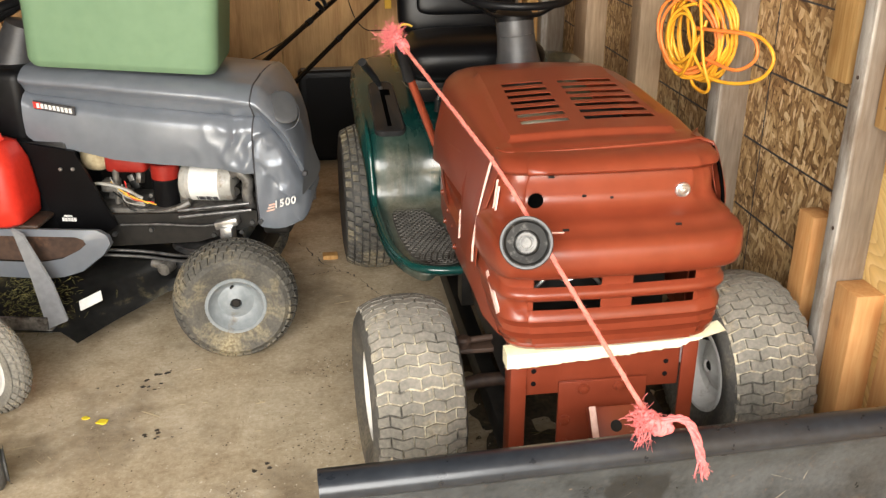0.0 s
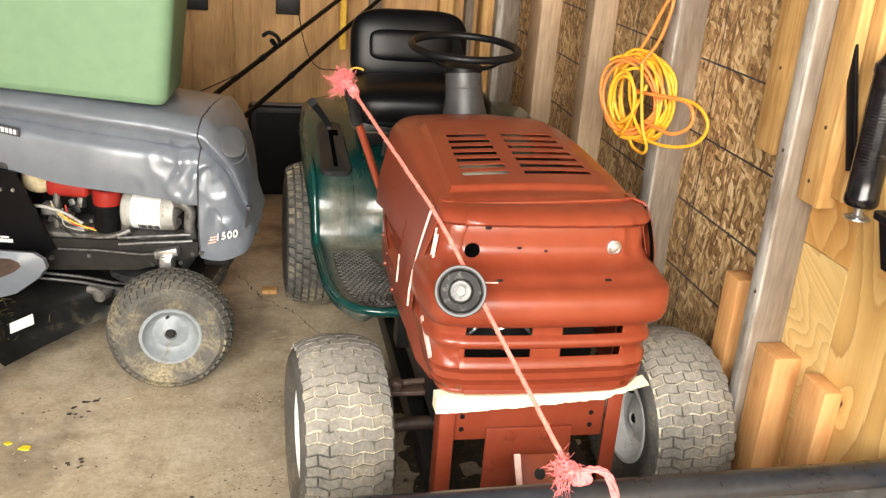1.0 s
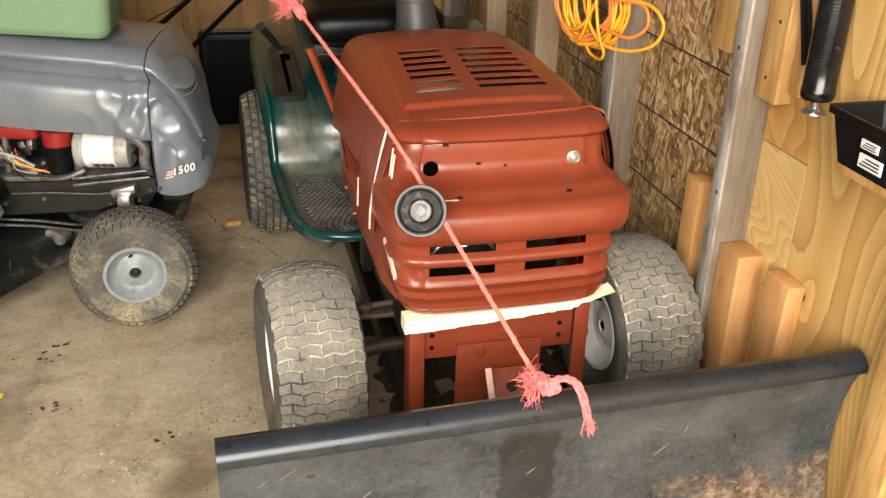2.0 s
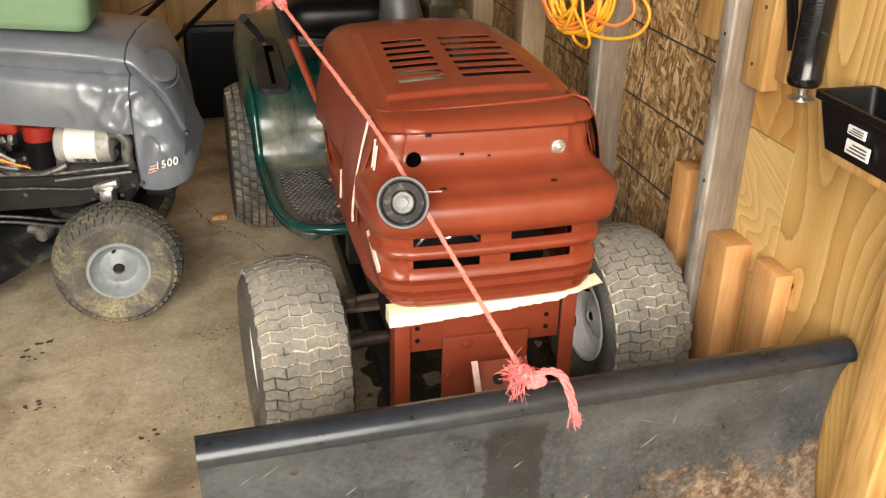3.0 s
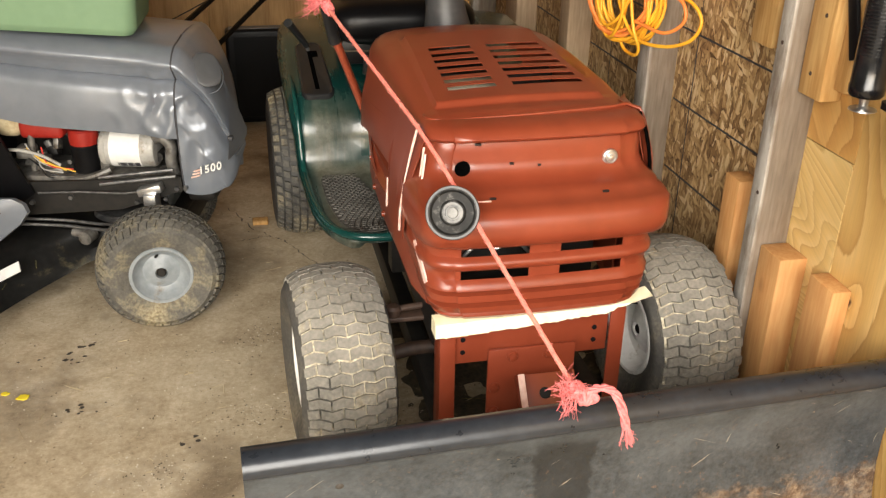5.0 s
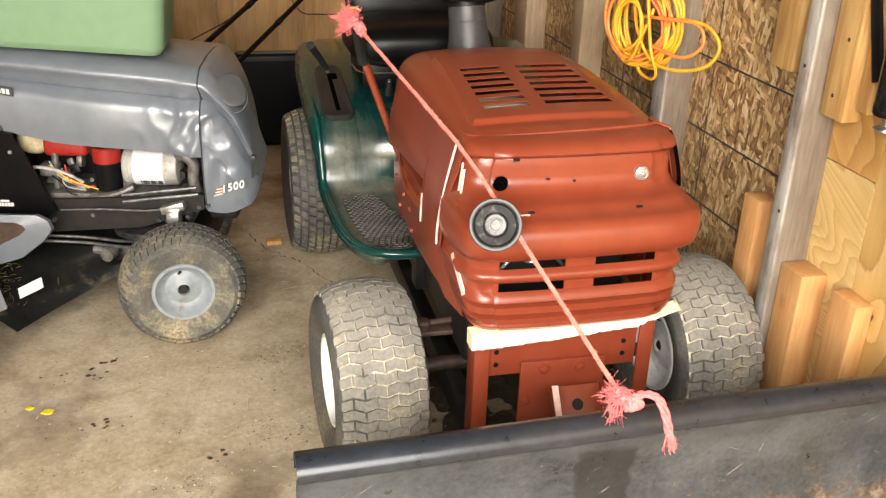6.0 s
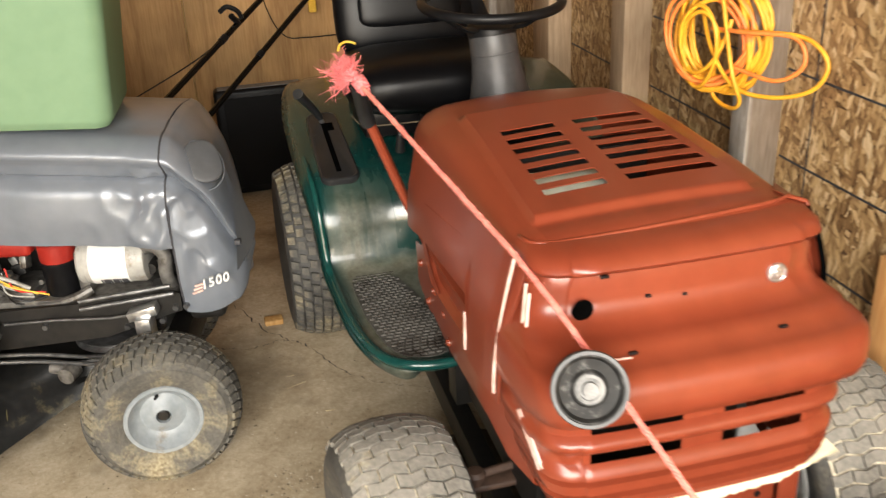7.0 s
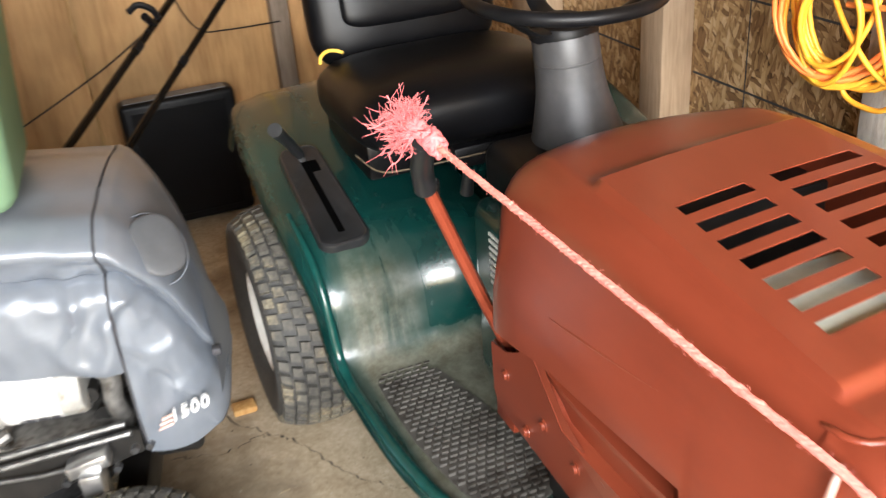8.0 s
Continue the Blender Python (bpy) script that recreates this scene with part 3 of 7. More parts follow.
def add_box(bm, lo, hi, bevel=0.0, seg=2, m=None):
    lo, hi = Vector(lo), Vector(hi)
    r = bmesh.ops.create_cube(bm, size=1.0, matrix=Matrix.Translation((lo + hi) / 2) @ Matrix.Diagonal((*(hi - lo), 1)))
    vs = r["verts"]
    if bevel:
        es = list({e for v in vs for e in v.link_edges})
        g = bmesh.ops.bevel(bm, geom=es, offset=bevel, segments=seg, affect="EDGES", profile=0.5)
        vs = list({v for f in g["faces"] for v in f.verts} | {v for v in vs if v.is_valid})
    if m is not None:
        bmesh.ops.transform(bm, matrix=m, verts=vs)
    return vs


def frame_of(d):
    d = Vector(d).normalized()
    a = Vector((0, 0, 1)) if abs(d.z) < 0.9 else Vector((1, 0, 0))
    u = d.cross(a).normalized()
    return u, u.cross(d).normalized()


def add_loft(bm, rings, cap=True, closed=True):
    rows = [[bm.verts.new(p) for p in ring] for ring in rings]
    n = len(rings[0])
    for a, b in zip(rows, rows[1:]):
        for i in range(n if closed else n - 1):
            j = (i + 1) % n
            bm.faces.new((a[i], a[j], b[j], b[i]))
    if cap and closed:
        bm.faces.new(list(reversed(rows[0])))
        bm.faces.new(rows[-1])
    return rows


def add_tube(bm, pts, r, seg=10, cap=True):
    pts = [Vector(p) for p in pts]
    rad = r if callable(r) else (lambda k: r)
    u, v = frame_of(pts[1] - pts[0])
    rings = []
    for i, p in enumerate(pts):
        d = (pts[min(i + 1, len(pts) - 1)] - pts[max(i - 1, 0)]).normalized()
        u = (u - d * u.dot(d)).normalized()
        v = d.cross(u)
        q = rad(i / (len(pts) - 1))
        rings.append([p + (u * math.cos(a) + v * math.sin(a)) * q for a in (2 * math.pi * k / seg for k in range(seg))])
    add_loft(bm, rings, cap)


def add_cyl(bm, a, b, r, r2=None, seg=20):
    add_tube(bm, [a, b], (lambda k: r + ((r if r2 is None else r2) - r) * k), seg)


def add_lathe(bm, profile, m, seg=40):
    """Turns (axis distance, radius) pairs round the local x axis."""
    rings = []
    for k in range(seg):
        a = 2 * math.pi * k / seg
        rings.append([m @ Vector((x, r * math.cos(a), r * math.sin(a))) for x, r in profile])
    rows = [[bm.verts.new(p) for p in ring] for ring in rings]
    for i in range(seg):
        a, b = rows[i], rows[(i + 1) % seg]
        for j in range(len(profile) - 1):
            bm.faces.new((a[j], a[j + 1], b[j + 1], b[j]))


def curve_pts(ctrl, n=8):
    """A smooth line through the control points."""
    p = [Vector(c) for c in ctrl]
    p = [p[0] * 2 - p[1], *p, p[-1] * 2 - p[-2]]
    out = []
    for i in range(1, len(p) - 2):
        for k in range(n):
            t = k / n
            a, b, c, d = p[i - 1], p[i], p[i + 1], p[i + 2]
            out.append(0.5 * ((2 * b) + (c - a) * t + (2 * a - 5 * b + 4 * c - d) * t * t + (3 * b - a - 3 * c + d) * t ** 3))
    out.append(p[-2])
    return out


def finish(bm, smooth=35.0):
    bmesh.ops.recalc_face_normals(bm, faces=bm.faces)
    for f in bm.faces:
        f.smooth = True
    lim = radians(smooth)
    for e in bm.edges:
        e.smooth = len(e.link_faces) == 2 and e.calc_face_angle(0) < lim
    return bm


def mesh_of(name, bm, material, smooth=35.0):
    finish(bm, smooth)
    me = bpy.data.meshes.new(name)
    bm.to_mesh(me)
    bm.free()
    me.materials.append(material)
    return me


def thing(name, label, category, at=None, group="", kind=""):
    ob = new(name)
    ob.empty_display_size = 0.05
    ob.matrix_world = at if at is not None else Matrix()
    return tagged(ob, label, category, group, kind)


def part(name, bm, material, parent, label="", local=False, smooth=35.0, thick=0.0):
    """One mesh under a thing. The mesh is given in the world's coordinates unless local is set."""
    if not local:
        m = parent.matrix_basis.copy()
        q = parent.parent
        while q is not None:
            m = q.matrix_basis @ m
            q = q.parent
        bm.transform(m.inverted())
    ob = new(name, mesh_of(name, bm, material, smooth))
    ob.parent = parent
    if thick:
        md = ob.modifiers.new("thickness", "SOLIDIFY")
        md.thickness, md.offset = thick, -1.0
    return tagged(ob, label)


def solid(name, bm, material, label, category, kind="", group="", smooth=35.0):
    """A thing of one mesh, given in the world's coordinates."""
    xs = [v.co.copy() for v in bm.verts]
    c = Vector((sum(p.x for p in xs) / len(xs), sum(p.y for p in xs) / len(xs), min(p.z for p in xs)))
    bm.transform(Matrix.Translation(-c))
    ob = new(name, mesh_of(name, bm, material, smooth))
    ob.location = c
    return tagged(ob, label, category, group, kind)


def fn_part(name, material, parent, fn, label="", local=False, smooth=35.0, thick=0.0):
    bm = bm_new()
    fn(bm)
    return part(name, bm, material, parent, label, local, smooth, thick)


def box_part(name, material, parent, lo, hi, bevel=0.004, label="", local=False, m=None):
    bm = bm_new()
    add_box(bm, lo, hi, bevel, 2, m)
    return part(name, bm, material, parent, label, local)


def rounded_rect(w, d, r, z, n=6):
    out = []
    for cx, cy, a0 in ((w / 2 - r, d / 2 - r, 0), (-w / 2 + r, d / 2 - r, 90), (-w / 2 + r, -d / 2 + r, 180), (w / 2 - r, -d / 2 + r, 270)):
        for k in range(n + 1):
            a = radians(a0 + 90 * k / n)
            out.append((cx + r * math.cos(a), cy + r * math.sin(a), z))
    return out


# ---- the shed ----
bm = bm_new()
add_box(bm, (-2.7, -1.15, -0.12), (1.42, 4.55, 0.0))
floor = solid("floor", bm, M_CONCRETE, "stained brown concrete slab floor with dirt and straw", "floor", kind="structure")
bm = bm_new()
add_box(bm, (-400, -400, -0.2), (400, 400, -0.13))
solid("ground", bm, M_GROUND, "gravelly ground outside the shed", "ground", kind="structure")

WALL_X = 1.29
wall_east = thing("wall_east", "stud wall sheathed in strand board and plywood", "wall", pose(WALL_X, 2, 0), kind="structure")
box_part("strand_board_sheet", M_OSB, wall_east, (WALL_X, 1.705, 0), (WALL_X + 0.012, 4.46, 3.2), 0.0, "mottled strand board sheet with dark chalk lines")
box_part("plywood_sheet", M_PLY, wall_east, (WALL_X, -1.1, 0), (WALL_X + 0.012, 1.512, 3.2), 0.0, "honey-coloured plywood sheet with wild grain")
box_part("plywood_offcut", M_PLY_D, wall_east, (WALL_X, 1.516, 0), (WALL_X + 0.012, 1.702, 0.745), 0.0, "pale plywood piece with slanting grain")
box_part("plywood_offcut", M_PLY_O, wall_east, (WALL_X, 1.516, 0.748), (WALL_X + 0.012, 1.702, 3.2), 0.0)
box_part("outer_sheet", M_PLY, wall_east, (WALL_X + 0.015, -1.1, 0), (WALL_X + 0.10, 4.5, 3.2), 0.0)


def stud(y0, y1, x0, material, z0=0.0, z1=3.2, label="", lean=0.0, x1=WALL_X - 0.001, twist=0.0):
    bm = bm_new()
    add_box(bm, (x0, y0, z0), (x1, y1, z1), 0.004, 2)
    if lean or twist:
        c = Vector(((x0 + x1) / 2, (y0 + y1) / 2, z0))
        bmesh.ops.transform(bm, matrix=Matrix.Translation(c) @ pose(0, 0, 0, lean, 0, twist) @ Matrix.Translation(-c), verts=bm.verts)
    return part("stud", bm, material, wall_east, label)


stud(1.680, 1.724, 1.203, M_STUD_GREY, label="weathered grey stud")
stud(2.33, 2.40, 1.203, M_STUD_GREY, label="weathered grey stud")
stud(2.99, 3.08, 1.203, M_STUD_BROWN, label="soiled brown stud")
stud(3.60, 3.76, 1.203, M_STUD_BROWN, label="soiled brown stud")
stud(4.22, 4.30, 1.18, M_STUD_GREY)
# short blocks nailed beside the near stud
stud(1.822, 1.912, 1.252, M_STUD, 0.905, 3.2, "short yellow pine board nailed high on the wall")
stud(1.596, 1.676, 1.240, M_STUD, 0.852, 3.2, "yellow pine board nailed high beside the stud")
stud(1.552, 1.592, 1.262, M_STUD, 0.88, 3.2, "narrow yellow pine strip")
stud(1.825, 1.895, 1.235, M_BLOCK, 0.0, 0.590, "short orange pine block standing behind the stud")
stud(1.592, 1.677, 1.222, M_BLOCK, 0.0, 0.500, "short orange pine block standing beside the stud")
stud(1.445, 1.530, 1.245, M_BLOCK, 0.0, 0.505, "short pine block with a weathered top", lean=1.5)
stud(1.05, 1.14, 1.243, M_STUD, 0.0, 1.6, "upright pine board on the plywood")
bm = bm_new()
add_box(bm, (1.180, 0.6, 0.829), (1.289, 1.290, 0.847), 0.003)
part("shelf_batten", bm, M_STUD, wall_east, "pale batten under the bin")

# dark lines struck across the strand board at even spacing
for z in (0.44, 0.64, 0.84, 1.04):
    for a, b in ((1.728, 2.325), (2.405, 2.985), (3.085, 3.595), (3.765, 4.215)):
        bm = bm_new()
        add_box(bm, (WALL_X - 0.0015, a, z), (WALL_X - 0.0002, b, z + 0.0048))
        part("struck_line", bm, M_INK, wall_east)
for y in (2.22, 2.80):
    bm = bm_new()
    add_box(bm, (WALL_X - 0.0025, y, 0.0), (WALL_X - 0.0016, y + 0.003, 3.2))
    part("struck_line", bm, M_INK, wall_east)

# nail heads in the studs and boards
for y, x, z in ((1.708, 1.202, 0.30), (1.694, 1.202, 0.62), (1.702, 1.202, 0.95), (2.36, 1.202, 0.55), (2.37, 1.202, 0.97), (3.03, 1.202, 0.92), (3.05, 1.202, 1.05), (1.625, 1.2395, 1.02), (1.642, 1.2395, 0.90), (1.86, 1.2515, 1.10)):
    bm = bm_new()
    add_lathe(bm, [(0.0, 0.0045), (0.0012, 0.0042), (0.0016, 0.003), (0.0017, 0.0)], pose(x + 0.0006, y, z, 0, 0, 180), 10)
    part("nail_head", bm, M_RUSTY, wall_east)

wall_north = thing("wall_north", "back wall of honey-coloured wooden panels with dark cleats", "wall", pose(0, 4.44, 0), kind="structure")
xs = [-2.7, -1.9, -1.25, -0.64, -0.022, 0.62, 1.29]
for a, b in zip(xs, xs[1:]):
    box_part("wall_panel", M_PANEL, wall_north, (a + 0.003, 4.42, 0.0), (b - 0.003, 4.45, 3.2), 0.004)
box_part("outer_sheet", M_PLY, wall_north, (-2.7, 4.452, 0), (1.4, 4.53, 3.2), 0.0)
for x in (-0.19, 0.225):
    bm = bm_new()
    add_box(bm, (x - 0.055, 4.385, 0.835), (x + 0.055, 4.419, 0.95), 0.006)
    part("cleat", bm, M_DARKMETAL, wall_north, "dark brown wooden cleat")
for x0, x1, y0, mt in ((0.60, 0.66, 4.36, M_STUD_GREY), (0.93, 1.0, 4.34, M_STUD), (1.06, 1.10, 4.36, M_STUD_GREY), (1.13, 1.19, 4.30, M_STUD)):
    bm = bm_new()
    add_box(bm, (x0, y0, 0), (x1, 4.419, 3.2), 0.004)
    part("stud", bm, mt, wall_north)
box_part("sole_plate", M_STUD, wall_north, (-2.7, 4.33, 0.0), (0.595, 4.419, 0.04), 0.004)

# unseen west wall, ceiling and front wall, added to limit the fill light
wall_west = thing("wall_west", "unseen west wall, made dark to cut bounced light", "wall", pose(-2.7, 2, 0), kind="structure")
box_part("board_sheet", M_UNSEEN_DARK, wall_west, (-2.8, -1.15, 0), (-2.702, 4.5, 3.2), 0.0)
bm = bm_new()
add_box(bm, (-2.8, -1.15, 3.2), (1.4, 4.55, 3.3))
solid("ceiling", bm, M_UNSEEN_DARK, "unseen ceiling, made dark to cut bounced light", "ceiling", kind="structure")
wall_south = thing("wall_south", "unseen front wall round an assumed wide open doorway", "wall", pose(-0.6, -1.2, 0), kind="structure")
box_part("lintel", M_UNSEEN_DARK, wall_south, (-2.8, -1.25, 3.0), (1.4, -1.16, 3.2), 0.0)
box_part("jamb", M_UNSEEN_DARK, wall_south, (-2.8, -1.25, -0.1), (-2.4, -1.16, 2.999), 0.0)
box_part("jamb", M_UNSEEN_DARK, wall_south, (1.2, -1.25, -0.1), (1.4, -1.16, 2.999), 0.0)


# ---- wheels ----
def tyre_profile(r, w, rim):
    h = w / 2
    return [(-h * 0.72, rim), (-h * 0.80, rim + 0.012), (-h * 0.97, rim + (r - rim) * 0.40), (-h, rim + (r - rim) * 0.58), (-h * 0.985, r - 0.046), (-h * 0.88, r - 0.0285),
            (-h * 0.66, r - 0.0170), (-h * 0.33, r - 0.0085), (0, r - 0.0066), (h * 0.33, r - 0.0085), (h * 0.66, r - 0.0170), (h * 0.88, r - 0.0285), (h * 0.985, r - 0.046), (h, rim + (r - rim) * 0.58),
            (h * 0.97, rim + (r - rim) * 0.40), (h * 0.80, rim + 0.012), (h * 0.72, rim)]


def crown(r, w, x):
    return r - 0.030 * abs(2 * x / w) ** 2.6


def add_lug(bm, m, r, w, outline, depth, a0):
    """One tread block: an outline of (across, along) pairs laid on the tyre's crown."""
    top, low = [], []
    for x, s in outline:
        for ring, q in ((top, crown(r, w, x)), (low, crown(r, w, x) - depth)):
            a = a0 + s / r
            ring.append(bm.verts.new(m @ Vector((x, q * math.cos(a), q * math.sin(a)))))
    n = len(outline)
    bm.faces.new(top)
    for i in range(n):
        j = (i + 1) % n
        bm.faces.new((top[i], low[i], low[j], top[j]))


def make_wheel(parent, name, c, yaw, r, w, rim, rubber, rim_mat, tread, camber=0.0, squash=0.0, rim_label="", muddy=None, lip=0.80):
    """A wheel with its axle along the local x axis; face side at -x."""
    m = pose(*c, 0, camber, yaw)
    wheel = new(name)
    wheel.parent = parent
    wheel.matrix_basis = parent.matrix_basis.inverted() @ m
    one = Matrix()
    bm = bm_new()
    add_lathe(bm, tyre_profile(r, w, rim), one, 64)
    h = w / 2
    if squash:
        for v in bm.verts:
            v.co.z = max(v.co.z, -(r - squash - 0.004))
    tyre = part("tyre", bm, M_SIDEWALL if muddy is M_MUD else (muddy or rubber), wheel, local=True, smooth=40)
    if muddy is M_MUD:
        bm = bm_new()
        add_lathe(bm, [(x, q + 0.0006) for x, q in tyre_profile(r, w, rim)[5:12]], one, 64)
        for v in bm.verts:
            v.co.z = max(v.co.z, -(r - squash - 0.004))
        part("tread_band", bm, M_MUD, tyre, "dried pale mud in the tread grooves", local=True, smooth=40)
    bm = bm_new()
    if tread == "turf":
        # brick-bonded blocks between zig-zag grooves
        n, bw, gap = int(round(2 * math.pi * r / 0.0255)), 0.047, 0.0046
        p = 2 * math.pi * r / n
        zig = lambda x: 0.0135 * (abs(((x / bw) % 1.0) - 0.5) - 0.25)
        for k in range(n):
            edge = -w * 0.45 - bw
            x0 = (math.floor(edge / bw) + (0.5 if k % 2 else 0.0)) * bw
            while x0 < w * 0.45:
                lo, hi = max(x0 + gap * 0.45, -w * 0.455), min(x0 + bw - gap * 0.45, w * 0.455)
                x0 += bw
                if hi - lo < 0.006:
                    continue
                xs_ = [lo + (hi - lo) * q / 4 for q in range(5)]
                ou = [(x, zig(x)) for x in xs_] + [(x, p - gap + zig(x)) for x in reversed(xs_)]
                add_lug(bm, one, r, w, ou, 0.0085, 2 * math.pi * k / n)
    elif tread == "block":
        n, cols = int(round(2 * math.pi * r / 0.036)), 9
        p = 2 * math.pi * r / n
        cw = w * 0.98 / cols
        for k in range(n):
            for c2 in range(cols):
                x0 = -w * 0.49 + c2 * cw
                off = p * 0.5 if c2 % 2 else 0.0
                g = 0.0030
                sl = p * 0.60
                ou = [(x0 + g, 0), (x0 + cw - g, 0.004), (x0 + cw - g, sl + 0.004), (x0 + g, sl)]
                add_lug(bm, one, r + 0.004, w, ou, 0.016, 2 * math.pi * k / n + off / r)
    elif tread == "rib":
        n, cols = int(round(2 * math.pi * r / 0.026)), 6
        p = 2 * math.pi * r / n
        cw = w * 0.94 / cols
        for k in range(n):
            for c2 in range(cols):
                x0 = -w * 0.47 + c2 * cw
                off = p * 0.5 if c2 % 2 else 0.0
                ou = [(x0 + 0.002, 0), (x0 + cw - 0.002, 0.006), (x0 + cw - 0.002, p * 0.72 + 0.006), (x0 + 0.002, p * 0.72)]
                add_lug(bm, one, r, w, ou, 0.006, 2 * math.pi * k / n + off / r)
    if squash:
        for v in bm.verts:
            d = -(r - squash)
            if v.co.z < d:
                v.co.z = d
    if tread == "none":
        bm.free()
    else:
        tagged(part("tread", bm, rubber, wheel, "close-set rubber tread blocks", local=True, smooth=40), kind="stuff")
    for s in (-1, 1):
        bm = bm_new()
        k = s * h
        prof = [(k * (lip - 0.06), rim + 0.006), (k * lip, rim + 0.004), (k * lip, rim - 0.004), (k * (lip - 0.14), rim - 0.010), (k * 0.42, rim - 0.022), (k * 0.36, rim * 0.62), (k * 0.42, rim * 0.50), (k * 0.55, rim * 0.30), (k * 0.58, 0.017), (k * 0.40, 0.016), (k * 0.2, 0.0)]
        add_lathe(bm, prof, one, 48)
        part("rim", bm, rim_mat, wheel, rim_label, local=True)
        bm = bm_new()
        add_lathe(bm, [(k * 0.3, 0.0), (k * 0.56, 0.0), (k * 0.56, 0.010), (k * 0.52, 0.0135), (k * 0.3, 0.0135)], one, 24)
        part("axle_cap", bm, M_DARKMETAL, wheel, local=True)
    bm = bm_new()
    add_cyl(bm, (-h * 0.52, 0.006, rim * 0.66), (-h * 0.72, 0.010, rim * 0.70), 0.0042, 0.0035, 10)
    part("valve_stem", bm, M_BLACK, wheel, local=True)
    return wheel


# ---- red tractor ----
CX = 0.65
tractor = thing("lawn_tractor", "old lawn tractor with red-primed hood and dark green fenders", "lawn tractor", pose(CX, 2.4, 0, 0, 0, 1.5), group="lawn tractors")


def lerp_at(table, y):
    if y <= table[0][0]:
        return table[0][1]
    for (a, p), (b, q) in zip(table, table[1:]):
        if y <= b:
            k = (y - a) / (b - a)
            return p + (q - p) * k
    return table[-1][1]


def hood_edge(y):
    """Height of the hood's lower edge: deep at the front, then a step up to the long edge over the side scoop."""
    return lerp_at([(1.63, 0.606), (1.7925, 0.604), (1.8119, 0.704), (2.05, 0.692), (2.28, 0.655)], y)


def hood_width(y):
    return lerp_at([(1.63, 0.212), (1.70, 0.222), (1.80, 0.229), (2.0, 0.238), (2.15, 0.241), (2.23, 0.238), (2.26, 0.230), (2.28, 0.215)], y)


def hood_top(y):
    return lerp_at([(1.63, 0.843), (1.645, 0.852), (1.70, 0.854), (1.75, 0.859), (1.98, 0.887), (2.10, 0.896), (2.19, 0.895), (2.23, 0.888), (2.26, 0.868), (2.28, 0.84)], y)


def hood_round(y):
    return lerp_at([(1.63, 0.034), (1.70, 0.040), (1.80, 0.046), (2.0, 0.052), (2.2, 0.060)], y)


def hood_flare(y, drop):
    """How far the side leans out at a given drop below the shoulder."""
    return lerp_at([(0.0, 0.0), (0.03, 0.006), (0.06, 0.014), (0.092, 0.025), (0.205, 0.034)], drop) * lerp_at([(1.63, 1.28), (1.80, 0.95), (2.1, 0.80)], y)


def hood_side_x(y, z):
    """Where the near side of the hood lies at one height."""
    return CX - hood_width(y) - hood_flare(y, max(0.0, hood_top(y) - hood_round(y) - z))


def hood_section(y):
    """The points of the hood's section at one place along it, from the lower edge of one side over the top to the other."""
    W, T, B = hood_width(y), hood_top(y), hood_edge(y)
    V = lerp_at([(1.63, 0.226), (1.70, 0.235), (1.80, 0.236), (2.0, 0.216), (2.15, 0.198), (2.23, 0.190), (2.26, 0.182), (2.28, 0.165)], y)
    rs = hood_round(y)
    out = []
    fr = [-0.184, -0.1745, -0.140, -0.106, -0.071, -0.037, -0.002, 0.050, 0.101, 0.153, 0.1675, 0.1775]
    re = [-0.181, -0.1710, -0.136, -0.104, -0.072, -0.040, -0.005, 0.037, 0.079, 0.121, 0.1375, 0.1475]
    kk = min(1.15, max(0.0, (y - 1.75) / 0.235))
    for k in range(7):
        drop = (T - rs - B) * (1 - k / 6)
        out.append((-W - hood_flare(y, drop), T - rs - drop))
    for k in range(1, 7):
        a = radians(90 * k / 6)
        out.append((-W + rs * (1 - math.cos(a)), T - rs + (rs - 0.006) * math.sin(a)))
    for q, (c0, c1) in enumerate(zip(fr, re)):
        c = c0 + (c1 - c0) * kk
        c = min(max(c, -W + rs + 0.0015 * (q + 1)), V - rs - 0.0015 * (12 - q))
        up = min(1.0, max(0.0, (y - 1.689) / 0.018))
        on = 0.0105 * min(1.0, max(0.0, (2.098 - y) / 0.011)) * up * up * (3 - 2 * up) if 1 <= q <= 10 else 0.0
        out.append((c, T - 0.006 + 0.006 * (1 - (c / 0.2) ** 2) + on))
    for k in range(5, -1, -1):
        a = radians(90 * k / 6)
        out.append((V - rs * (1 - math.cos(a)), T - rs + (rs - 0.006) * math.sin(a)))
    for k in range(5, -1, -1):
        drop = (T - rs - B) * (1 - k / 6)
        out.append((V + 0.8 * hood_flare(y, drop), T - rs - drop))
    return out


ROW0, PITCH, SLOT = 1.757, 0.0354, 0.0195
ys = [1.630, 1.634, 1.65, 1.675, 1.686, 1.691, 1.6945, 1.698, 1.7015, 1.705, 1.710, 1.718, 1.735]
for k in range(7):
    ys += [ROW0 + PITCH * k, ROW0 + PITCH * k + SLOT]
ys += [2.02, 2.05, 2.076, 2.087, 2.098, 2.12, 2.15, 2.19, 2.215, 2.235, 2.25, 2.262, 2.272, 2.28]
bm = bm_new()
def plan_y(x, y):
    """Rows lie slightly askew, and the rear edge is bowed."""
    skew = 0.085 * x * min(1.0, max(0.2, 0.2 + (y - 1.65) / 0.1 * 0.8)) * (1.0 - min(1.0, max(0.0, (y - 2.10) / 0.12)))
    return y + skew - 1.1 * (x + 0.03) ** 2 * min(1.0, max(0.0, (y - 2.10) / 0.16))


rows = [[bm.verts.new((CX + x, plan_y(x, y), z)) for x, z in hood_section(y)] for y in ys]
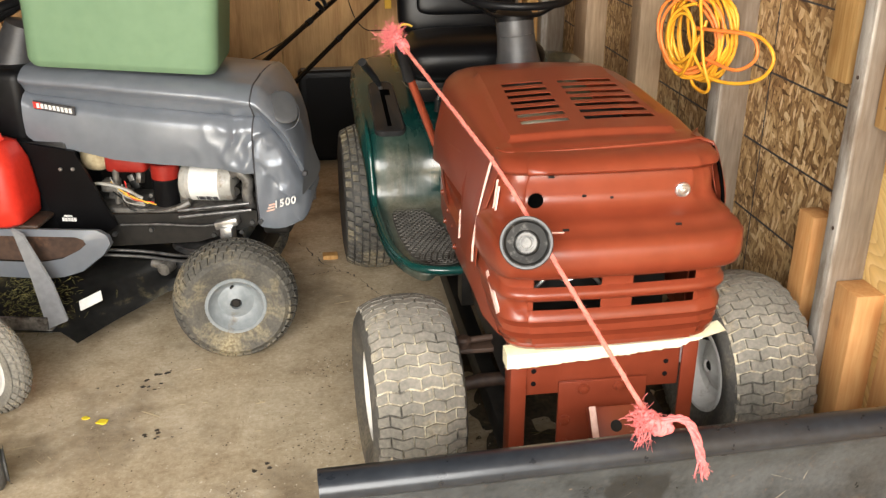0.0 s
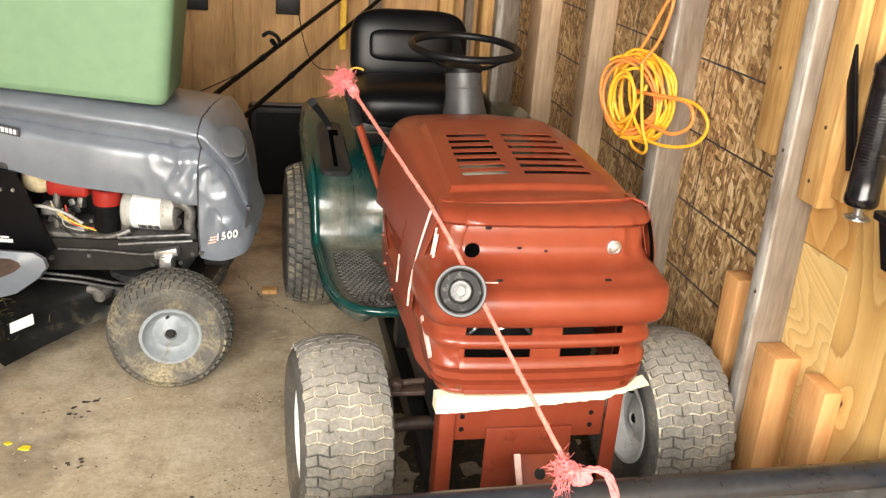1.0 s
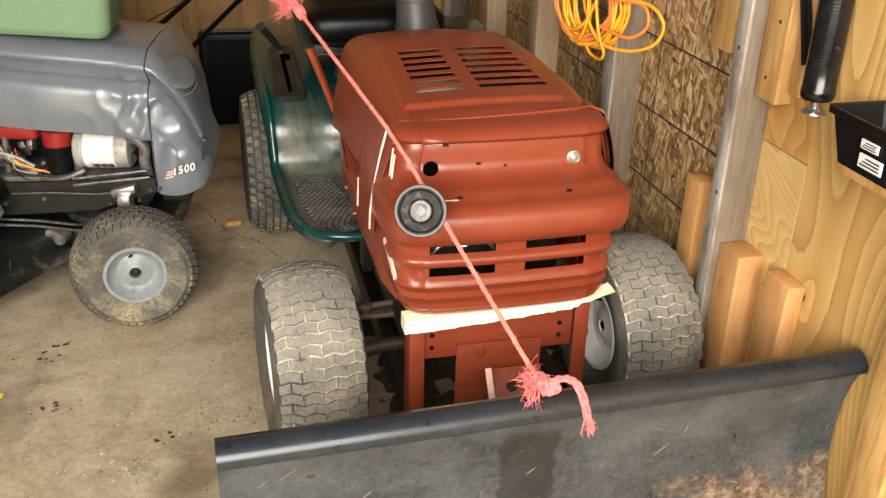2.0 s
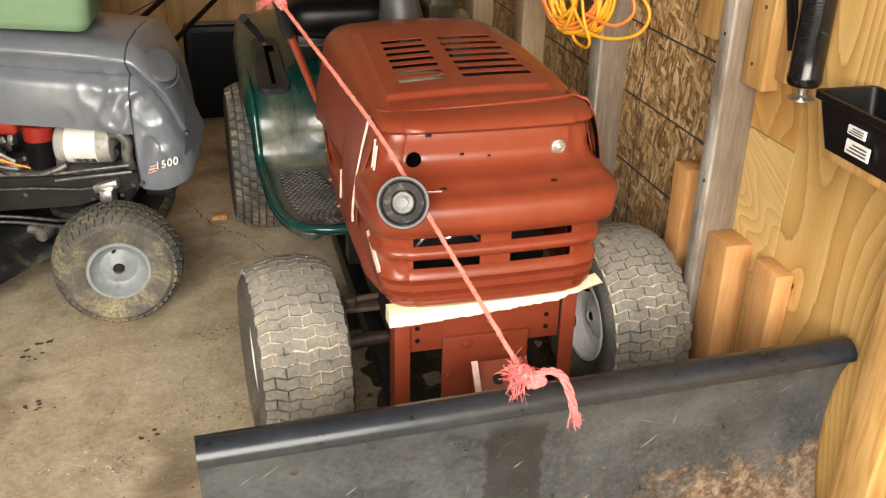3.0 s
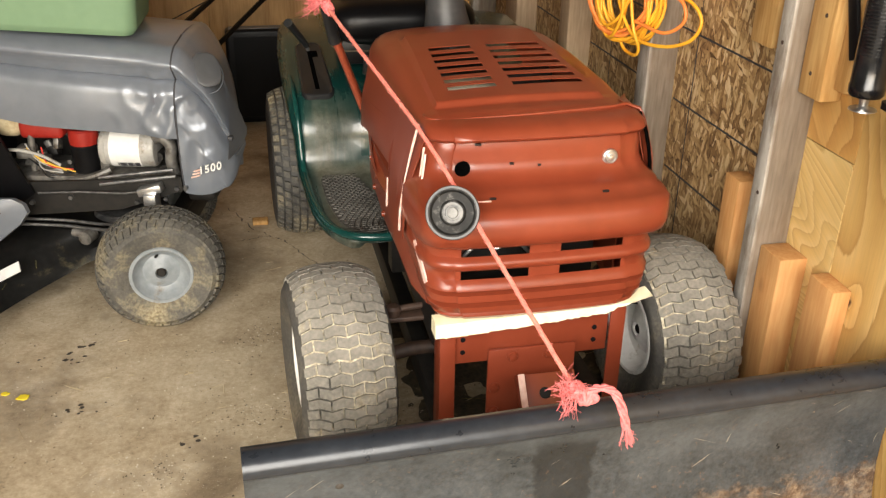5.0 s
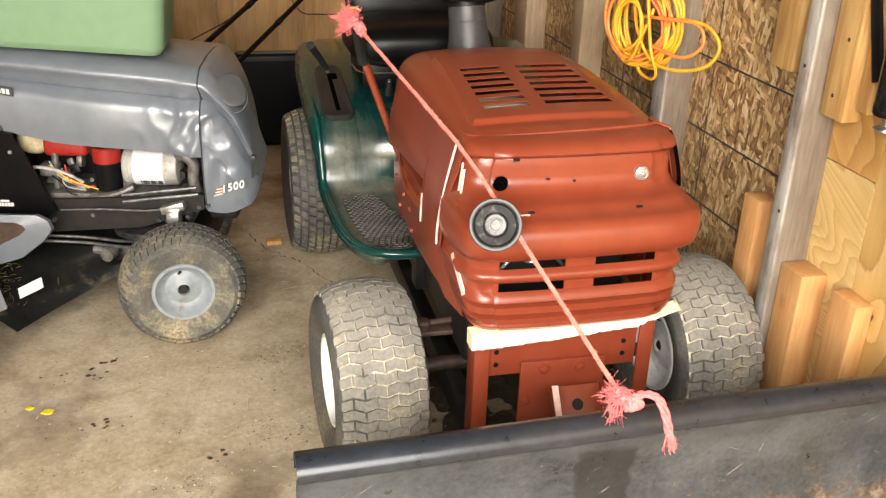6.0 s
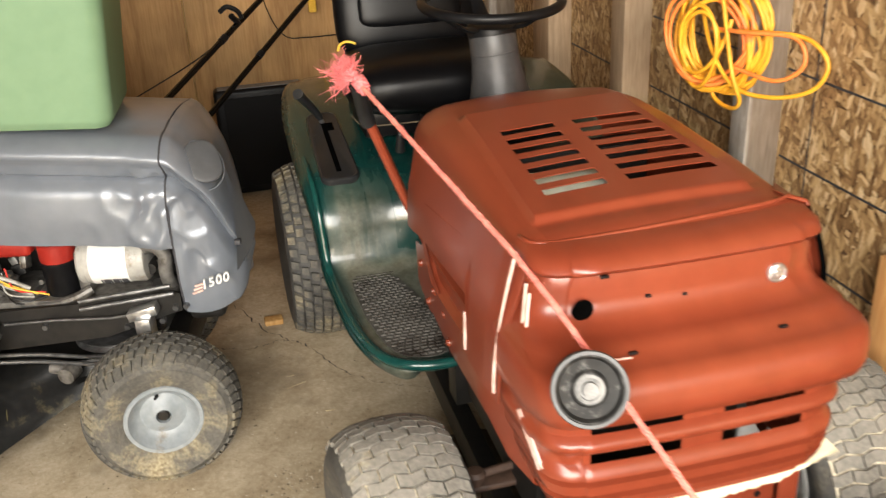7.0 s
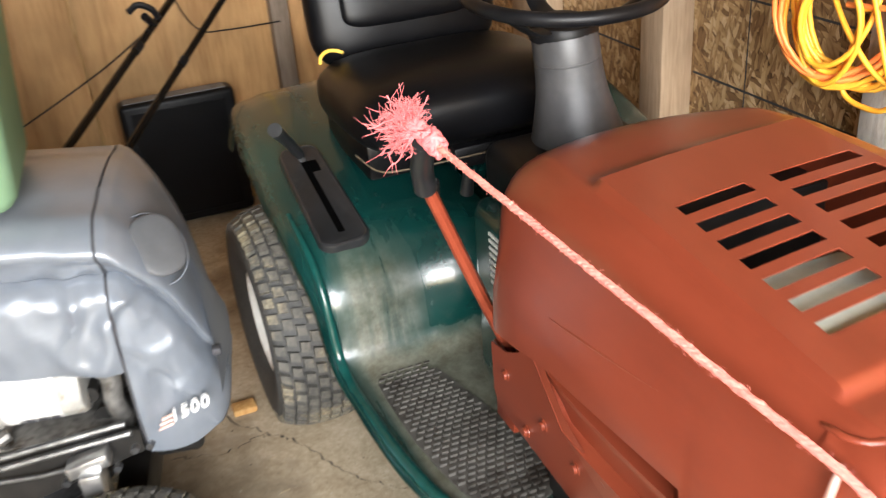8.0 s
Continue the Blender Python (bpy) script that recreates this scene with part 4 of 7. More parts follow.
for i in range(len(ys) - 1):
    slot = any(abs(ys[i] - (ROW0 + PITCH * k)) < 1e-6 for k in range(7))
    for j in range(len(rows[0]) - 1):
        c = j - 13
        if slot and (2 <= c <= 4 or 6 <= c <= 8):
            continue
        bm.faces.new((rows[i][j], rows[i][j + 1], rows[i + 1][j + 1], rows[i + 1][j]))
hood = part("hood", bm, M_RED, tractor, "hand-painted red hood with two rows of slots", thick=0.0016, smooth=42)

# lower side panels with a pressed scoop, in front of an inset chassis plate
P_LOW = [(1.60, 0.464), (1.66, 0.476), (1.72, 0.510), (1.78, 0.545), (1.88, 0.557), (1.95, 0.580), (2.01, 0.608), (2.05, 0.640), (2.09, 0.672)]
P_YS = [1.60, 1.63, 1.66, 1.69, 1.72, 1.75, 1.765, 1.78, 1.80, 1.84, 1.88, 1.92, 1.95, 1.98, 2.01, 2.03, 2.05, 2.07, 2.09]
for s in (-1, 1):
    def side_x(y, dx):
        return CX + s * (lerp_at([(1.60, 0.212), (1.66, 0.232), (1.75, 0.25), (2.0, 0.257), (2.3, 0.25)], y) + dx)
    bm = bm_new()
    rows = []
    for q, (z, dx) in enumerate(((None, -0.012), (0.008, -0.002), (0.030, 0.0), (0.6135, 0.001), (0.622, 0.002), (0.630, -0.012), (0.655, -0.009), (0.668, -0.003), (0.675, -0.003), (0.680, -0.020), (0.700, -0.026), (0.722, -0.030))):
        row = []
        for y in P_YS:
            low = lerp_at(P_LOW, y)
            zz = low if z is None else max(low + 0.0025 * q, low + z if z < 0.1 else z + 0.008 * math.sin(9 * y))
            row.append((side_x(y, dx), y, zz))
        rows.append(row)
    add_loft(bm, rows, cap=False, closed=False)
    side = part("side_panel", bm, M_RED, tractor, "red side panel with a pressed scoop", thick=0.003, smooth=40)
    bm = bm_new()
    add_loft(bm, [[(side_x(y, dx), y, z if z < 0.6 else lerp_at([(1.62, 0.60), (2.04, 0.66), (2.14, 0.655), (2.20, 0.60), (2.27, 0.585)], y)) for y in (1.62, 1.70, 1.80, 1.90, 2.0, 2.04, 2.10, 2.14, 2.18, 2.22, 2.27)] for z, dx in ((0.462, -0.040), (0.468, -0.028), (0.50, -0.022), (0.57, -0.021), (0.70, -0.021))], cap=False, closed=False)
    plate = part("chassis_plate", bm, M_RED, tractor, thick=0.003)
    for y, z in ((2.222, 0.556), (2.105, 0.550), (2.018, 0.545), (2.16, 0.50), (1.99, 0.50)):
        bm = bm_new()
        add_lathe(bm, [(0.0, 0.0095), (0.0015, 0.0092), (0.0020, 0.0065), (0.006, 0.006), (0.0065, 0.0)], pose(side_x(y, -0.0215), y, z, 0, 0, 0 if s > 0 else 180), 12)
        part("bolt", bm, M_RED, plate)


def u_ring(yf, z, w, rc, cols, tail=1.66, ex=0.0):
    """A U in plan: down one side, round the front and back along the other side."""
    fl = 0.011 * min(1.0, max(0.0, (0.75 - z) / 0.09)) * min(1.0, max(0.0, (z - 0.54) / 0.06))
    pts = [(-w - 0.004 - fl, tail, z), (-w - fl * 0.5, yf + rc + 0.01, z)]
    for k in range(6):
        a = radians(90 * k / 5)
        pts.append((-w + rc * (1 - math.cos(a)), yf + rc * (1 - math.sin(a)), z))
    lim = w - rc - 0.002
    pts += [(max(-lim, min(lim, c)), yf - 0.010 * (1 - (c / w) ** 2), z) for c in cols]
    for k in range(5, -1, -1):
        a = radians(90 * k / 5)
        pts.append((w - rc * (1 - math.cos(a)), yf + rc * (1 - math.sin(a)), z))
    pts += [(w, yf + rc + 0.01, z), (w + 0.004, tail, z)]
    return [(CX + p[0] * (1 + ex if p[0] > 0 else 1), p[1], p[2]) for p in pts]


G_COLS = [-0.176, -0.164, -0.12, -0.076, -0.032, -0.022, 0.02, 0.03, 0.073, 0.115, 0.157, 0.170]
G_ROWS = [(1.600, 0.820, 0.204), (1.597, 0.810, 0.208), (1.594, 0.790, 0.215), (1.596, 0.772, 0.217), (1.592, 0.757, 0.219), (1.578, 0.744, 0.224), (1.552, 0.736, 0.229), (1.524, 0.7325, 0.234),
          (1.520, 0.7275, 0.235), (1.490, 0.725, 0.239), (1.470, 0.717, 0.243), (1.461, 0.701, 0.244), (1.460, 0.676, 0.243), (1.466, 0.658, 0.240), (1.480, 0.648, 0.236), (1.500, 0.643, 0.231),
          (1.506, 0.634, 0.230), (1.506, 0.618, 0.229), (1.494, 0.612, 0.230), (1.490, 0.605, 0.230), (1.494, 0.596, 0.229), (1.506, 0.588, 0.227), (1.506, 0.570, 0.226), (1.494, 0.563, 0.227), (1.492, 0.551, 0.226),
          (1.507, 0.5475, 0.2225), (1.507, 0.5445, 0.2225), (1.493, 0.5405, 0.224), (1.493, 0.526, 0.2225), (1.507, 0.5225, 0.2185), (1.507, 0.5190, 0.2180), (1.494, 0.515, 0.220), (1.496, 0.502, 0.216), (1.507, 0.4985, 0.2115), (1.506, 0.4955, 0.2105), (1.500, 0.491, 0.210), (1.514, 0.479, 0.205), (1.532, 0.471, 0.199), (1.560, 0.468, 0.195)]
bm = bm_new()
rows = [[bm.verts.new(p) for p in u_ring(y, z, w, 0.05, G_COLS, 1.66, lerp_at([(0.70, 0.0), (0.76, 0.06), (0.82, 0.075)], z))] for y, z, w in G_ROWS]
for i in range(len(rows) - 1):
    slot = abs(G_ROWS[i][1] - 0.634) < 1e-6 or abs(G_ROWS[i][1] - 0.588) < 1e-6
    for j in range(len(rows[0]) - 1):
        c = j - 8
        if slot and (1 <= c <= 3 or 7 <= c <= 9):
            continue
        bm.faces.new((rows[i][j], rows[i][j + 1], rows[i + 1][j + 1], rows[i + 1][j]))
grille = part("grille", bm, M_RED, tractor, "red front shell with slotted grille and ribs", thick=0.002, smooth=55)

bm = bm_new()
V_ROWS = [(1.648, 0.8445, 0.176), (1.628, 0.8450, 0.190), (1.603, 0.840, 0.206), (1.584, 0.832, 0.211), (1.577, 0.822, 0.212), (1.582, 0.815, 0.210), (1.60, 0.814, 0.206)]
add_loft(bm, [u_ring(y, z, w, min(0.045, 0.030 + (1.66 - y) * 0.5), G_COLS, 1.668 if y < 1.61 else y + 0.05, 0.085) for y, z, w in V_ROWS], cap=False, closed=False)
part("visor", bm, M_RED, tractor, thick=0.003, smooth=55)

# rolled bead round the visor and the dark gap behind it
bead = [Vector((p[0], p[1] + 0.05 * (p[0] - CX), p[2] + 0.018 * (p[0] - CX))) for p in u_ring(1.648, 0.8455, 0.202, 0.03, G_COLS, 1.66, 0.085)][1:-1]
low = bead[0]
bead = [low + Vector((-0.030, 0.002, -0.17)), low + Vector((-0.022, 0.000, -0.10)), low + Vector((-0.009, 0.000, -0.035))] + bead
bead = bead[:-4] + curve_pts([(0.8835, 1.657, 0.840), (0.893, 1.648, 0.815), (0.900, 1.637, 0.78), (0.906, 1.625, 0.74), (0.907, 1.622, 0.66)], 4)
bm = bm_new()
add_tube(bm, bead, 0.0036, 8)
part("visor_bead", bm, M_RED, tractor, smooth=60)
bm = bm_new()
corner = bead[-18:]
add_loft(bm, [corner, [Vector((p.x - 0.004, p.y + 0.03, p.z)) for p in corner], [Vector((CX + 0.2335 + 0.012 * max(0.0, (0.80 - p.z) / 0.14), 1.735, p.z)) for p in corner]], cap=False, closed=False)
part("hood_cheek", bm, M_RED, tractor, thick=0.0015, smooth=60)
bm = bm_new()
add_tube(bm, [p + Vector((0, 0.0045, -0.0006)) for p in bead[13:24]], 0.0022, 8)
part("seam_gap", bm, M_VOID, tractor, "dark gap under the hood's front edge")
bm = bm_new()
add_tube(bm, curve_pts([(0.876, 1.640, 0.838), (0.889, 1.628, 0.80), (0.897, 1.612, 0.74), (0.899, 1.610, 0.67)]), 0.0042, 8)
part("seam_gap", bm, M_VOID, tractor)
# holes, screw and nicks in the headlight panel
bm = bm_new()
add_lathe(bm, [(0, 0.0), (0.002, 0.015), (0.0, 0.0155)], pose(0.503, 1.5805, 0.764, 0, 0, -90), 20)
part("lamp_hole", bm, M_VOID, tractor, "dark round lamp hole")
bm = bm_new()
add_lathe(bm, [(0.0, 0.016), (0.004, 0.015), (0.006, 0.012), (0.004, 0.010), (0.004, 0.006), (0.010, 0.005), (0.011, 0.0)], pose(0.80, 1.5885, 0.768, 0, 0, -90), 20)
part("bolt", bm, M_STEEL, tractor, "bright bolt with washer")
for x, z, w in ((0.60, 0.768, 0.004), (0.655, 0.762, 0.003), (0.545, 0.7300, 0.006), (0.765, 0.7300, 0.006), (0.53, 0.813, 0.006)):
    bm = bm_new()
    yy = {0.768: 1.5835, 0.762: 1.5835, 0.73: 1.5095, 0.813: 1.574}[z]
    add_box(bm, (x - w, yy - 0.003, z - 0.002), (x + w, yy + 0.002, z + 0.002), 0.0008)
    part("clip_slot", bm, M_BLACK, tractor)

# bare-primer strips along the seam between side and front
def strip(a, b, w, n=(-1, 0, 0), deep=0.0):
    a, b = Vector(a), Vector(b)
    d = (b - a).normalized()
    s = d.cross(Vector(n)).normalized() * w / 2
    o = Vector(n).normalized() * 0.0025
    k = 1.2 + deep / 0.0025
    a, b = a - o * k, b - o * k
    o = o * (k + 0.3)
    bm = bm_new()
    vs = [bm.verts.new(p) for p in (a - s, a + s, b + s, b - s, a - s + o, a + s + o, b + s + o, b - s + o)]
    for f in ((0, 3, 2, 1), (4, 5, 6, 7), (0, 1, 5, 4), (1, 2, 6, 5), (2, 3, 7, 6), (3, 0, 4, 7)):
        bm.faces.new([vs[k] for k in f])
    part("paint_strip", bm, M_PALE, tractor, "pale bare primer strip")


# one long strip down the seam, from the visor's corner to the lower ribs
bm = bm_new()
seam = curve_pts([(0.4300, 1.640, 0.836), (0.4245, 1.641, 0.815), (0.4135, 1.640, 0.772), (0.4025, 1.639, 0.722), (0.3960, 1.637, 0.685), (0.3925, 1.635, 0.652), (0.3910, 1.633, 0.622)], 6)
add_tube(bm, seam, lambda k: 0.0023 + 0.0006 * math.sin(9 * k), 6)
part("paint_strip", bm, M_PALE, tractor, "pale bare primer strip along the seam", smooth=60)
strip((0.4360, 1.622, 0.796), (0.4210, 1.606, 0.706), 0.0042)
strip((0.4365, 1.611, 0.786), (0.4225, 1.594, 0.708), 0.0048)
strip((hood_side_x(1.808, 0.672) - 0.001, 1.787, 0.674), (hood_side_x(1.80, 0.612) - 0.001, 1.779, 0.612), 0.0065)
strip((0.4120, 1.583, 0.622), (0.4240, 1.529, 0.556), 0.012, n=(-0.95, -0.3, 0))
strip((0.508, 1.5035, 0.7285), (0.540, 1.5015, 0.7283), 0.0022, n=(0, -0.7, 0.7))
strip((0.470, 1.596, 0.8125), (0.535, 1.5775, 0.8140), 0.0030, n=(0, -0.9, 0.3))
# creases in the thin side sheet
bm = bm_new()
add_tube(bm, [(hood_side_x(y + 0.021, z) + 0.0002, y, z) for y, z in ((2.039, 0.759), (2.012, 0.762), (1.985, 0.765), (1.958, 0.7675), (1.931, 0.770), (1.906, 0.772), (1.882, 0.774), (1.847, 0.778))], lambda k: 0.0006 + 0.0010 * math.sin(math.pi * min(1.0, k + 0.05)), 6)
part("crease", bm, M_RED, tractor, "shallow crease in the thin side sheet")

# pulley bolted against the front shell
pm = Matrix.Translation((0.453, 1.437, 0.740)) @ Vector((-0.26, -0.88, 0.42)).to_track_quat("X", "Z").to_matrix().to_4x4() @ Matrix.Diagonal((1, 0.91, 0.91, 1))
bm = bm_new()
add_lathe(bm, [(-0.012, 0.012), (-0.012, 0.050), (-0.004, 0.045), (0.004, 0.045), (0.012, 0.052), (0.015, 0.050), (0.014, 0.044), (0.006, 0.040), (0.003, 0.026), (0.010, 0.022), (0.010, 0.0)], pm, 44)
pulley = part("pulley", bm, M_PULLEY, tractor, "black idler pulley with a bright hub")
bm = bm_new()
add_lathe(bm, [(0.009, 0.0205), (0.0125, 0.020), (0.0125, 0.015), (0.011, 0.014), (0.011, 0.011), (0.018, 0.010), (0.018, 0.0)], pm, 24)
part("hub", bm, M_HUB, pulley, "bright bearing and bolt head")
bm = bm_new()
add_lathe(bm, [(0.0125, 0.0525), (0.0165, 0.051), (0.0165, 0.0465), (0.0125, 0.045)], pm, 44)
part("flange", bm, M_FLANGE, pulley)

# foam strip wedged under the front shell
bm = bm_new()
n = 60
random.seed(5)
rings = []
for k in range(n + 1):
    q = k / n
    x = 0.440 + (0.894 - 0.440) * q
    up = 0.474 + 0.004 * q + 0.010 * max(0.0, (q - 0.92) / 0.08)
    dn = 0.440 + 0.024 * q ** 1.4 + (0.022 * max(0.0, (q - 0.80) / 0.20)) + random.uniform(-0.0007, 0.0007) * (1 + 2 * q)
    if q > 0.8:
        dn += 0.004 * (k % 5 == 0) + random.uniform(0, 0.003)
    y = 1.515 + 0.014 * q
    dn = min(dn, up - 0.003)
    rings.append([(x, y, up), (x, y - 0.010, up - 0.002), (x, y - 0.012 + random.uniform(-0.0015, 0.0015), dn + 0.002), (x, y, dn), (x, y + 0.03, dn), (x, y + 0.03, up)])
add_loft(bm, rings)
part("foam_strip", bm, M_FOAM, tractor, "pale yellow foam strip with a ragged edge")

# front frame
for x0 in (0.458, 0.820):
    bm = bm_new()
    add_box(bm, (x0, 1.545, 0.075), (x0 + 0.033, 1.552, 0.45), 0.002)
    add_box(bm, (x0 if x0 < 0.6 else x0 + 0.027, 1.552, 0.075), (x0 + 0.006 if x0 < 0.6 else x0 + 0.033, 1.60, 0.45), 0.002)
    part("frame_leg", bm, M_RED, tractor)
bm = bm_new()
add_box(bm, (0.4915, 1.556, 0.345), (0.8195, 1.562, 0.452), 0.002)
part("cross_plate", bm, M_RED, tractor)
for x, z in ((0.508, 0.402), (0.790, 0.402), (0.508, 0.372), (0.790, 0.372), (0.53, 0.418)):
    bm = bm_new()
    add_cyl(bm, (x, 1.5545, z), (x, 1.5565, z), 0.0055, None, 12)
    part("bolt_hole", bm, M_BLACK, tractor)
bm = bm_new()
add_box(bm, (0.560, 1.545, 0.11), (0.748, 1.553, 0.376), 0.002)
part("mount_plate", bm, M_RED, tractor)
for x, z in ((0.612, 0.358), (0.690, 0.358), (0.574, 0.284), (0.735, 0.284), (0.574, 0.225)):
    bm = bm_new()
    add_lathe(bm, [(0.0, 0.0135), (0.002, 0.0135), (0.0025, 0.0105), (0.007, 0.0085), (0.0085, 0.0)], pose(x, 1.5452, z, 0, 0, -90), 16)
    part("bolt", bm, M_RED, tractor)
bm = bm_new()
mm = pose(0.655, 1.43, 0.285, -38, 0, 0)
add_box(bm, (-0.055, -0.006, -0.12), (0.055, 0.0, 0.085), 0.002, 2, mm)
add_box(bm, (-0.058, -0.035, -0.12), (-0.052, -0.004, 0.085), 0.002, 2, mm)
add_box(bm, (0.052, -0.035, -0.12), (0.058, -0.004, 0.085), 0.002, 2, mm)
lift = part("lift_bracket", bm, M_RED, tractor, "folded red bracket reaching to the blade")
bm = bm_new()
add_cyl(bm, mm @ Vector((0.0, -0.0075, 0.045)), mm @ Vector((0, -0.0055, 0.045)), 0.012, None, 16)
part("bracket_hole", bm, M_BLACK, lift)
bm = bm_new()
add_box(bm, (-0.0595, -0.0362, -0.12), (-0.046, -0.0342, 0.085), 0.0006, 1, mm)
part("bare_edge", bm, M_PALE, lift, "worn pale edge")
for s in (-1, 1):
    box_part("frame_rail", M_DARKMETAL, tractor, (CX + s * 0.17 - 0.02, 1.60, 0.15), (CX + s * 0.17 + 0.02, 3.1, 0.215))
bm = bm_new()
add_tube(bm, [(0.36, 1.81, 0.215), (0.45, 1.82, 0.225), (0.85, 1.82, 0.225), (0.97, 1.81, 0.215)], 0.017, 12)
part("front_axle", bm, M_RUSTY, tractor, "rusty dark front axle")
bm = bm_new()
add_box(bm, (0.375, 1.775, 0.325), (0.56, 1.815, 0.337), 0.003)
add_lathe(bm, [(-0.012, 0.0), (-0.012, 0.016), (0.006, 0.019), (0.012, 0.013), (0.013, 0.0)], pose(0.402, 1.79, 0.350, 0, -90, 0), 18)
part("steering_arm", bm, M_RUSTY, tractor, "rusty steering arm with a ball joint")
bm = bm_new()
add_tube(bm, [(0.40, 1.79, 0.352), (0.50, 1.80, 0.354), (0.64, 1.82, 0.345)], 0.0075, 10)
part("tie_rod", bm, M_RUSTY, tractor)

# engine under the hood
bm = bm_new()
add_box(bm, (0.47, 1.68, 0.30), (0.83, 2.10, 0.70), 0.02)
add_box(bm, (0.45, 2.10, 0.28), (0.85, 2.16, 0.80), 0.004)
part("engine_block", bm, M_DARKMETAL, tractor)
bm = bm_new()
add_box(bm, (0.49, 1.75, 0.70), (0.650, 1.875, 0.858), 0.010)
part("engine_shroud", bm, M_GREENGREY, tractor, "pale engine shroud glimpsed through the slots")
bm = bm_new()
add_tube(bm, curve_pts([(0.50, 1.54, 0.60), (0.53, 1.535, 0.63), (0.56, 1.54, 0.612), (0.60, 1.535, 0.628), (0.63, 1.54, 0.60)]), 0.004, 8)
add_cyl(bm, (0.57, 1.545, 0.626), (0.61, 1.545, 0.63), 0.008, None, 12)
part("wiring", bm, M_STEEL, tractor)

# wheels
make_wheel(tractor, "front_wheel", (0.271, 1.792, 0.228), 3.8, 0.228, 0.208, 0.104, M_RUBBER, M_WHITE, "turf", squash=0.004, lip=0.83, muddy=M_MUD, rim_label="white rim")
make_wheel(tractor, "front_wheel", (1.070, 1.805, 0.228), 4, 0.228, 0.220, 0.104, M_RUBBER, M_WHITE, "turf", squash=0.004, muddy=M_MUD, rim_label="white rim")
make_wheel(tractor, "rear_wheel", (0.295, 3.055, 0.252), 1, 0.252, 0.225, 0.115, M_RUBBER_G, M_WHITE, "block", squash=0.004, muddy=M_RUBBER_DARK, rim_label="white rim")
make_wheel(tractor, "rear_wheel", (1.005, 3.055, 0.252), 1, 0.252, 0.225, 0.115, M_RUBBER_G, M_WHITE, "block", squash=0.004, muddy=M_RUBBER_DARK, rim_label="white rim")
bm = bm_new()
add_cyl(bm, (0.34, 3.055, 0.252), (0.96, 3.055, 0.252), 0.035)
add_box(bm, (0.50, 2.85, 0.18), (0.80, 3.2, 0.40), 0.02)
part("transaxle", bm, M_DARKMETAL, tractor)

# green fenders with footrests
F_ST = [(2.112, 0.366, 0.400, 0.50), (2.116, 0.371, 0.366, 0.52), (2.130, 0.374, 0.338, 0.53), (2.17, 0.378, 0.308, 0.53), (2.23, 0.380, 0.284, 0.53), (2.31, 0.381, 0.268, 0.53), (2.42, 0.382, 0.260, 0.53), (2.50, 0.384, 0.257, 0.54),
        (2.540, 0.388, 0.254, 0.55), (2.566, 0.399, 0.251, 0.57), (2.582, 0.420, 0.249, 0.59), (2.589, 0.447, 0.247, 0.60), (2.593, 0.476, 0.245, 0.60), (2.599, 0.506, 0.242, 0.60), (2.612, 0.535, 0.240, 0.60), (2.634, 0.562, 0.237, 0.60), (2.668, 0.586, 0.234, 0.60), (2.72, 0.606, 0.231, 0.60),
        (2.82, 0.634, 0.228, 0.60), (2.92, 0.660, 0.226, 0.60), (3.02, 0.684, 0.226, 0.60), (3.12, 0.700, 0.232, 0.60), (3.20, 0.705, 0.24, 0.60), (3.32, 0.672, 0.25, 0.60), (3.42, 0.58, 0.25, 0.60)]


def fender_pts():
    st = [Vector((a, b, c)) for a, b, c, _ in F_ST]
    smooth = curve_pts(st, 4)
    inn = curve_pts([Vector((d, 0, 0)) for *_, d in F_ST], 4)
    rings = []
    for i, p in enumerate(smooth):
        q = smooth[min(i + 1, len(smooth) - 1)] - smooth[max(i - 1, 0)]
        t = Vector((q.x, q.y)).normalized()
        n = Vector((-t.y, t.x))
        xi, xo = inn[i].x, p.z
        ring = []
        e = lerp_at([(0.37, 0.45), (0.39, 0.5), (0.45, 1.5), (0.55, 1.6), (0.62, 1.7)], p.y)
        cw = 0.016 * min(1.0, max(0.0, (p.y - 0.42) / 0.12))
        # the steep part is scooped: hollow in the middle, rising towards the pedestal
        g = min(1.0, max(0.0, (p.y - 0.42) / 0.06)) * min(1.0, max(0.0, (0.622 - p.y) / 0.06))
        g = g * g * (3 - 2 * g)
        dish = [(f, a + g * (b - a)) for f, a, b in ((0.0, 0.004 + cw * 0.3, -0.022), (0.1, -cw * 0.1, -0.026), (0.2, -cw * 0.5, -0.022), (0.3, -0.002 - cw * 0.75, -0.012), (0.4, -0.002 - cw * 0.68, -0.001), (0.5, -0.002 - cw * 0.6, 0.005), (0.6, -0.002 - cw * 0.5, 0.006), (0.7, -0.002 - cw * 0.4, 0.003), (0.78, -0.002 - cw * 0.3, 0.0))]
        for x, dn in [(xi - (xi - xo) * f, dn) for f, dn in dish] + list(((xo + 0.030 * e, 0.0), (xo + 0.018 * e, 0.001 * e), (xo + 0.008 * e, 0.008 * e), (xo + 0.002 * e, 0.018 * e), (xo, 0.030 * e), (xo + 0.006, 0.030 * e + 0.012))):
            ring.append((x, p.x - n.x * dn, p.y - n.y * dn))
        rings.append(ring)
    return rings


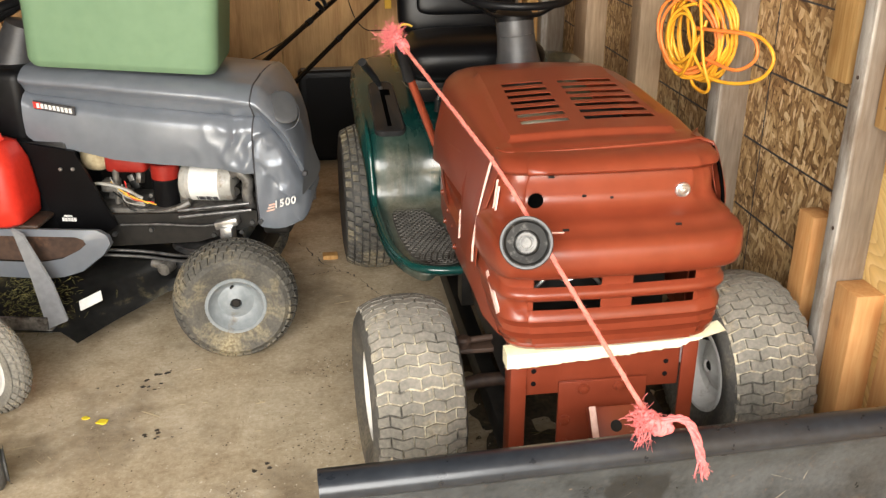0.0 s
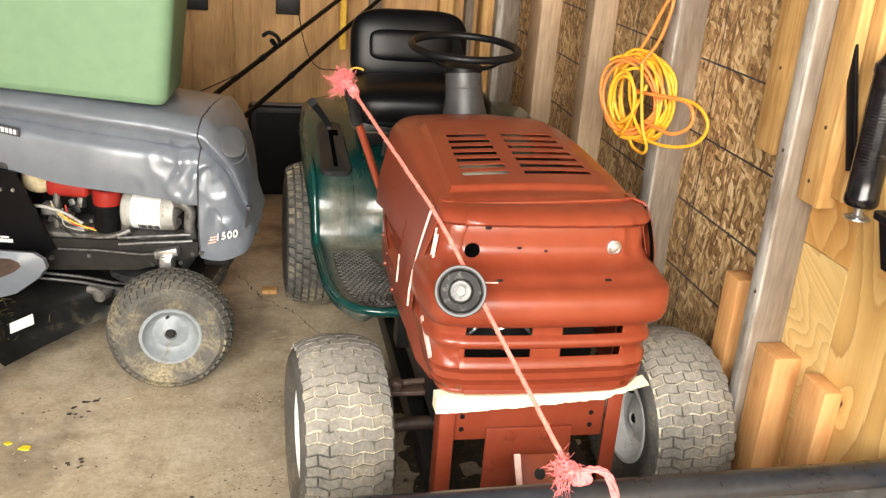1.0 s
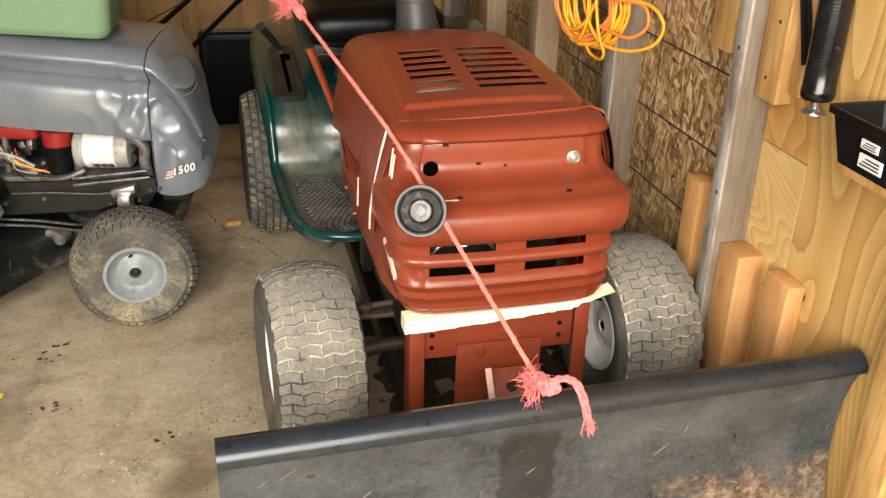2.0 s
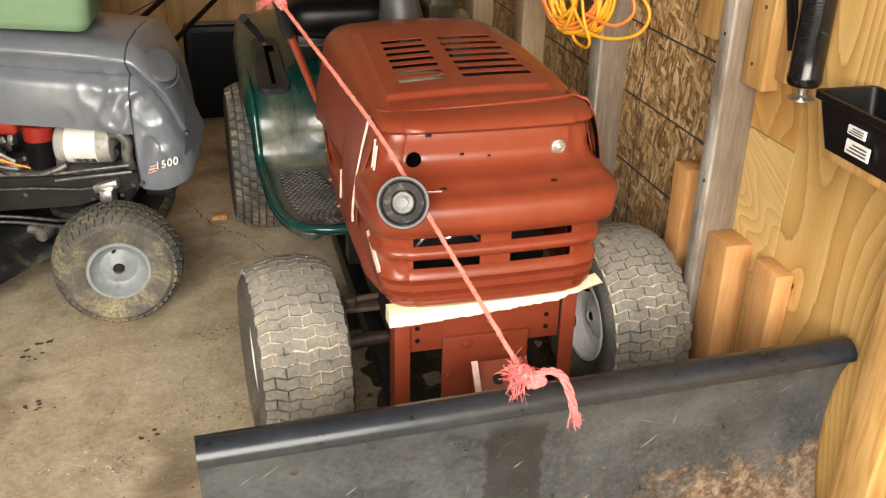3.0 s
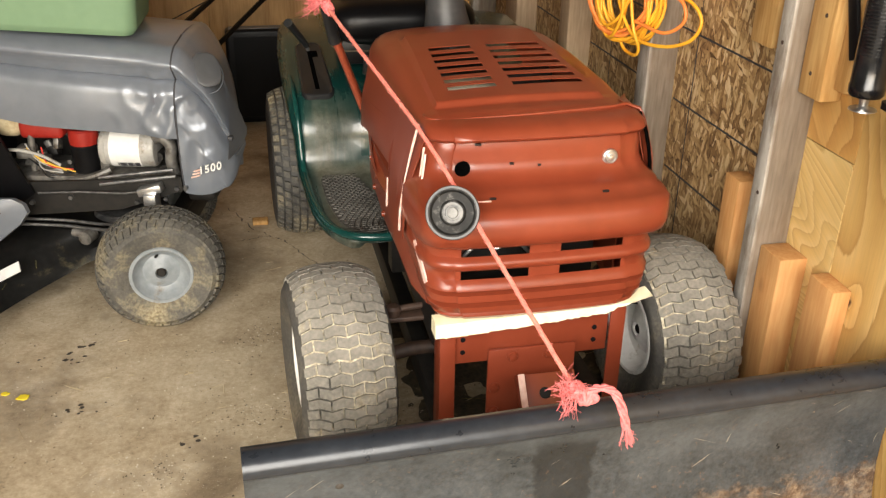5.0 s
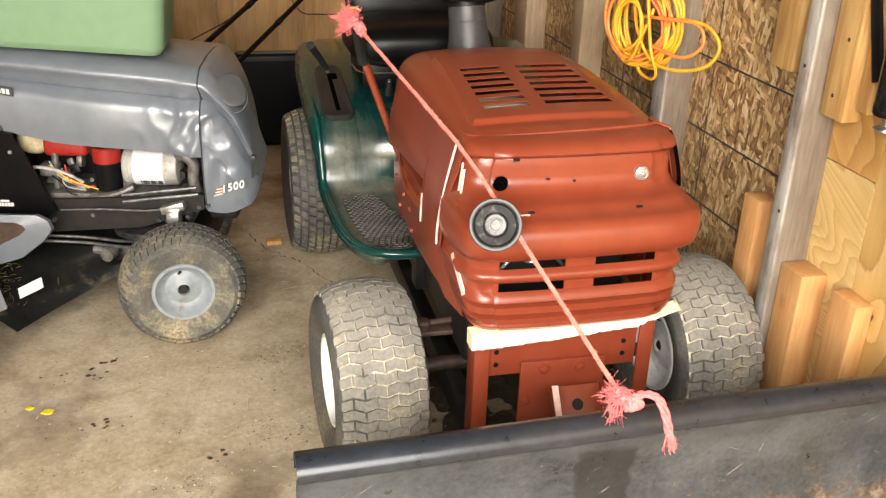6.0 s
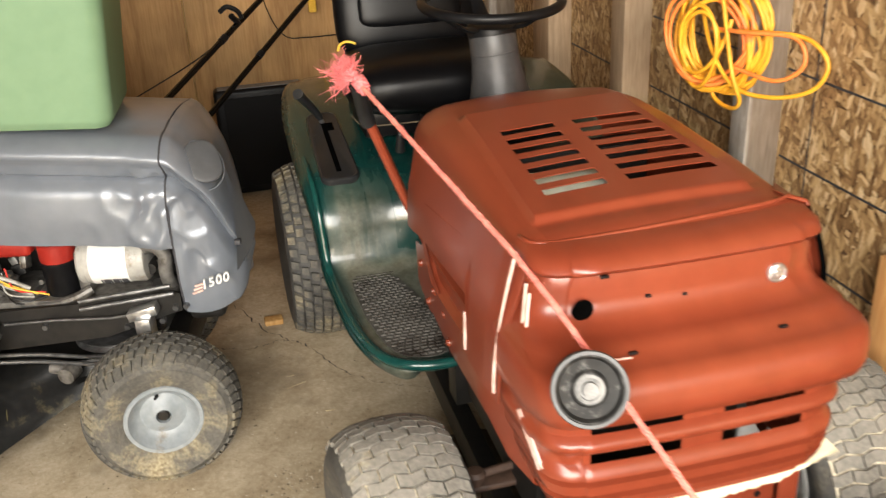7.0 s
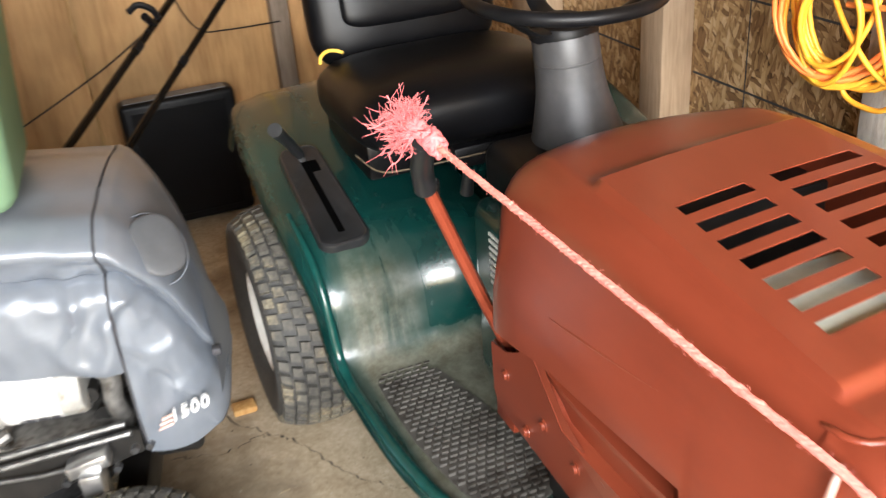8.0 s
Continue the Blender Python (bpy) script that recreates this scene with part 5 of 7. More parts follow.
for s in (1, -1):
    bm = bm_new()
    add_loft(bm, [[(x if s == 1 else 2 * CX - x, y, z) for x, y, z in r] for r in fender_pts()], cap=False, closed=False)
    fender = part("fender", bm, M_GREEN, tractor, "glossy dark green fender, worn and dusty", thick=0.003, smooth=60)
    rim = [(0.505, 2.116, 0.380), (0.44, 2.110, 0.381), (0.378, 2.117, 0.382), (0.330, 2.150, 0.382), (0.300, 2.215, 0.383), (0.281, 2.32, 0.384), (0.273, 2.43, 0.386), (0.268, 2.525, 0.391), (0.264, 2.572, 0.416), (0.261, 2.590, 0.470), (0.258, 2.612, 0.545), (0.254, 2.668, 0.596), (0.250, 2.76, 0.626)]
    bm = bm_new()
    add_tube(bm, curve_pts([(x if s == 1 else 2 * CX - x, y, z) for x, y, z in rim], 5), lambda k: 0.0115 - 0.006 * max(0.0, (k - 0.55) / 0.45), 12)
    part("rolled_rim", bm, M_RIMGREEN, fender, "clean glossy green rolled edge", smooth=60)
    # tread pad: raised oblong studs in staggered rows
    pad_out = [(2.137, 0.402), (2.150, 0.368), (2.175, 0.346), (2.21, 0.332), (2.26, 0.323), (2.35, 0.312), (2.48, 0.309), (2.585, 0.314), (2.597, 0.325)]
    pad_in = [(2.137, 0.428), (2.150, 0.456), (2.175, 0.468), (2.27, 0.472), (2.39, 0.450), (2.585, 0.404), (2.597, 0.392)]
    bm = bm_new()
    for k in range(36):
        y = 2.148 + 0.0125 * k
        x = lerp_at(pad_out, y) + 0.009 + (0.008 if k % 2 else 0.0)
        while x < lerp_at(pad_in, y) - 0.006:
            xx = x if s == 1 else 2 * CX - x
            add_box(bm, (xx - 0.0055, y - 0.0022, 0.385), (xx + 0.0055, y + 0.0022, 0.3905))
            x += 0.016
    part("tread_studs", bm, M_PLATE, fender, "worn grey raised tread pattern")
    bm = bm_new()
    la, lb = [], []
    for y in (2.137, 2.143, 2.150, 2.162, 2.175, 2.21, 2.26, 2.35, 2.48, 2.56, 2.585, 2.597):
        la.append((lerp_at(pad_out, y) if s == 1 else 2 * CX - lerp_at(pad_out, y), y, 0.3868))
        lb.append((lerp_at(pad_in, y) if s == 1 else 2 * CX - lerp_at(pad_in, y), y, 0.3868))
    add_loft(bm, [la, lb], cap=False, closed=False)
    part("tread_pad", bm, M_PLATE, fender, "dirt-filled dark footrest pad", thick=0.002)

# shift plate and lever on one fender
bm = bm_new()
pl = pose(0.322, 2.815, 0.641, 18.5, 0, 0) @ pose(0, -0.022, 0, 0, 0, 2)
add_loft(bm, [[pl @ (Vector((x * (1.0 - 0.8 * (y + 0.0)), y, z))) for x, y, z in ring] for ring in (rounded_rect(0.088, 0.290, 0.026, -0.030), rounded_rect(0.088, 0.290, 0.026, 0.004), rounded_rect(0.085, 0.287, 0.025, 0.008), rounded_rect(0.078, 0.280, 0.022, 0.010), rounded_rect(0.074, 0.276, 0.02, 0.0085))])
plate = part("shift_plate", bm, M_SHADEPLATE, tractor, "black plastic shift plate with a slot")
bm = bm_new()
add_box(bm, (-0.0065, -0.112, 0.0070), (0.0065, 0.095, 0.0092), 0.0005, 1, pl)
add_box(bm, (0.0066, 0.060, 0.0070), (0.024, 0.094, 0.0092), 0.0005, 1, pl)
part("shift_slot", bm, M_VOID, plate, "open black slot")
bm = bm_new()
add_tube(bm, curve_pts([(0.322, 2.895, 0.635), (0.317, 2.885, 0.675), (0.285, 2.835, 0.735), (0.268, 2.80, 0.765)]), 0.006, 10)
lever = part("lift_lever", bm, M_STEEL, tractor, "bright steel shank with a black grip")
bm = bm_new()
add_tube(bm, curve_pts([(0.312, 2.875, 0.69), (0.29, 2.842, 0.728), (0.262, 2.79, 0.772), (0.254, 2.772, 0.785)]), lambda k: 0.009 + 0.004 * k, 14)
part("grip", bm, M_SHADEPLATE, lever)

# throttle-side lever, red shank with a black grip
bm = bm_new()
for k in range(2):
    o = Vector((0.004 * k, 0.010 * k - 0.005, 0))
    add_tube(bm, [Vector(p) + o for p in ((0.470, 2.268, 0.50), (0.452, 2.270, 0.55), (0.395, 2.270, 0.70), (0.342, 2.268, 0.845), (0.335, 2.262, 0.862))], 0.0085, 8)
blade_lever = part("blade_lever", bm, M_RED, tractor, "red flat steel lever with a black grip")
bm = bm_new()
add_tube(bm, curve_pts([(0.340, 2.267, 0.848), (0.330, 2.245, 0.885), (0.318, 2.20, 0.930), (0.314, 2.185, 0.945)]), lambda k: 0.0155 - 0.002 * k, 14)
part("grip", bm, M_SHADEPLATE, blade_lever)
bm = bm_new()
add_box(bm, (0.440, 2.25, 0.42), (0.482, 2.31, 0.56), 0.004)
part("lever_bracket", bm, M_RED, tractor)

# dash pedestal, column and wheel
bm = bm_new()
add_box(bm, (0.485, 2.30, 0.24), (0.815, 2.48, 0.72), 0.03, 4)
part("pedestal", bm, M_GREEN, tractor)
bm = bm_new()
add_box(bm, (0.53, 2.31, 0.70), (0.78, 2.52, 0.79), 0.025, 4)
part("dash", bm, M_BLACK, tractor)
for k in range(8):
    bm = bm_new()
    add_box(bm, (0.4825, 2.335, 0.60 + 0.012 * k), (0.4855, 2.40, 0.605 + 0.012 * k))
    part("label_bar", bm, M_LABEL, tractor, "" if k else "pale line of a small warning label")
bm = bm_new()
add_lathe(bm, [(0, 0.078), (0.03, 0.071), (0.06, 0.063), (0.09, 0.056), (0.12, 0.0525), (0.142, 0.0515), (0.1425, 0.0505), (0.145, 0.0505), (0.1455, 0.0515), (0.182, 0.0505), (0.190, 0.047), (0.195, 0.0)], Matrix.Translation((0.668, 2.445, 0.775)) @ Vector((-0.10, 0.05, 1.0)).to_track_quat("X", "Z").to_matrix().to_4x4(), 40)
column = part("steering_column", bm, M_DASH, tractor, "dusty dark grey plastic column")
bm = bm_new()
wm = pose(0.650, 2.455, 1.010, 4, 0, 0)
R = 0.147
add_tube(bm, [wm @ Vector((R * math.cos(a), R * math.sin(a), 0.012)) for a in (2 * math.pi * k / 48 for k in range(49))], 0.0105, 12, cap=False)
sw = part("steering_wheel", bm, M_BLACK, tractor, "black three-spoke steering wheel")
for a in (338, 202, 90):
    bm = bm_new()
    c, s_ = math.cos(radians(a)), math.sin(radians(a))
    q = Vector((-s_, c, 0))
    line = curve_pts([(0.025 * c, 0.025 * s_, -0.042), (0.070 * c, 0.070 * s_, -0.036), (0.112 * c, 0.112 * s_, -0.010), (R * c, R * s_, 0.010)], 4)
    rings = []
    for k, p in enumerate(line):
        w_ = 0.021 - 0.011 * k / (len(line) - 1)
        rings.append([wm @ (p + q * w_ * math.cos(b) + Vector((0, 0, 0.0055 * math.sin(b)))) for b in (2 * math.pi * j / 12 for j in range(12))])
    add_loft(bm, rings)
    part("spoke", bm, M_BLACK, sw)
bm = bm_new()
add_lathe(bm, [(-0.060, 0.052), (-0.046, 0.054), (-0.036, 0.050), (-0.031, 0.036), (-0.030, 0.0)], wm @ pose(0, 0, 0, 0, -90, 0), 28)
part("hub_cap", bm, M_BLACK, sw)


def add_pillow(bm, m, size, n1=4.0, n2=3.0, su=40, sv=20):
    """A cushion: a rounded block with soft corners."""
    def pw(v, e):
        return math.copysign(abs(v) ** e, v)
    rings = []
    for j in range(1, sv):
        b = -math.pi / 2 + math.pi * j / sv
        rings.append([m @ Vector((size[0] / 2 * pw(math.cos(b), 2 / n2) * pw(math.cos(a), 2 / n1), size[1] / 2 * pw(math.cos(b), 2 / n2) * pw(math.sin(a), 2 / n1), size[2] / 2 * pw(math.sin(b), 2 / n2)))
                      for a in (2 * math.pi * k / su for k in range(su))])
    add_loft(bm, rings)


# seat
SX = 0.575
seat = fn_part("seat", M_VINYL, tractor, lambda b: add_pillow(b, pose(SX, 2.755, 0.805, -2, 0, 0), (0.435, 0.37, 0.145), 5, 2.8), "black vinyl seat cushion with yellow piping", smooth=60)
back = fn_part("backrest", M_VINYL, tractor, lambda b: add_pillow(b, pose(SX, 2.97, 0.93, 80, 0, 0), (0.385, 0.25, 0.10), 4, 3), "black vinyl backrest with an embossed panel", smooth=60)
fn_part("back_panel", M_VINYL, back, lambda b: add_pillow(b, pose(SX, 2.925, 0.945, 80, 0, 0), (0.27, 0.10, 0.035), 5, 3), smooth=60)
bm = bm_new()
add_tube(bm, curve_pts([(0.372, 2.862, 0.858), (0.378, 2.870, 0.870), (0.392, 2.872, 0.877), (0.408, 2.868, 0.876), (0.418, 2.862, 0.872)]), 0.0032, 8)
part("piping", bm, M_SKIRT, seat, "yellow piping")
bm = bm_new()
add_tube(bm, curve_pts([(0.362, 2.66, 0.752), (0.375, 2.588, 0.747), (0.42, 2.571, 0.745), (0.575, 2.568, 0.745), (0.73, 2.571, 0.745), (0.775, 2.588, 0.747)]), 0.0015, 6)
part("lower_piping", bm, M_DIRT, seat, "dusty tan piping")
bm = bm_new()
add_box(bm, (SX - 0.17, 2.74, 0.66), (SX + 0.17, 3.0, 0.735), 0.01)
part("seat_pan", bm, M_VINYL, tractor)
bm = bm_new()
add_box(bm, (0.44, 2.84, 0.36), (0.86, 3.36, 0.66), 0.03, 3)
part("rear_body", bm, M_GREEN, tractor)
for x, y, z in ((0.455, 2.555, 0.715), (0.515, 2.552, 0.718), (0.565, 2.555, 0.722), (0.625, 2.555, 0.722), (0.69, 2.552, 0.72)):
    bm = bm_new()
    add_cyl(bm, (x, y, z - 0.03), (x, y - 0.012, z + 0.012), 0.012, 0.009, 12)
    knob = part("control_knob", bm, M_SHADEPLATE, tractor)
    bm = bm_new()
    add_cyl(bm, (x, y - 0.0125, z + 0.0125), (x, y - 0.0135, z + 0.016), 0.0045, None, 10)
    part("screw", bm, M_STEEL, knob, "bright screw head")
bm = bm_new()
add_box(bm, (0.53, 2.63, 0.695), (0.80, 2.68, 0.735), 0.006)
part("control_bar", bm, M_BLACK, tractor)
# ---- snow blade ----
blade = thing("snow_blade", "black steel snow blade with worn rusty face, roped to the tractor", "snow blade", pose(0.665, 1.17, 0, 0, 0, 2.0))
B_PROF = [(0.040, 0.450), (0.043, 0.474), (0.034, 0.485), (0.016, 0.488), (0.000, 0.482), (-0.011, 0.470), (-0.012, 0.456), (-0.004, 0.448), (0.010, 0.444), (0.023, 0.41), (0.034, 0.36), (0.039, 0.30), (0.037, 0.24), (0.027, 0.17), (0.008, 0.105), (-0.02, 0.06)]
bm = bm_new()
xsb = [-0.60 + 1.20 * k / 24 for k in range(25)]
add_loft(bm, [[(x, y, z) for y, z in B_PROF[8:]] for x in xsb], cap=False, closed=False)
part("moldboard", bm, M_BLADE_FACE, blade, "curved black face with scratches and bare patches", local=True, thick=0.005, smooth=50)
bm = bm_new()
add_loft(bm, [[(x, y, z) for y, z in B_PROF[:9]] for x in xsb], cap=False, closed=False)
part("top_lip", bm, M_LIP, blade, "rolled black top edge", local=True, thick=0.003, smooth=60)
bm = bm_new()
add_box(bm, (-0.60, -0.03, 0.02), (0.60, -0.02, 0.10), 0.002, 2, pose(0, 0, 0, 12, 0, 0))
part("cutting_edge", bm, M_RUST, blade, "bare rusty cutting edge", local=True)
for x, z in ((-0.182, 0.400), (0.05, 0.405), (0.42, 0.40), (-0.45, 0.39)):
    bm = bm_new()
    y = 0.026
    add_lathe(bm, [(0, 0.0085), (0.003, 0.008), (0.005, 0.005), (0.0055, 0.0)], pose(x, y, z, 0, 0, -90), 16)
    part("carriage_bolt", bm, M_RUST, blade, local=True)
for x in (-0.12, 0.12):
    bm = bm_new()
    add_box(bm, (x - 0.02, 0.06, 0.12), (x + 0.02, 0.38, 0.17), 0.004)
    part("push_arm", bm, M_RED, blade, local=True)

# ---- rope from the lever to the blade ----
rope = thing("rope", "frayed pink rope tied taut between lever and blade", "rope", pose(0.45, 1.63, 0.5))


R_LINE = [Vector(p) for p in ((0.316, 2.150, 0.950), (0.423, 1.646, 0.838), (0.449, 1.555, 0.800), (0.578, 1.130, 0.572))]


def twisted(line, r, pitch, strands=3, step=0.006):
    """Strands laid round a line of straight runs."""
    pts, out = [], []
    for a, b in zip(line, line[1:]):
        n = max(2, int((b - a).length / step))
        pts += [a.lerp(b, k / n) for k in range(n)]
    pts.append(line[-1])
    u, v = frame_of(line[-1] - line[0])
    for s in range(strands):
        run = []
        for k, p in enumerate(pts):
            ang = 2 * math.pi * (k * step / pitch + s / strands)
            wob = Vector((noise.noise((k * 0.06, s, 0)), noise.noise((k * 0.06, s, 5)), noise.noise((k * 0.06, s, 9)))) * r * 0.35
            run.append(p + (u * math.cos(ang) + v * math.sin(ang)) * r * 0.55 + wob)
        out.append(run)
    return out


for pts in twisted(R_LINE, 0.0034, 0.021):
    bm = bm_new()
    add_tube(bm, pts, 0.0029, 7)
    part("strand", bm, M_ROPE, rope)


def knot(c, size, seed, d=(0, 0, 1)):
    """A knot pulled tight: one strand wound over itself."""
    rnd = random.Random(seed)
    ax = Vector(d).normalized()
    u, v = frame_of(ax)
    p1, p2 = rnd.uniform(0, 6.28), rnd.uniform(0, 6.28)
    bm = bm_new()
    pts = []
    for k in range(8 * 18):
        a = 2 * math.pi * k / 18
        pts.append(Vector(c) + ax * size * (0.42 * math.sin(0.53 * a + p1) + 0.62 * math.cos(a + p2 + 0.21 * a)) + (u * math.cos(a) + v * math.sin(a)) * size * (0.48 + 0.12 * math.sin(0.61 * a + p2)))
    add_tube(bm, pts, 0.0040, 7)
    part("knot", bm, M_FIBRE, rope, smooth=60)


def fray(tip_from, tip_to, yarns, seed, spread=0.2, curl=0.4, r=0.0011, fibres=14):
    """The rope's end come undone: crimped yarns that fan out and split into fine hairs."""
    rnd = random.Random(seed)
    a, b = Vector(tip_from), Vector(tip_to)
    ln0, e0 = (b - a).length, (b - a).normalized()
    g = lambda s: Vector((rnd.gauss(0, s), rnd.gauss(0, s), rnd.gauss(0, s)))
    bm = bm_new()
    for q in range(yarns):
        step = ln0 * rnd.uniform(0.75, 1.25) / 10
        d, st = (e0 + g(spread)).normalized(), a + g(0.0026)
        way = [st]
        for k in range(10):
            d = (d + g(curl) + e0 * 0.10).normalized()
            way.append(way[-1] + d * step)
        way = curve_pts(way, 3)
        run = lambda t: way[min(len(way) - 1, int(t * (len(way) - 1)))]
        add_tube(bm, way, lambda k: r * (1.0 - 0.55 * k), 5)
        for f in range(fibres):
            t0 = rnd.uniform(0.25, 0.95)
            o = run(t0)
            d = (run(min(1.0, t0 + 0.12)) - run(max(0.0, t0 - 0.12))).normalized()
            d = (d + g(0.38)).normalized()
            hl, hb = ln0 * rnd.uniform(0.10, 0.24), g(0.7)
            add_tube(bm, [o + d * hl * t + hb * hl * t * t for t in (0, 0.35, 0.7, 1.0)], 0.00032, 3)
    return part("frayed_end", bm, M_FIBRE, rope, "loose frayed fibres")


# short hairs standing off the whole rope
bm = bm_new()
rnd = random.Random(77)
for a, e in zip(R_LINE, R_LINE[1:]):
    for q in range(int((e - a).length * 420)):
        p = a.lerp(e, rnd.random())
        v = Vector((rnd.gauss(0, 1), rnd.gauss(0, 1), rnd.gauss(0, 1))).normalized()
        dd = (e - a).normalized() * rnd.uniform(-0.006, 0.006)
        add_tube(bm, [p + v * 0.0035, p + v * 0.0052 + dd * 0.5, p + v * rnd.uniform(0.006, 0.0082) + dd], 0.00022, 3)
part("fuzz", bm, M_ROPE, rope, "fine fuzz of loose hairs")
knot((0.316, 2.160, 0.952), 0.017, 3, (-0.25, 0.35, 0.4))
knot((0.306, 2.176, 0.964), 0.013, 13, (-0.4, 0.2, 0.6))
fray((0.305, 2.176, 0.962), (0.291, 2.197, 0.994), 46, 7, 0.10, 0.36, 0.0013, 12)
fray((0.305, 2.178, 0.960), (0.268, 2.209, 0.962), 40, 8, 0.10, 0.36, 0.0013, 12)
fray((0.298, 2.178, 0.958), (0.276, 2.195, 0.938), 8, 18, 0.25, 0.3)
knot((0.588, 1.128, 0.560), 0.018, 4, (0.5, -0.2, -0.5))
knot((0.603, 1.122, 0.548), 0.014, 14, (0.8, 0.0, 0.2))
fray((0.586, 1.124, 0.558), (0.545, 1.119, 0.550), 24, 9, 0.17, 0.55, 0.0012, 9)
fray((0.582, 1.124, 0.562), (0.545, 1.124, 0.584), 14, 19, 0.15, 0.55, 0.0012, 9)
TAIL = [Vector(p) for p in curve_pts([(0.600, 1.122, 0.556), (0.622, 1.122, 0.566), (0.645, 1.118, 0.556), (0.660, 1.110, 0.525), (0.668, 1.106, 0.490)], 6)]
for s in range(4):
    bm = bm_new()
    add_tube(bm, [p + Vector((0.0044 * math.cos(1.57 * s + 0.35 * i), 0.0032 * math.sin(1.57 * s + 0.35 * i), 0.002 * math.sin(s + 0.5 * i))) for i, p in enumerate(TAIL)], 0.0033, 6)
    part("tail_strand", bm, M_FIBRE, rope)
fray((0.667, 1.106, 0.500), (0.673, 1.102, 0.468), 26, 11, 0.10, 0.08, 0.0016, 5)
# ---- grey tractor ----
G = pose(-0.08, 2.57, 0, 0, 0, -12)
grey = thing("lawn_tractor", "dented silver-grey lawn tractor with its engine side open", "lawn tractor", G, group="lawn tractors")


def gp(name, bm, material, label="", parent=None, smooth=35.0, thick=0.0):
    return part(name, bm, material, parent or grey, label, True, smooth, thick)


def g_section(X, T, base, y0, y1, dents=1.0, skirt=False):
    """Half the hood's section at one place along it: near side, shoulder, top, far side."""
    mid = (y0 + y1) / 2
    pts = []
    B = max(base, T - 0.256) if skirt else base
    H = T - B
    side = [(0.004, B), (0.001, B + H * 0.12), (0.0, B + H * 0.25), (0.003, B + H * 0.38), (0.009, B + H * 0.49), (0.026, B + H * 0.570), (0.0415, B + H * 0.600), (0.041, B + H * 0.612), (0.027, B + H * 0.71), (0.012, B + H * 0.78), (0.016, B + H * 0.84), (0.032, B + H * 0.895), (0.060, B + H * 0.945), (0.100, T - 0.010), (0.145, T - 0.003)]
    side = [(p.x, p.y) for p in curve_pts([(a, b, 0) for a, b in side], 4)]
    if skirt:
        side = [(0.010, base), (0.007, base + (B - base) * 0.12), (0.006, base + (B - base) * 0.3), (0.006, base + (B - base) * 0.5), (0.006, base + (B - base) * 0.75)] + [(a, b + 0.0005) for a, b in side]
    near = math.exp(-((X + 0.015) / 0.12) ** 2)
    for dy, z in side:
        v = (z - B) / H
        low = min(1.0, max(0.0, (0.86 - v) / 0.2))
        n1 = noise.noise((X * 5.0, z * 7.0, 1.3)) * 0.006 * (0.3 + 0.7 * low)
        dent = noise.noise((X * 9.0, z * 8.0, 4.4))
        fold = max(0.0, 1.0 - 4.2 * abs(noise.noise((X * 9 + 3.0 * z, z * 10 - 4.0 * X, 7.7))))
        crimp = max(0.0, 1.0 - 4.0 * abs(noise.noise((X * 19 - 5.0 * z, z * 17, 3.1))))
        n1 += near * low * (0.016 * dent - 0.0105 * fold - 0.005 * crimp + 0.004)
        n1 *= min(1.0, max(0.0, (z - base - 0.01) / 0.09)) if skirt else 1.0
        pts.append((X, y0 + dy + n1 * dents, z + 0.25 * n1 * dents))
    pts.append((X, mid, T))
    for dy, z in reversed(side):
        pts.append((X, y1 - dy, z))
    return pts


bm = bm_new()
rings = []
for k in range(81):
    X = -0.665 + 0.663 * k / 80
    T = lerp_at([(-0.665, 0.818), (-0.45, 0.812), (-0.25, 0.796), (0.0, 0.775)], X)
    B = lerp_at([(-0.665, 0.615), (-0.64, 0.592), (-0.53, 0.572), (-0.416, 0.548), (-0.25, 0.534), (0.0, 0.517)], X)
    rings.append(g_section(X, T, B, 0.0 + 0.01 * max(0, -0.6 - X), 0.43))
add_loft(bm, rings, cap=False, closed=False)
gp("hood", bm, M_SILVER, "dented silver hood", thick=0.003, smooth=60)

bm = bm_new()
rings = []
N_ST = [(0.003, 0.776, 0.345, 0.0), (0.020, 0.769, 0.342, 0.0), (0.040, 0.750, 0.339, 0.002), (0.060, 0.725, 0.338, 0.006), (0.083, 0.692, 0.340, 0.013), (0.104, 0.655, 0.345, 0.024), (0.121, 0.615, 0.350, 0.037), (0.136, 0.565, 0.358, 0.053), (0.148, 0.510, 0.375, 0.073), (0.154, 0.47, 0.40, 0.10)]
for X, T, B, in_ in zip(*[[lerp_at([(s[0], s[q]) for s in N_ST], 0.003 + 0.151 * k / 30) for k in range(31)] for q in range(4)]):
    X = 0.003 + (X - 0.003) * 0.93
    rings.append(g_section(X, T, B, in_, 0.43 - 2.6 * in_ - 0.4 * X, dents=1.3, skirt=True))
rings.append([(0.147, 0.215 + (p[1] - 0.215) * 0.3, 0.45 + (p[2] - 0.45) * 0.3) for p in rings[-1]])
add_loft(bm, rings, cap=False, closed=False)
nose = gp("nose", bm, M_SILVER, "crumpled silver nose cowl", thick=0.003, smooth=60)
bm = bm_new()
add_pillow(bm, Matrix.Translation((0.083, 0.062, 0.697)) @ Vector((0.36, -0.66, 0.62)).to_track_quat("Z", "Y").to_matrix().to_4x4(), (0.082, 0.105, 0.014), 2.4, 2.6, 28, 16)
gp("headlamp_lens", bm, M_LENS, "dull grey headlamp lens", nose, smooth=60)
bm = bm_new()
ring = Matrix.Translation((0.074, 0.079, 0.683)) @ Vector((0.36, -0.66, 0.62)).to_track_quat("Z", "Y").to_matrix().to_4x4()
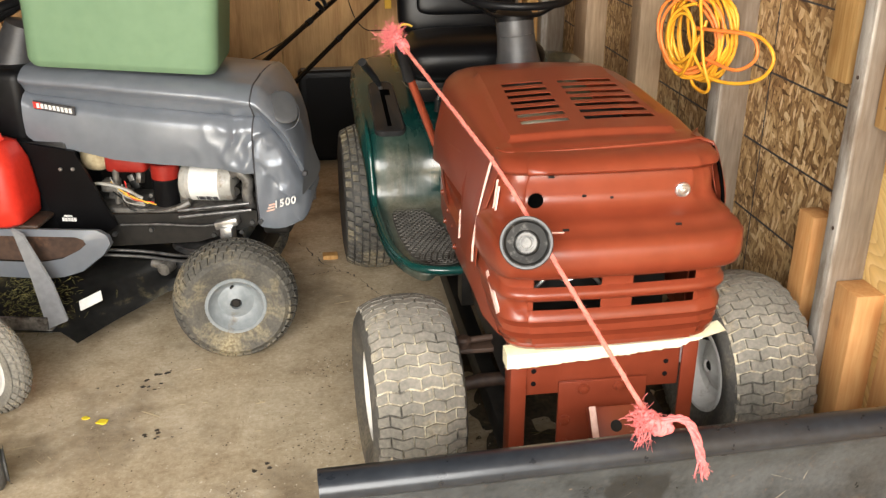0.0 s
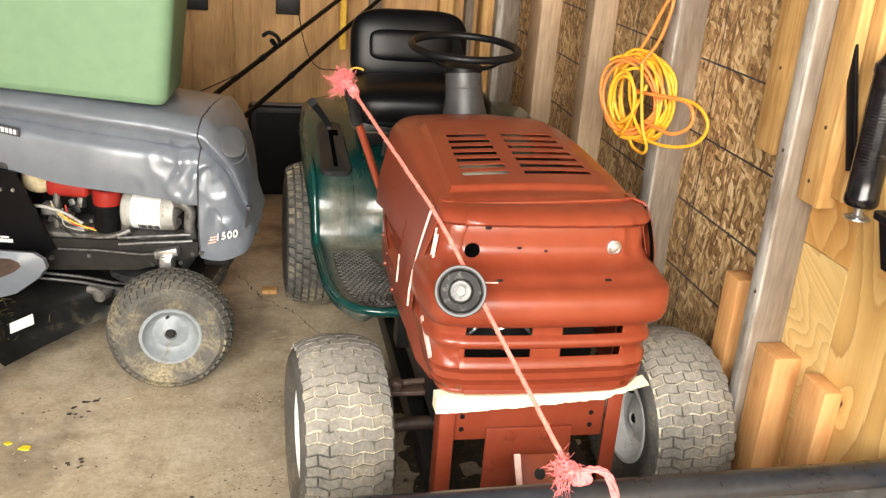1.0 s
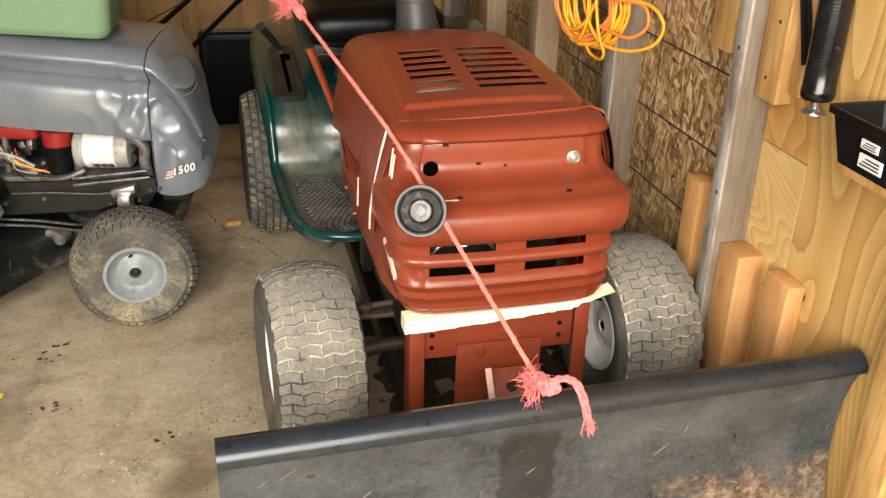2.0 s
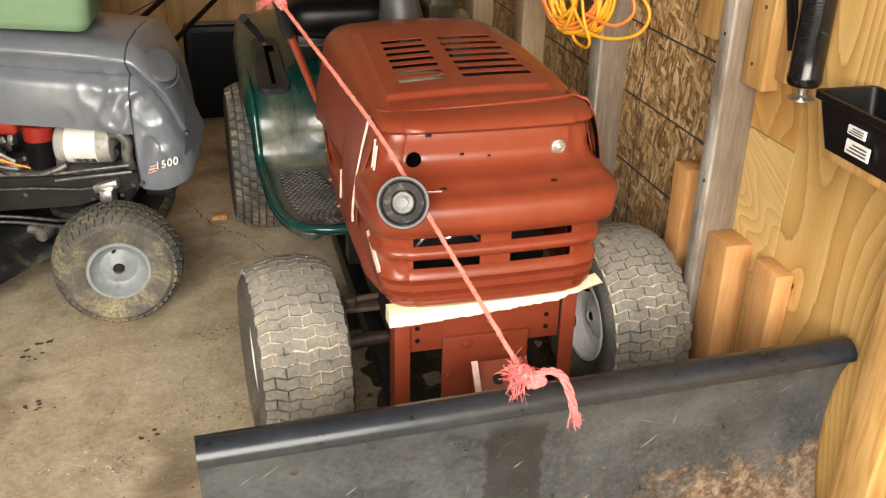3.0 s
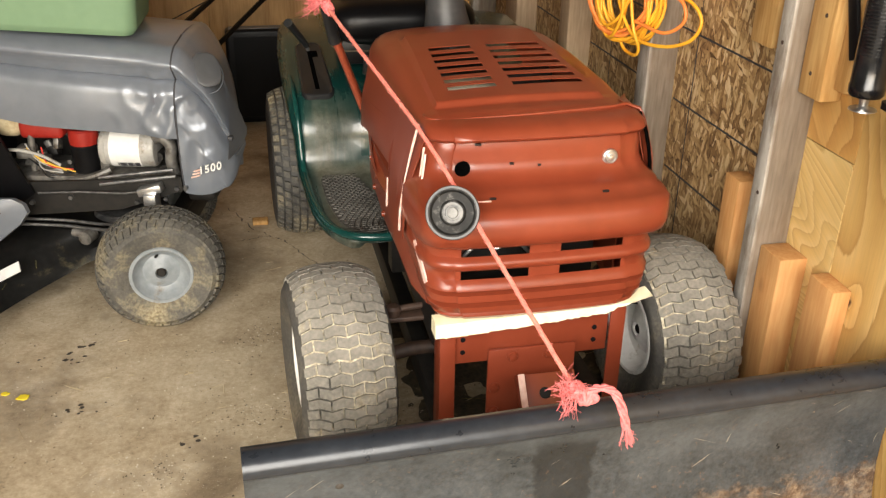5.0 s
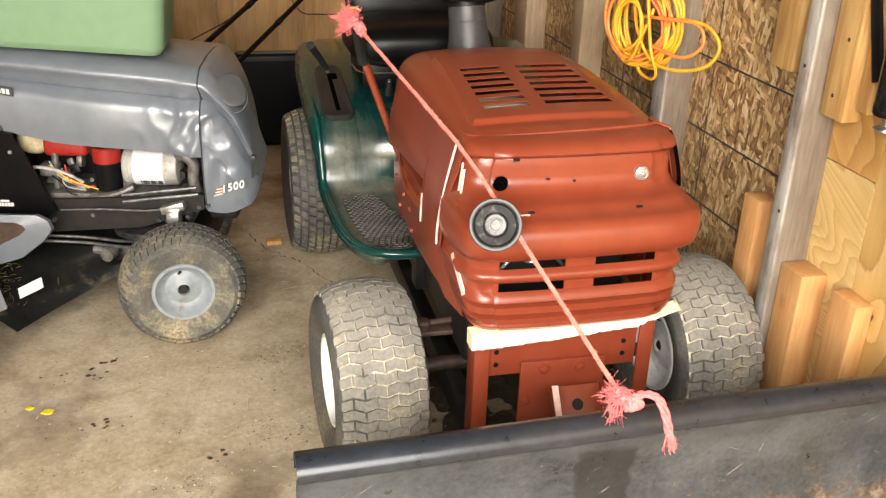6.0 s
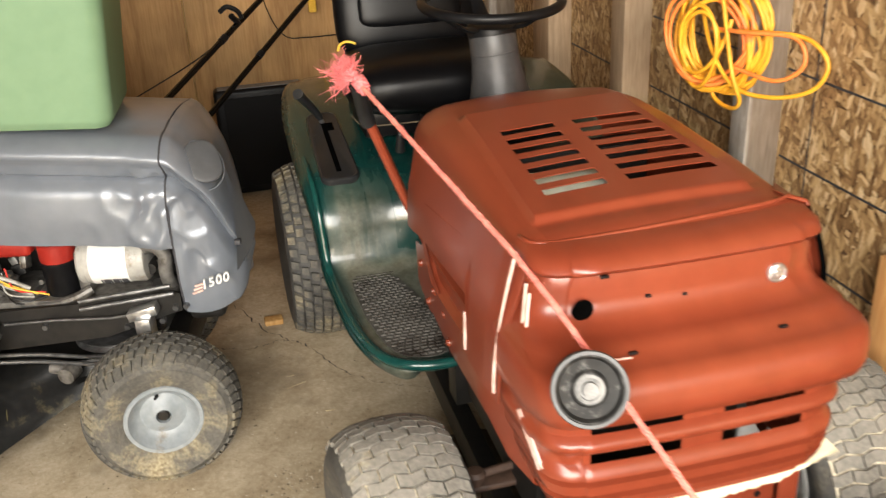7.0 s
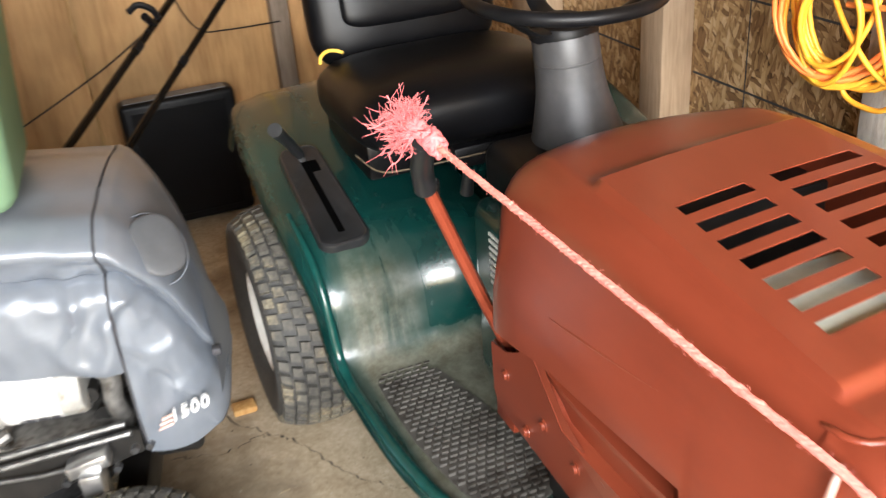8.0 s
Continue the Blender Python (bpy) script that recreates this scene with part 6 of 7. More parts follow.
add_tube(bm, [ring @ Vector((0.050 * math.cos(a), 0.062 * math.sin(a), -0.002)) for a in (2 * math.pi * k / 36 for k in range(37))], 0.0016, 8, cap=False)
gp("lamp_trim", bm, M_SILVER, "", nose, smooth=60)
bm = bm_new()
half = g_section(0.0005, 0.7755, 0.350, 0.0, 0.43, dents=1.15, skirt=True)
add_tube(bm, [(p[0], p[1] + 0.0002, p[2] + (0.0008 if i > 50 else 0)) for i, p in enumerate(half[:len(half) // 2])], 0.0024, 6)
gp("seam_gap", bm, M_INK, "", nose)
bm = bm_new()
add_box(bm, (0.132, 0.028, 0.50), (0.146, 0.045, 0.512), 0.002)
gp("clip_hole", bm, M_INK, "", nose)


def writing(text, size, m, material, parent, name="lettering", depth=0.0012, shear=0.0):
    cu = bpy.data.curves.new(name, "FONT")
    cu.body, cu.size, cu.extrude, cu.align_x, cu.align_y, cu.shear, cu.offset = text, size, depth, "CENTER", "CENTER", shear, 0.0003
    tmp = bpy.data.objects.new(name, cu)
    scene.collection.objects.link(tmp)
    dg = bpy.context.evaluated_depsgraph_get()
    me = bpy.data.meshes.new_from_object(tmp.evaluated_get(dg))
    bpy.data.objects.remove(tmp)
    me.transform(m)
    me.materials.clear()
    me.materials.append(material)
    ob = new(name, me)
    ob.parent = parent
    return ob


for k, ch in enumerate("1500"):
    writing(ch, 0.031, pose(0.080, -0.0045, 0.428, 90, -14, 8) @ pose(-0.026 + 0.0175 * k, 0, 0), M_LABEL, nose, "number_decal", 0.004, 0.3)
bm = bm_new()
for k in range(3):
    add_box(bm, (-0.055 + 0.006 * k, -0.004, -0.010 + 0.008 * k), (-0.030 + 0.003 * k, 0.001, -0.006 + 0.008 * k), 0.0005, 1, pose(0.080, -0.0045, 0.424, 0, -14, 8))
gp("number_flash", bm, M_PALE, "faded pinkish-white flash", nose)
bm = bm_new()
add_box(bm, (-0.622, -0.0065, 0.688), (-0.505, -0.001, 0.713), 0.001, 1)
sh = Matrix.Identity(4)
sh[2][0] = -0.16
bmesh.ops.transform(bm, matrix=Matrix.Translation((-0.56, 0, 0.7)) @ sh @ Matrix.Translation((0.56, 0, -0.7)), verts=bm.verts)
badge = gp("badge", bm, M_INK, "black badge with red end and white bars")
bm = bm_new()
add_box(bm, (-0.622, -0.008, 0.691), (-0.600, -0.006, 0.710))
bmesh.ops.transform(bm, matrix=Matrix.Translation((-0.56, 0, 0.7)) @ sh @ Matrix.Translation((0.56, 0, -0.7)), verts=bm.verts)
gp("badge_end", bm, M_LABEL_RED, "", badge)
bm = bm_new()
for k in range(9):
    add_box(bm, (-0.612 + 0.0115 * k, -0.009, 0.694), (-0.604 + 0.0115 * k, -0.0075, 0.7075))
bmesh.ops.transform(bm, matrix=Matrix.Translation((-0.56, 0, 0.7)) @ sh @ Matrix.Translation((0.56, 0, -0.7)), verts=bm.verts)
gp("badge_bars", bm, M_LABEL, "", badge)

# chassis and running gear
bm = bm_new()
vs = [(-0.95, 0.275), (-0.47, 0.270), (-0.19, 0.292), (-0.03, 0.346), (-0.006, 0.352), (-0.006, 0.396), (-0.03, 0.402), (-0.20, 0.385), (-0.45, 0.372), (-0.95, 0.372)]
add_loft(bm, [[(x, y, z) for x, z in vs] for y in (0.006, 0.016)])
gp("frame_rail", bm, M_DARKMETAL, "black pressed-steel frame rail")
bm = bm_new()
add_loft(bm, [[(x, y, z) for x, z in vs] for y in (0.40, 0.41)])
gp("frame_rail", bm, M_DARKMETAL)
for a, b, w, z0, z1 in ((-0.235, -0.015, 0.01, 0.378, 0.392), (-0.235, -0.02, 0.01, 0.398, 0.405)):
    bm = bm_new()
    add_tube(bm, [(a, -0.012, z0), (b, -0.012, z0 + 0.028)], 0.0055, 8)
    gp("rod", bm, M_ROD, "bright steel rod")
bm = bm_new()
add_tube(bm, [(-0.42, -0.004, 0.345), (-0.30, -0.008, 0.352), (-0.17, -0.010, 0.350), (-0.10, -0.018, 0.362)], 0.0035, 8)
gp("rod", bm, M_ROD)
bm = bm_new()
add_box(bm, (-0.125, -0.035, 0.355), (-0.055, 0.002, 0.378), 0.003, 2, Matrix.Translation((-0.09, 0, 0.366)) @ pose(0, 0, 0, 0, -14, 0) @ Matrix.Translation((0.09, 0, -0.366)))
add_box(bm, (-0.105, -0.05, 0.285), (-0.07, 0.0, 0.36), 0.003)
gp("steering_arm", bm, M_STEEL, "bright steering bracket")
for x, z in ((-0.445, 0.312), (-0.14, 0.318), (-0.115, 0.316), (-0.085, 0.325), (-0.055, 0.33), (-0.02, 0.362), (0.005, 0.365), (-0.33, 0.33)):
    bm = bm_new()
    add_cyl(bm, (x, 0.007, z), (x, -0.004, z), 0.008, 0.007, 6)
    gp("bolt", bm, M_ROD)
bm = bm_new()
add_box(bm, (0.0, 0.03, 0.31), (0.085, 0.36, 0.37), 0.015, 3)
gp("front_crossmember", bm, M_DARKMETAL)
bm = bm_new()
add_box(bm, (-0.09, -0.09, 0.16), (-0.03, 0.36, 0.24), 0.012)
gp("front_axle", bm, M_DARKMETAL)
# belt rods and idler under the rail
for z, y in ((0.258, 0.0), (0.246, -0.012)):
    bm = bm_new()
    add_tube(bm, curve_pts([(-0.50, y, z + 0.004), (-0.36, y, z), (-0.24, y - 0.02, z - 0.002), (-0.14, y - 0.05, z + 0.016)]), 0.005, 8)
    gp("belt_rod", bm, M_ROD)
bm = bm_new()
add_cyl(bm, (-0.335, -0.01, 0.225), (-0.275, -0.02, 0.222), 0.013, None, 12)
add_lathe(bm, [(-0.02, 0.0), (-0.02, 0.020), (0.02, 0.020), (0.02, 0.0)], pose(-0.285, -0.03, 0.222, 0, 0, 78), 20)
gp("idler", bm, M_CAST)
bm = bm_new()
add_lathe(bm, [(-0.010, 0.0), (-0.010, 0.11), (0.0, 0.10), (0.010, 0.11), (0.010, 0.0)], pose(-0.20, 0.12, 0.255, 0, 90, 0), 36)
gp("engine_pulley", bm, M_ROD)

# engine: seen in the open side
bm = bm_new()
add_box(bm, (-0.62, 0.20, 0.37), (0.0, 0.40, 0.70), 0.02)
gp("engine_block", bm, M_DARKMETAL)
bm = bm_new()
add_box(bm, (-0.56, 0.03, 0.368), (-0.02, 0.24, 0.385), 0.004)
gp("engine_base", bm, M_CAST)
bm = bm_new()
add_lathe(bm, [(-0.08, 0.0), (-0.08, 0.050), (-0.074, 0.056), (-0.062, 0.057), (-0.060, 0.0555), (-0.03, 0.0555), (-0.028, 0.057), (0.07, 0.057), (0.078, 0.053), (0.08, 0.045), (0.08, 0.0)], pose(-0.170, 0.10, 0.452), 36)
canister = gp("muffler_canister", bm, M_FILTER_W, "white canister with a dark printed label")
bm = bm_new()
add_lathe(bm, [(-0.048, 0.0568), (-0.048, 0.0576), (0.040, 0.0576), (0.040, 0.0568)], pose(-0.170, 0.10, 0.452), 36)
label = gp("canister_label", bm, M_LABEL, "pale wrap-round paper label", canister)
for k in range(9):
    bm = bm_new()
    w_ = 0.0014 + 0.0012 * (k * 7 % 3)
    a = radians(222)
    add_box(bm, (-0.0005 * (k % 2) - w_, -0.009, -0.001), (w_, 0.009, 0.0008), 0, 1, Matrix.Translation((-0.196 + 0.0072 * k, 0.10 + 0.0576 * math.cos(a), 0.452 + 0.0576 * math.sin(a))) @ pose(0, 0, 0, 132, 0, 0))
    gp("label_bar", bm, M_INK, "", label)
bm = bm_new()
add_lathe(bm, [(0.0, 0.0), (0.0, 0.036), (0.004, 0.040), (0.095, 0.041), (0.098, 0.043), (0.102, 0.043), (0.104, 0.041)], pose(-0.298, 0.085, 0.365, 0, -90, 0), 32)
oil = gp("oil_filter", bm, M_BLACK, "black oil filter under a red cap")
bm = bm_new()
add_lathe(bm, [(0.104, 0.041), (0.11, 0.042), (0.145, 0.042), (0.15, 0.038), (0.15, 0.0)], pose(-0.298, 0.085, 0.365, 0, -90, 0), 32)
gp("cap", bm, M_CAP, "red cap", oil)
bm = bm_new()
add_box(bm, (-0.47, 0.05, 0.488), (-0.345, 0.17, 0.545), 0.015, 3)
gp("air_box", bm, M_CAP, "red engine cowl")
bm = bm_new()
add_tube(bm, curve_pts([(-0.095, 0.08, 0.485), (-0.07, 0.07, 0.495), (-0.045, 0.07, 0.47), (-0.048, 0.07, 0.42), (-0.04, 0.075, 0.375)]), 0.017, 14)
gp("exhaust_elbow", bm, M_CAST, "pale bent exhaust pipe")
bm = bm_new()
add_tube(bm, curve_pts([(-0.52, 0.045, 0.455), (-0.47, 0.03, 0.462), (-0.41, 0.03, 0.448), (-0.36, 0.04, 0.415)]), 0.005, 10)
gp("fuel_hose", bm, M_FILTER_W, "pale fuel hose")
bm = bm_new()
add_box(bm, (-0.49, 0.05, 0.425), (-0.44, 0.10, 0.462), 0.008, 2)
add_lathe(bm, [(-0.02, 0.0), (-0.02, 0.022), (0.015, 0.024), (0.02, 0.016), (0.03, 0.014), (0.03, 0.0)], pose(-0.42, 0.07, 0.415, 0, -90, 0), 20)
add_box(bm, (-0.43, 0.05, 0.375), (-0.36, 0.12, 0.40), 0.006)
add_cyl(bm, (-0.445, 0.06, 0.39), (-0.44, 0.06, 0.50), 0.010, None, 10)
gp("carburettor", bm, M_CAST, "grimy cast carburettor")
bm = bm_new()
add_tube(bm, curve_pts([(-0.38, 0.05, 0.378), (-0.32, 0.035, 0.372), (-0.26, 0.035, 0.385), (-0.22, 0.05, 0.400)]), 0.012, 10)
gp("intake_tube", bm, M_CAST)
bm = bm_new()
add_box(bm, (-0.255, 0.06, 0.37), (-0.225, 0.12, 0.49), 0.008)
gp("bracket", bm, M_CAST)
rnd = random.Random(22)
for k in range(22):
    c = Vector((rnd.uniform(-0.50, -0.05), rnd.uniform(0.09, 0.16), rnd.uniform(0.385, 0.50)))
    s_ = Vector((rnd.uniform(0.006, 0.02), rnd.uniform(0.008, 0.02), rnd.uniform(0.006, 0.022)))
    bm = bm_new()
    if k % 3:
        add_box(bm, c - s_, c + s_, 0.003, 2, Matrix.Translation(c) @ pose(0, 0, 0, rnd.uniform(-20, 20), rnd.uniform(-30, 30), 0) @ Matrix.Translation(-c))
    else:
        add_cyl(bm, c - Vector((0, 0.03, 0.0)), c + Vector((rnd.uniform(-0.02, 0.02), 0.02, rnd.uniform(-0.02, 0.02))), s_.x, None, 12)
    gp("engine_fitting", bm, (M_DARKMETAL, M_CAST, M_DARKMETAL, M_ROD)[k % 4])
rnd = random.Random(21)
for k in range(7):
    a = Vector((-0.46 + rnd.uniform(0, 0.05), 0.045, 0.45 + rnd.uniform(-0.02, 0.03)))
    b = Vector((-0.40 + rnd.uniform(0, 0.08), 0.05, 0.39 + rnd.uniform(-0.01, 0.02)))
    mid = (a + b) / 2 + Vector((rnd.uniform(-0.02, 0.02), -0.02, rnd.uniform(-0.03, 0.02)))
    bm = bm_new()
    add_tube(bm, curve_pts([a, mid, b], 6), 0.0021, 6)
    gp("wire", bm, (M_SKIRT, M_FILTER_W, M_BLACK, M_LABEL_RED)[k % 4])
bm = bm_new()
add_pillow(bm, Matrix.Translation((-0.505, 0.10, 0.535)), (0.09, 0.10, 0.10), 3, 2.6, 24, 14)
gp("fuel_tank", bm, M_STRAW, "yellowed plastic fuel tank", smooth=60)

# black side panel under the dash
bm = bm_new()
vs = [(-0.70, 0.60), (-0.525, 0.575), (-0.428, 0.345), (-0.47, 0.315), (-0.60, 0.325)]
add_loft(bm, [[(x, y, z) for x, z in vs] for y in (-0.012, 0.0)])
panel = gp("side_panel", bm, M_VINYL, "black side panel with two screws")
bm = bm_new()
add_box(bm, (-0.70, 0.0, 0.32), (-0.55, 0.43, 0.60), 0.01)
gp("firewall", bm, M_BLACK)
for x, z in ((-0.572, 0.520), (-0.535, 0.521)):
    bm = bm_new()
    add_cyl(bm, (x, -0.0115, z), (x, -0.016, z), 0.006, 0.005, 10)
    gp("screw", bm, M_STEEL, "", panel)
bm = bm_new()
for k in range(5):
    add_box(bm, (-0.592 + 0.009 * k, -0.0145, 0.357), (-0.585 + 0.009 * k, -0.012, 0.368))
add_box(bm, (-0.585, -0.0145, 0.371), (-0.56, -0.012, 0.376))
gp("small_decal", bm, M_LABEL, "white printed decal", panel)

# footrest, fender and deck
bm = bm_new()
ft = [(-0.90, 0.372), (-0.44, 0.376), (-0.412, 0.36), (-0.405, 0.335), (-0.43, 0.300), (-0.50, 0.245), (-0.56, 0.225), (-0.62, 0.218), (-0.90, 0.225)]
add_loft(bm, [[(x, -0.105, z - 0.004) for x, z in ft], [(x, -0.125, z) for x, z in ft], [((x + 0.62) * 0.80 - 0.645, -0.135, (z - 0.30) * 0.52 + 0.318) for x, z in ft]], cap=False)
foot = gp("footrest", bm, M_SILVER, "silver plastic footrest moulding", smooth=50)
bm = bm_new()
add_loft(bm, [[((x + 0.62) * 0.82 - 0.645, y, (z - 0.30) * 0.54 + 0.318) for x, z in ft] for y in (-0.122, -0.112)])
gp("foot_pad", bm, M_RUSTY, "dirty brown inset pad", foot)
bm = bm_new()
add_box(bm, (-0.95, -0.12, 0.372), (-0.615, 0.0, 0.384), 0.004)
gp("foot_board", bm, M_RUSTY)
bm = bm_new()
prof = [(-0.30, 0.02), (-0.22, 0.055), (-0.10, 0.165), (-0.02, 0.205), (0.40, 0.205), (0.42, 0.05)]
rings = []
for X in (-1.1, -0.66, -0.54, -0.515, -0.50, -0.46, -0.42, -0.30, -0.22, -0.18):
    k = lerp_at([(-0.60, 0.86), (-0.50, 0.80), (-0.42, 0.55), (-0.30, 0.22), (-0.22, 0.06), (-0.18, 0.0)], X)
    up = lerp_at([(-0.54, 0.085), (-0.515, 0.060), (-0.50, 0.0)], X)
    rings.append([(X, 0.05 + (y - 0.05) * k if y < 0.05 else y, max(z * (0.93 + 0.07 * k) + 0.02 + (0.12 * (1 - k) if z < 0.1 else 0.0), (up + 0.02) if y < 0.0 else 0.0)) for y, z in prof])
add_loft(bm, rings, cap=True, closed=True)
deck = gp("mower_deck", bm, M_DECK, "glossy black mower deck", smooth=40)
bm = bm_new()
add_box(bm, (-0.040, -0.002, -0.016), (0.040, 0.002, 0.016), 0.001, 1, pose(-0.470, -0.168, 0.172, -42, -28, 0))
gp("deck_label", bm, M_LABEL, "torn white sticker", deck)
rnd = random.Random(4)
bm = bm_new()
for q in range(520):
    c = Vector((rnd.gauss(-0.66, 0.07), rnd.gauss(-0.14, 0.035), 0.0))
    c.z = lerp_at([(-0.27, 0.06), (-0.22, 0.085), (-0.10, 0.195), (-0.02, 0.235)], c.y) + rnd.uniform(0.0, 0.012)
    d = Vector((rnd.gauss(0, 1), rnd.gauss(0, 1), rnd.gauss(0, 0.35))).normalized() * rnd.uniform(0.004, 0.013)
    add_tube(bm, [c - d, c + Vector((0, 0, 0.002)), c + d], 0.0006, 3)
tagged(gp("grass_clippings", bm, M_GRASS, "matted olive grass clippings on the deck", deck), kind="stuff")
bm = bm_new()
fl = [(-0.665, -0.165, 0.395), (-0.632, -0.170, 0.380), (-0.552, -0.205, 0.246), (-0.518, -0.222, 0.140), (-0.580, -0.225, 0.112), (-0.612, -0.205, 0.262)]
add_loft(bm, [fl, [(x, y - 0.006, z - 0.004) for x, y, z in fl]])
gp("chute_flap", bm, M_SILVER_PLASTIC, "grey discharge flap", deck)

bm = bm_new()
add_box(bm, (-0.80, -0.235, 0.098), (-0.565, -0.205, 0.108), 0.002)
add_box(bm, (-0.80, -0.238, 0.108), (-0.575, -0.228, 0.146), 0.002)
gp("chute_plate", bm, M_CAST, "dirty pale metal chute edge", deck)

# wheels, dash, seat body behind
make_wheel(grey, "front_wheel", tuple(G @ Vector((-0.052, -0.125, 0.175))), 93, 0.179, 0.155, 0.082, M_RUBBER_G, M_RIM, "rib", camber=0, squash=0.010)
make_wheel(grey, "front_wheel", tuple(G @ Vector((-0.20, 0.42, 0.183))), 78, 0.187, 0.155, 0.082, M_RUBBER_G, M_RIM, "rib", squash=0.010)
make_wheel(grey, "rear_wheel", tuple(G @ Vector((-1.25, -0.02, 0.25))), 78, 0.25, 0.21, 0.105, M_RUBBER_DARK, M_RIM, "block")
make_wheel(grey, "rear_wheel", tuple(G @ Vector((-1.25, 0.45, 0.25))), 78, 0.25, 0.21, 0.105, M_RUBBER_DARK, M_RIM, "block")
bm = bm_new()
add_box(bm, (-0.80, 0.02, 0.58), (-0.665, 0.41, 0.80), 0.03, 4)
gp("dash", bm, M_BLACK)
bm = bm_new()
add_lathe(bm, [(0, 0.08), (0.05, 0.065), (0.13, 0.05), (0.14, 0.0)], pose(-0.745, 0.17, 0.785, 0, -70, 0), 28)
gp("steering_column", bm, M_DASH)
bm = bm_new()
wm2 = pose(-0.80, 0.18, 0.93, 0, -22, 0)
add_tube(bm, [wm2 @ Vector((0.16 * math.cos(a), 0.16 * math.sin(a), 0)) for a in (2 * math.pi * k / 40 for k in range(41))], 0.014, 10, cap=False)
for a in (10, 130, 250):
    add_tube(bm, [wm2 @ Vector((0, 0, -0.02)), wm2 @ Vector((0.16 * math.cos(radians(a)), 0.16 * math.sin(radians(a)), 0))], 0.012, 8)
gp("steering_wheel", bm, M_BLACK)
bm = bm_new()
add_box(bm, (-1.6, -0.02, 0.42), (-0.98, 0.45, 0.60), 0.05, 4)
gp("rear_fender", bm, M_SILVER)

# ---- tote on the hood ----
tote = thing("storage_tote", "sage green plastic storage tote resting on the grey hood", "storage bin", G @ pose(-0.373, 0.147, 0.807, 0, 4.0, 8))


bm = bm_new()
add_loft(bm, [rounded_rect(0.47, 0.250, 0.03, 0.004), rounded_rect(0.500, 0.275, 0.035, 0.0), rounded_rect(0.520, 0.296, 0.04, 0.014), rounded_rect(0.524, 0.300, 0.04, 0.022), rounded_rect(0.530, 0.312, 0.04, 0.165), rounded_rect(0.532, 0.314, 0.04, 0.172), rounded_rect(0.540, 0.335, 0.04, 0.33),
              rounded_rect(0.566, 0.360, 0.04, 0.335), rounded_rect(0.566, 0.360, 0.04, 0.35), rounded_rect(0.530, 0.325, 0.04, 0.351), rounded_rect(0.52, 0.302, 0.04, 0.172), rounded_rect(0.508, 0.285, 0.035, 0.012)], cap=True)
part("tub", bm, M_TOTE, tote, local=True, smooth=50)
bm = bm_new()
add_loft(bm, [rounded_rect(0.572, 0.365, 0.04, 0.352), rounded_rect(0.578, 0.370, 0.04, 0.36), rounded_rect(0.568, 0.360, 0.04, 0.385), rounded_rect(0.50, 0.280, 0.04, 0.388)])
part("lid", bm, M_TOTE, tote, local=True)

# ---- red fuel can on the footboard ----
can = thing("fuel_can", "red plastic fuel can sitting on the grey tractor's footboard", "fuel can", G @ pose(-0.790, -0.075, 0.386))
bm = bm_new()
add_loft(bm, [rounded_rect(0.26, 0.15, 0.04, 0.0), rounded_rect(0.29, 0.18, 0.05, 0.012), rounded_rect(0.295, 0.185, 0.05, 0.06), rounded_rect(0.275, 0.17, 0.05, 0.17), rounded_rect(0.235, 0.145, 0.05, 0.225), rounded_rect(0.15, 0.09, 0.04, 0.245)])
part("body", bm, M_CAN, can, local=True, smooth=50)
bm = bm_new()
add_lathe(bm, [(0, 0.03), (0.03, 0.03), (0.032, 0.026), (0.045, 0.02), (0.12, 0.012), (0.12, 0.0)], pose(-0.06, 0, 0.24, 0, -90, 0), 20)
part("spout", bm, M_BLACK, can, local=True)
bm = bm_new()
add_tube(bm, curve_pts([(-0.02, 0, 0.24), (0.0, 0, 0.28), (0.06, 0, 0.285), (0.09, 0, 0.235)]), 0.012, 10)
part("handle", bm, M_CAN, can, local=True)

# ---- wheels of a small cart beside it ----
cart = thing("utility_cart", "small cart with a white-rimmed wheel and black caster", "cart", pose(-0.92, 2.1, 0))
make_wheel(cart, "cart_wheel", (-0.800, 2.22, 0.155), 62, 0.155, 0.07, 0.10, M_RUBBER, M_WHITE, "rib", rim_label="white plastic rim")
make_wheel(cart, "caster_wheel", (-0.685, 1.87, 0.062), 20, 0.062, 0.05, 0.026, M_RUBBER_DARK, M_BLACK, "none")
bm = bm_new()
add_tube(bm, [(-0.69, 1.87, 0.062), (-0.74, 1.90, 0.10), (-0.83, 2.20, 0.155), (-1.2, 2.35, 0.17)], 0.012, 8)
part("axle_bar", bm, M_DARKMETAL, cart)

# ---- against the back wall ----
case = thing("black_case", "flat black case standing against the back wall", "case", pose(0.23, 4.28, 0.002, -2, 0, 0))
bm = bm_new()
add_box(bm, (-0.185, -0.045, 0.0), (0.185, 0.045, 0.432), 0.018, 4)
part("shell", bm, M_BLACK, case, local=True)
bm = bm_new()
add_box(bm, (-0.168, -0.032, 0.4315), (0.160, 0.032, 0.4345), 0.001, 1)
part("top_panel", bm, M_SILVER_PLASTIC, case, "dusty grey top", local=True)
bm = bm_new()
add_box(bm, (-0.150, -0.0475, 0.03), (0.150, -0.0445, 0.40), 0.001, 1)
part("front_panel", bm, M_VINYL, case, local=True)

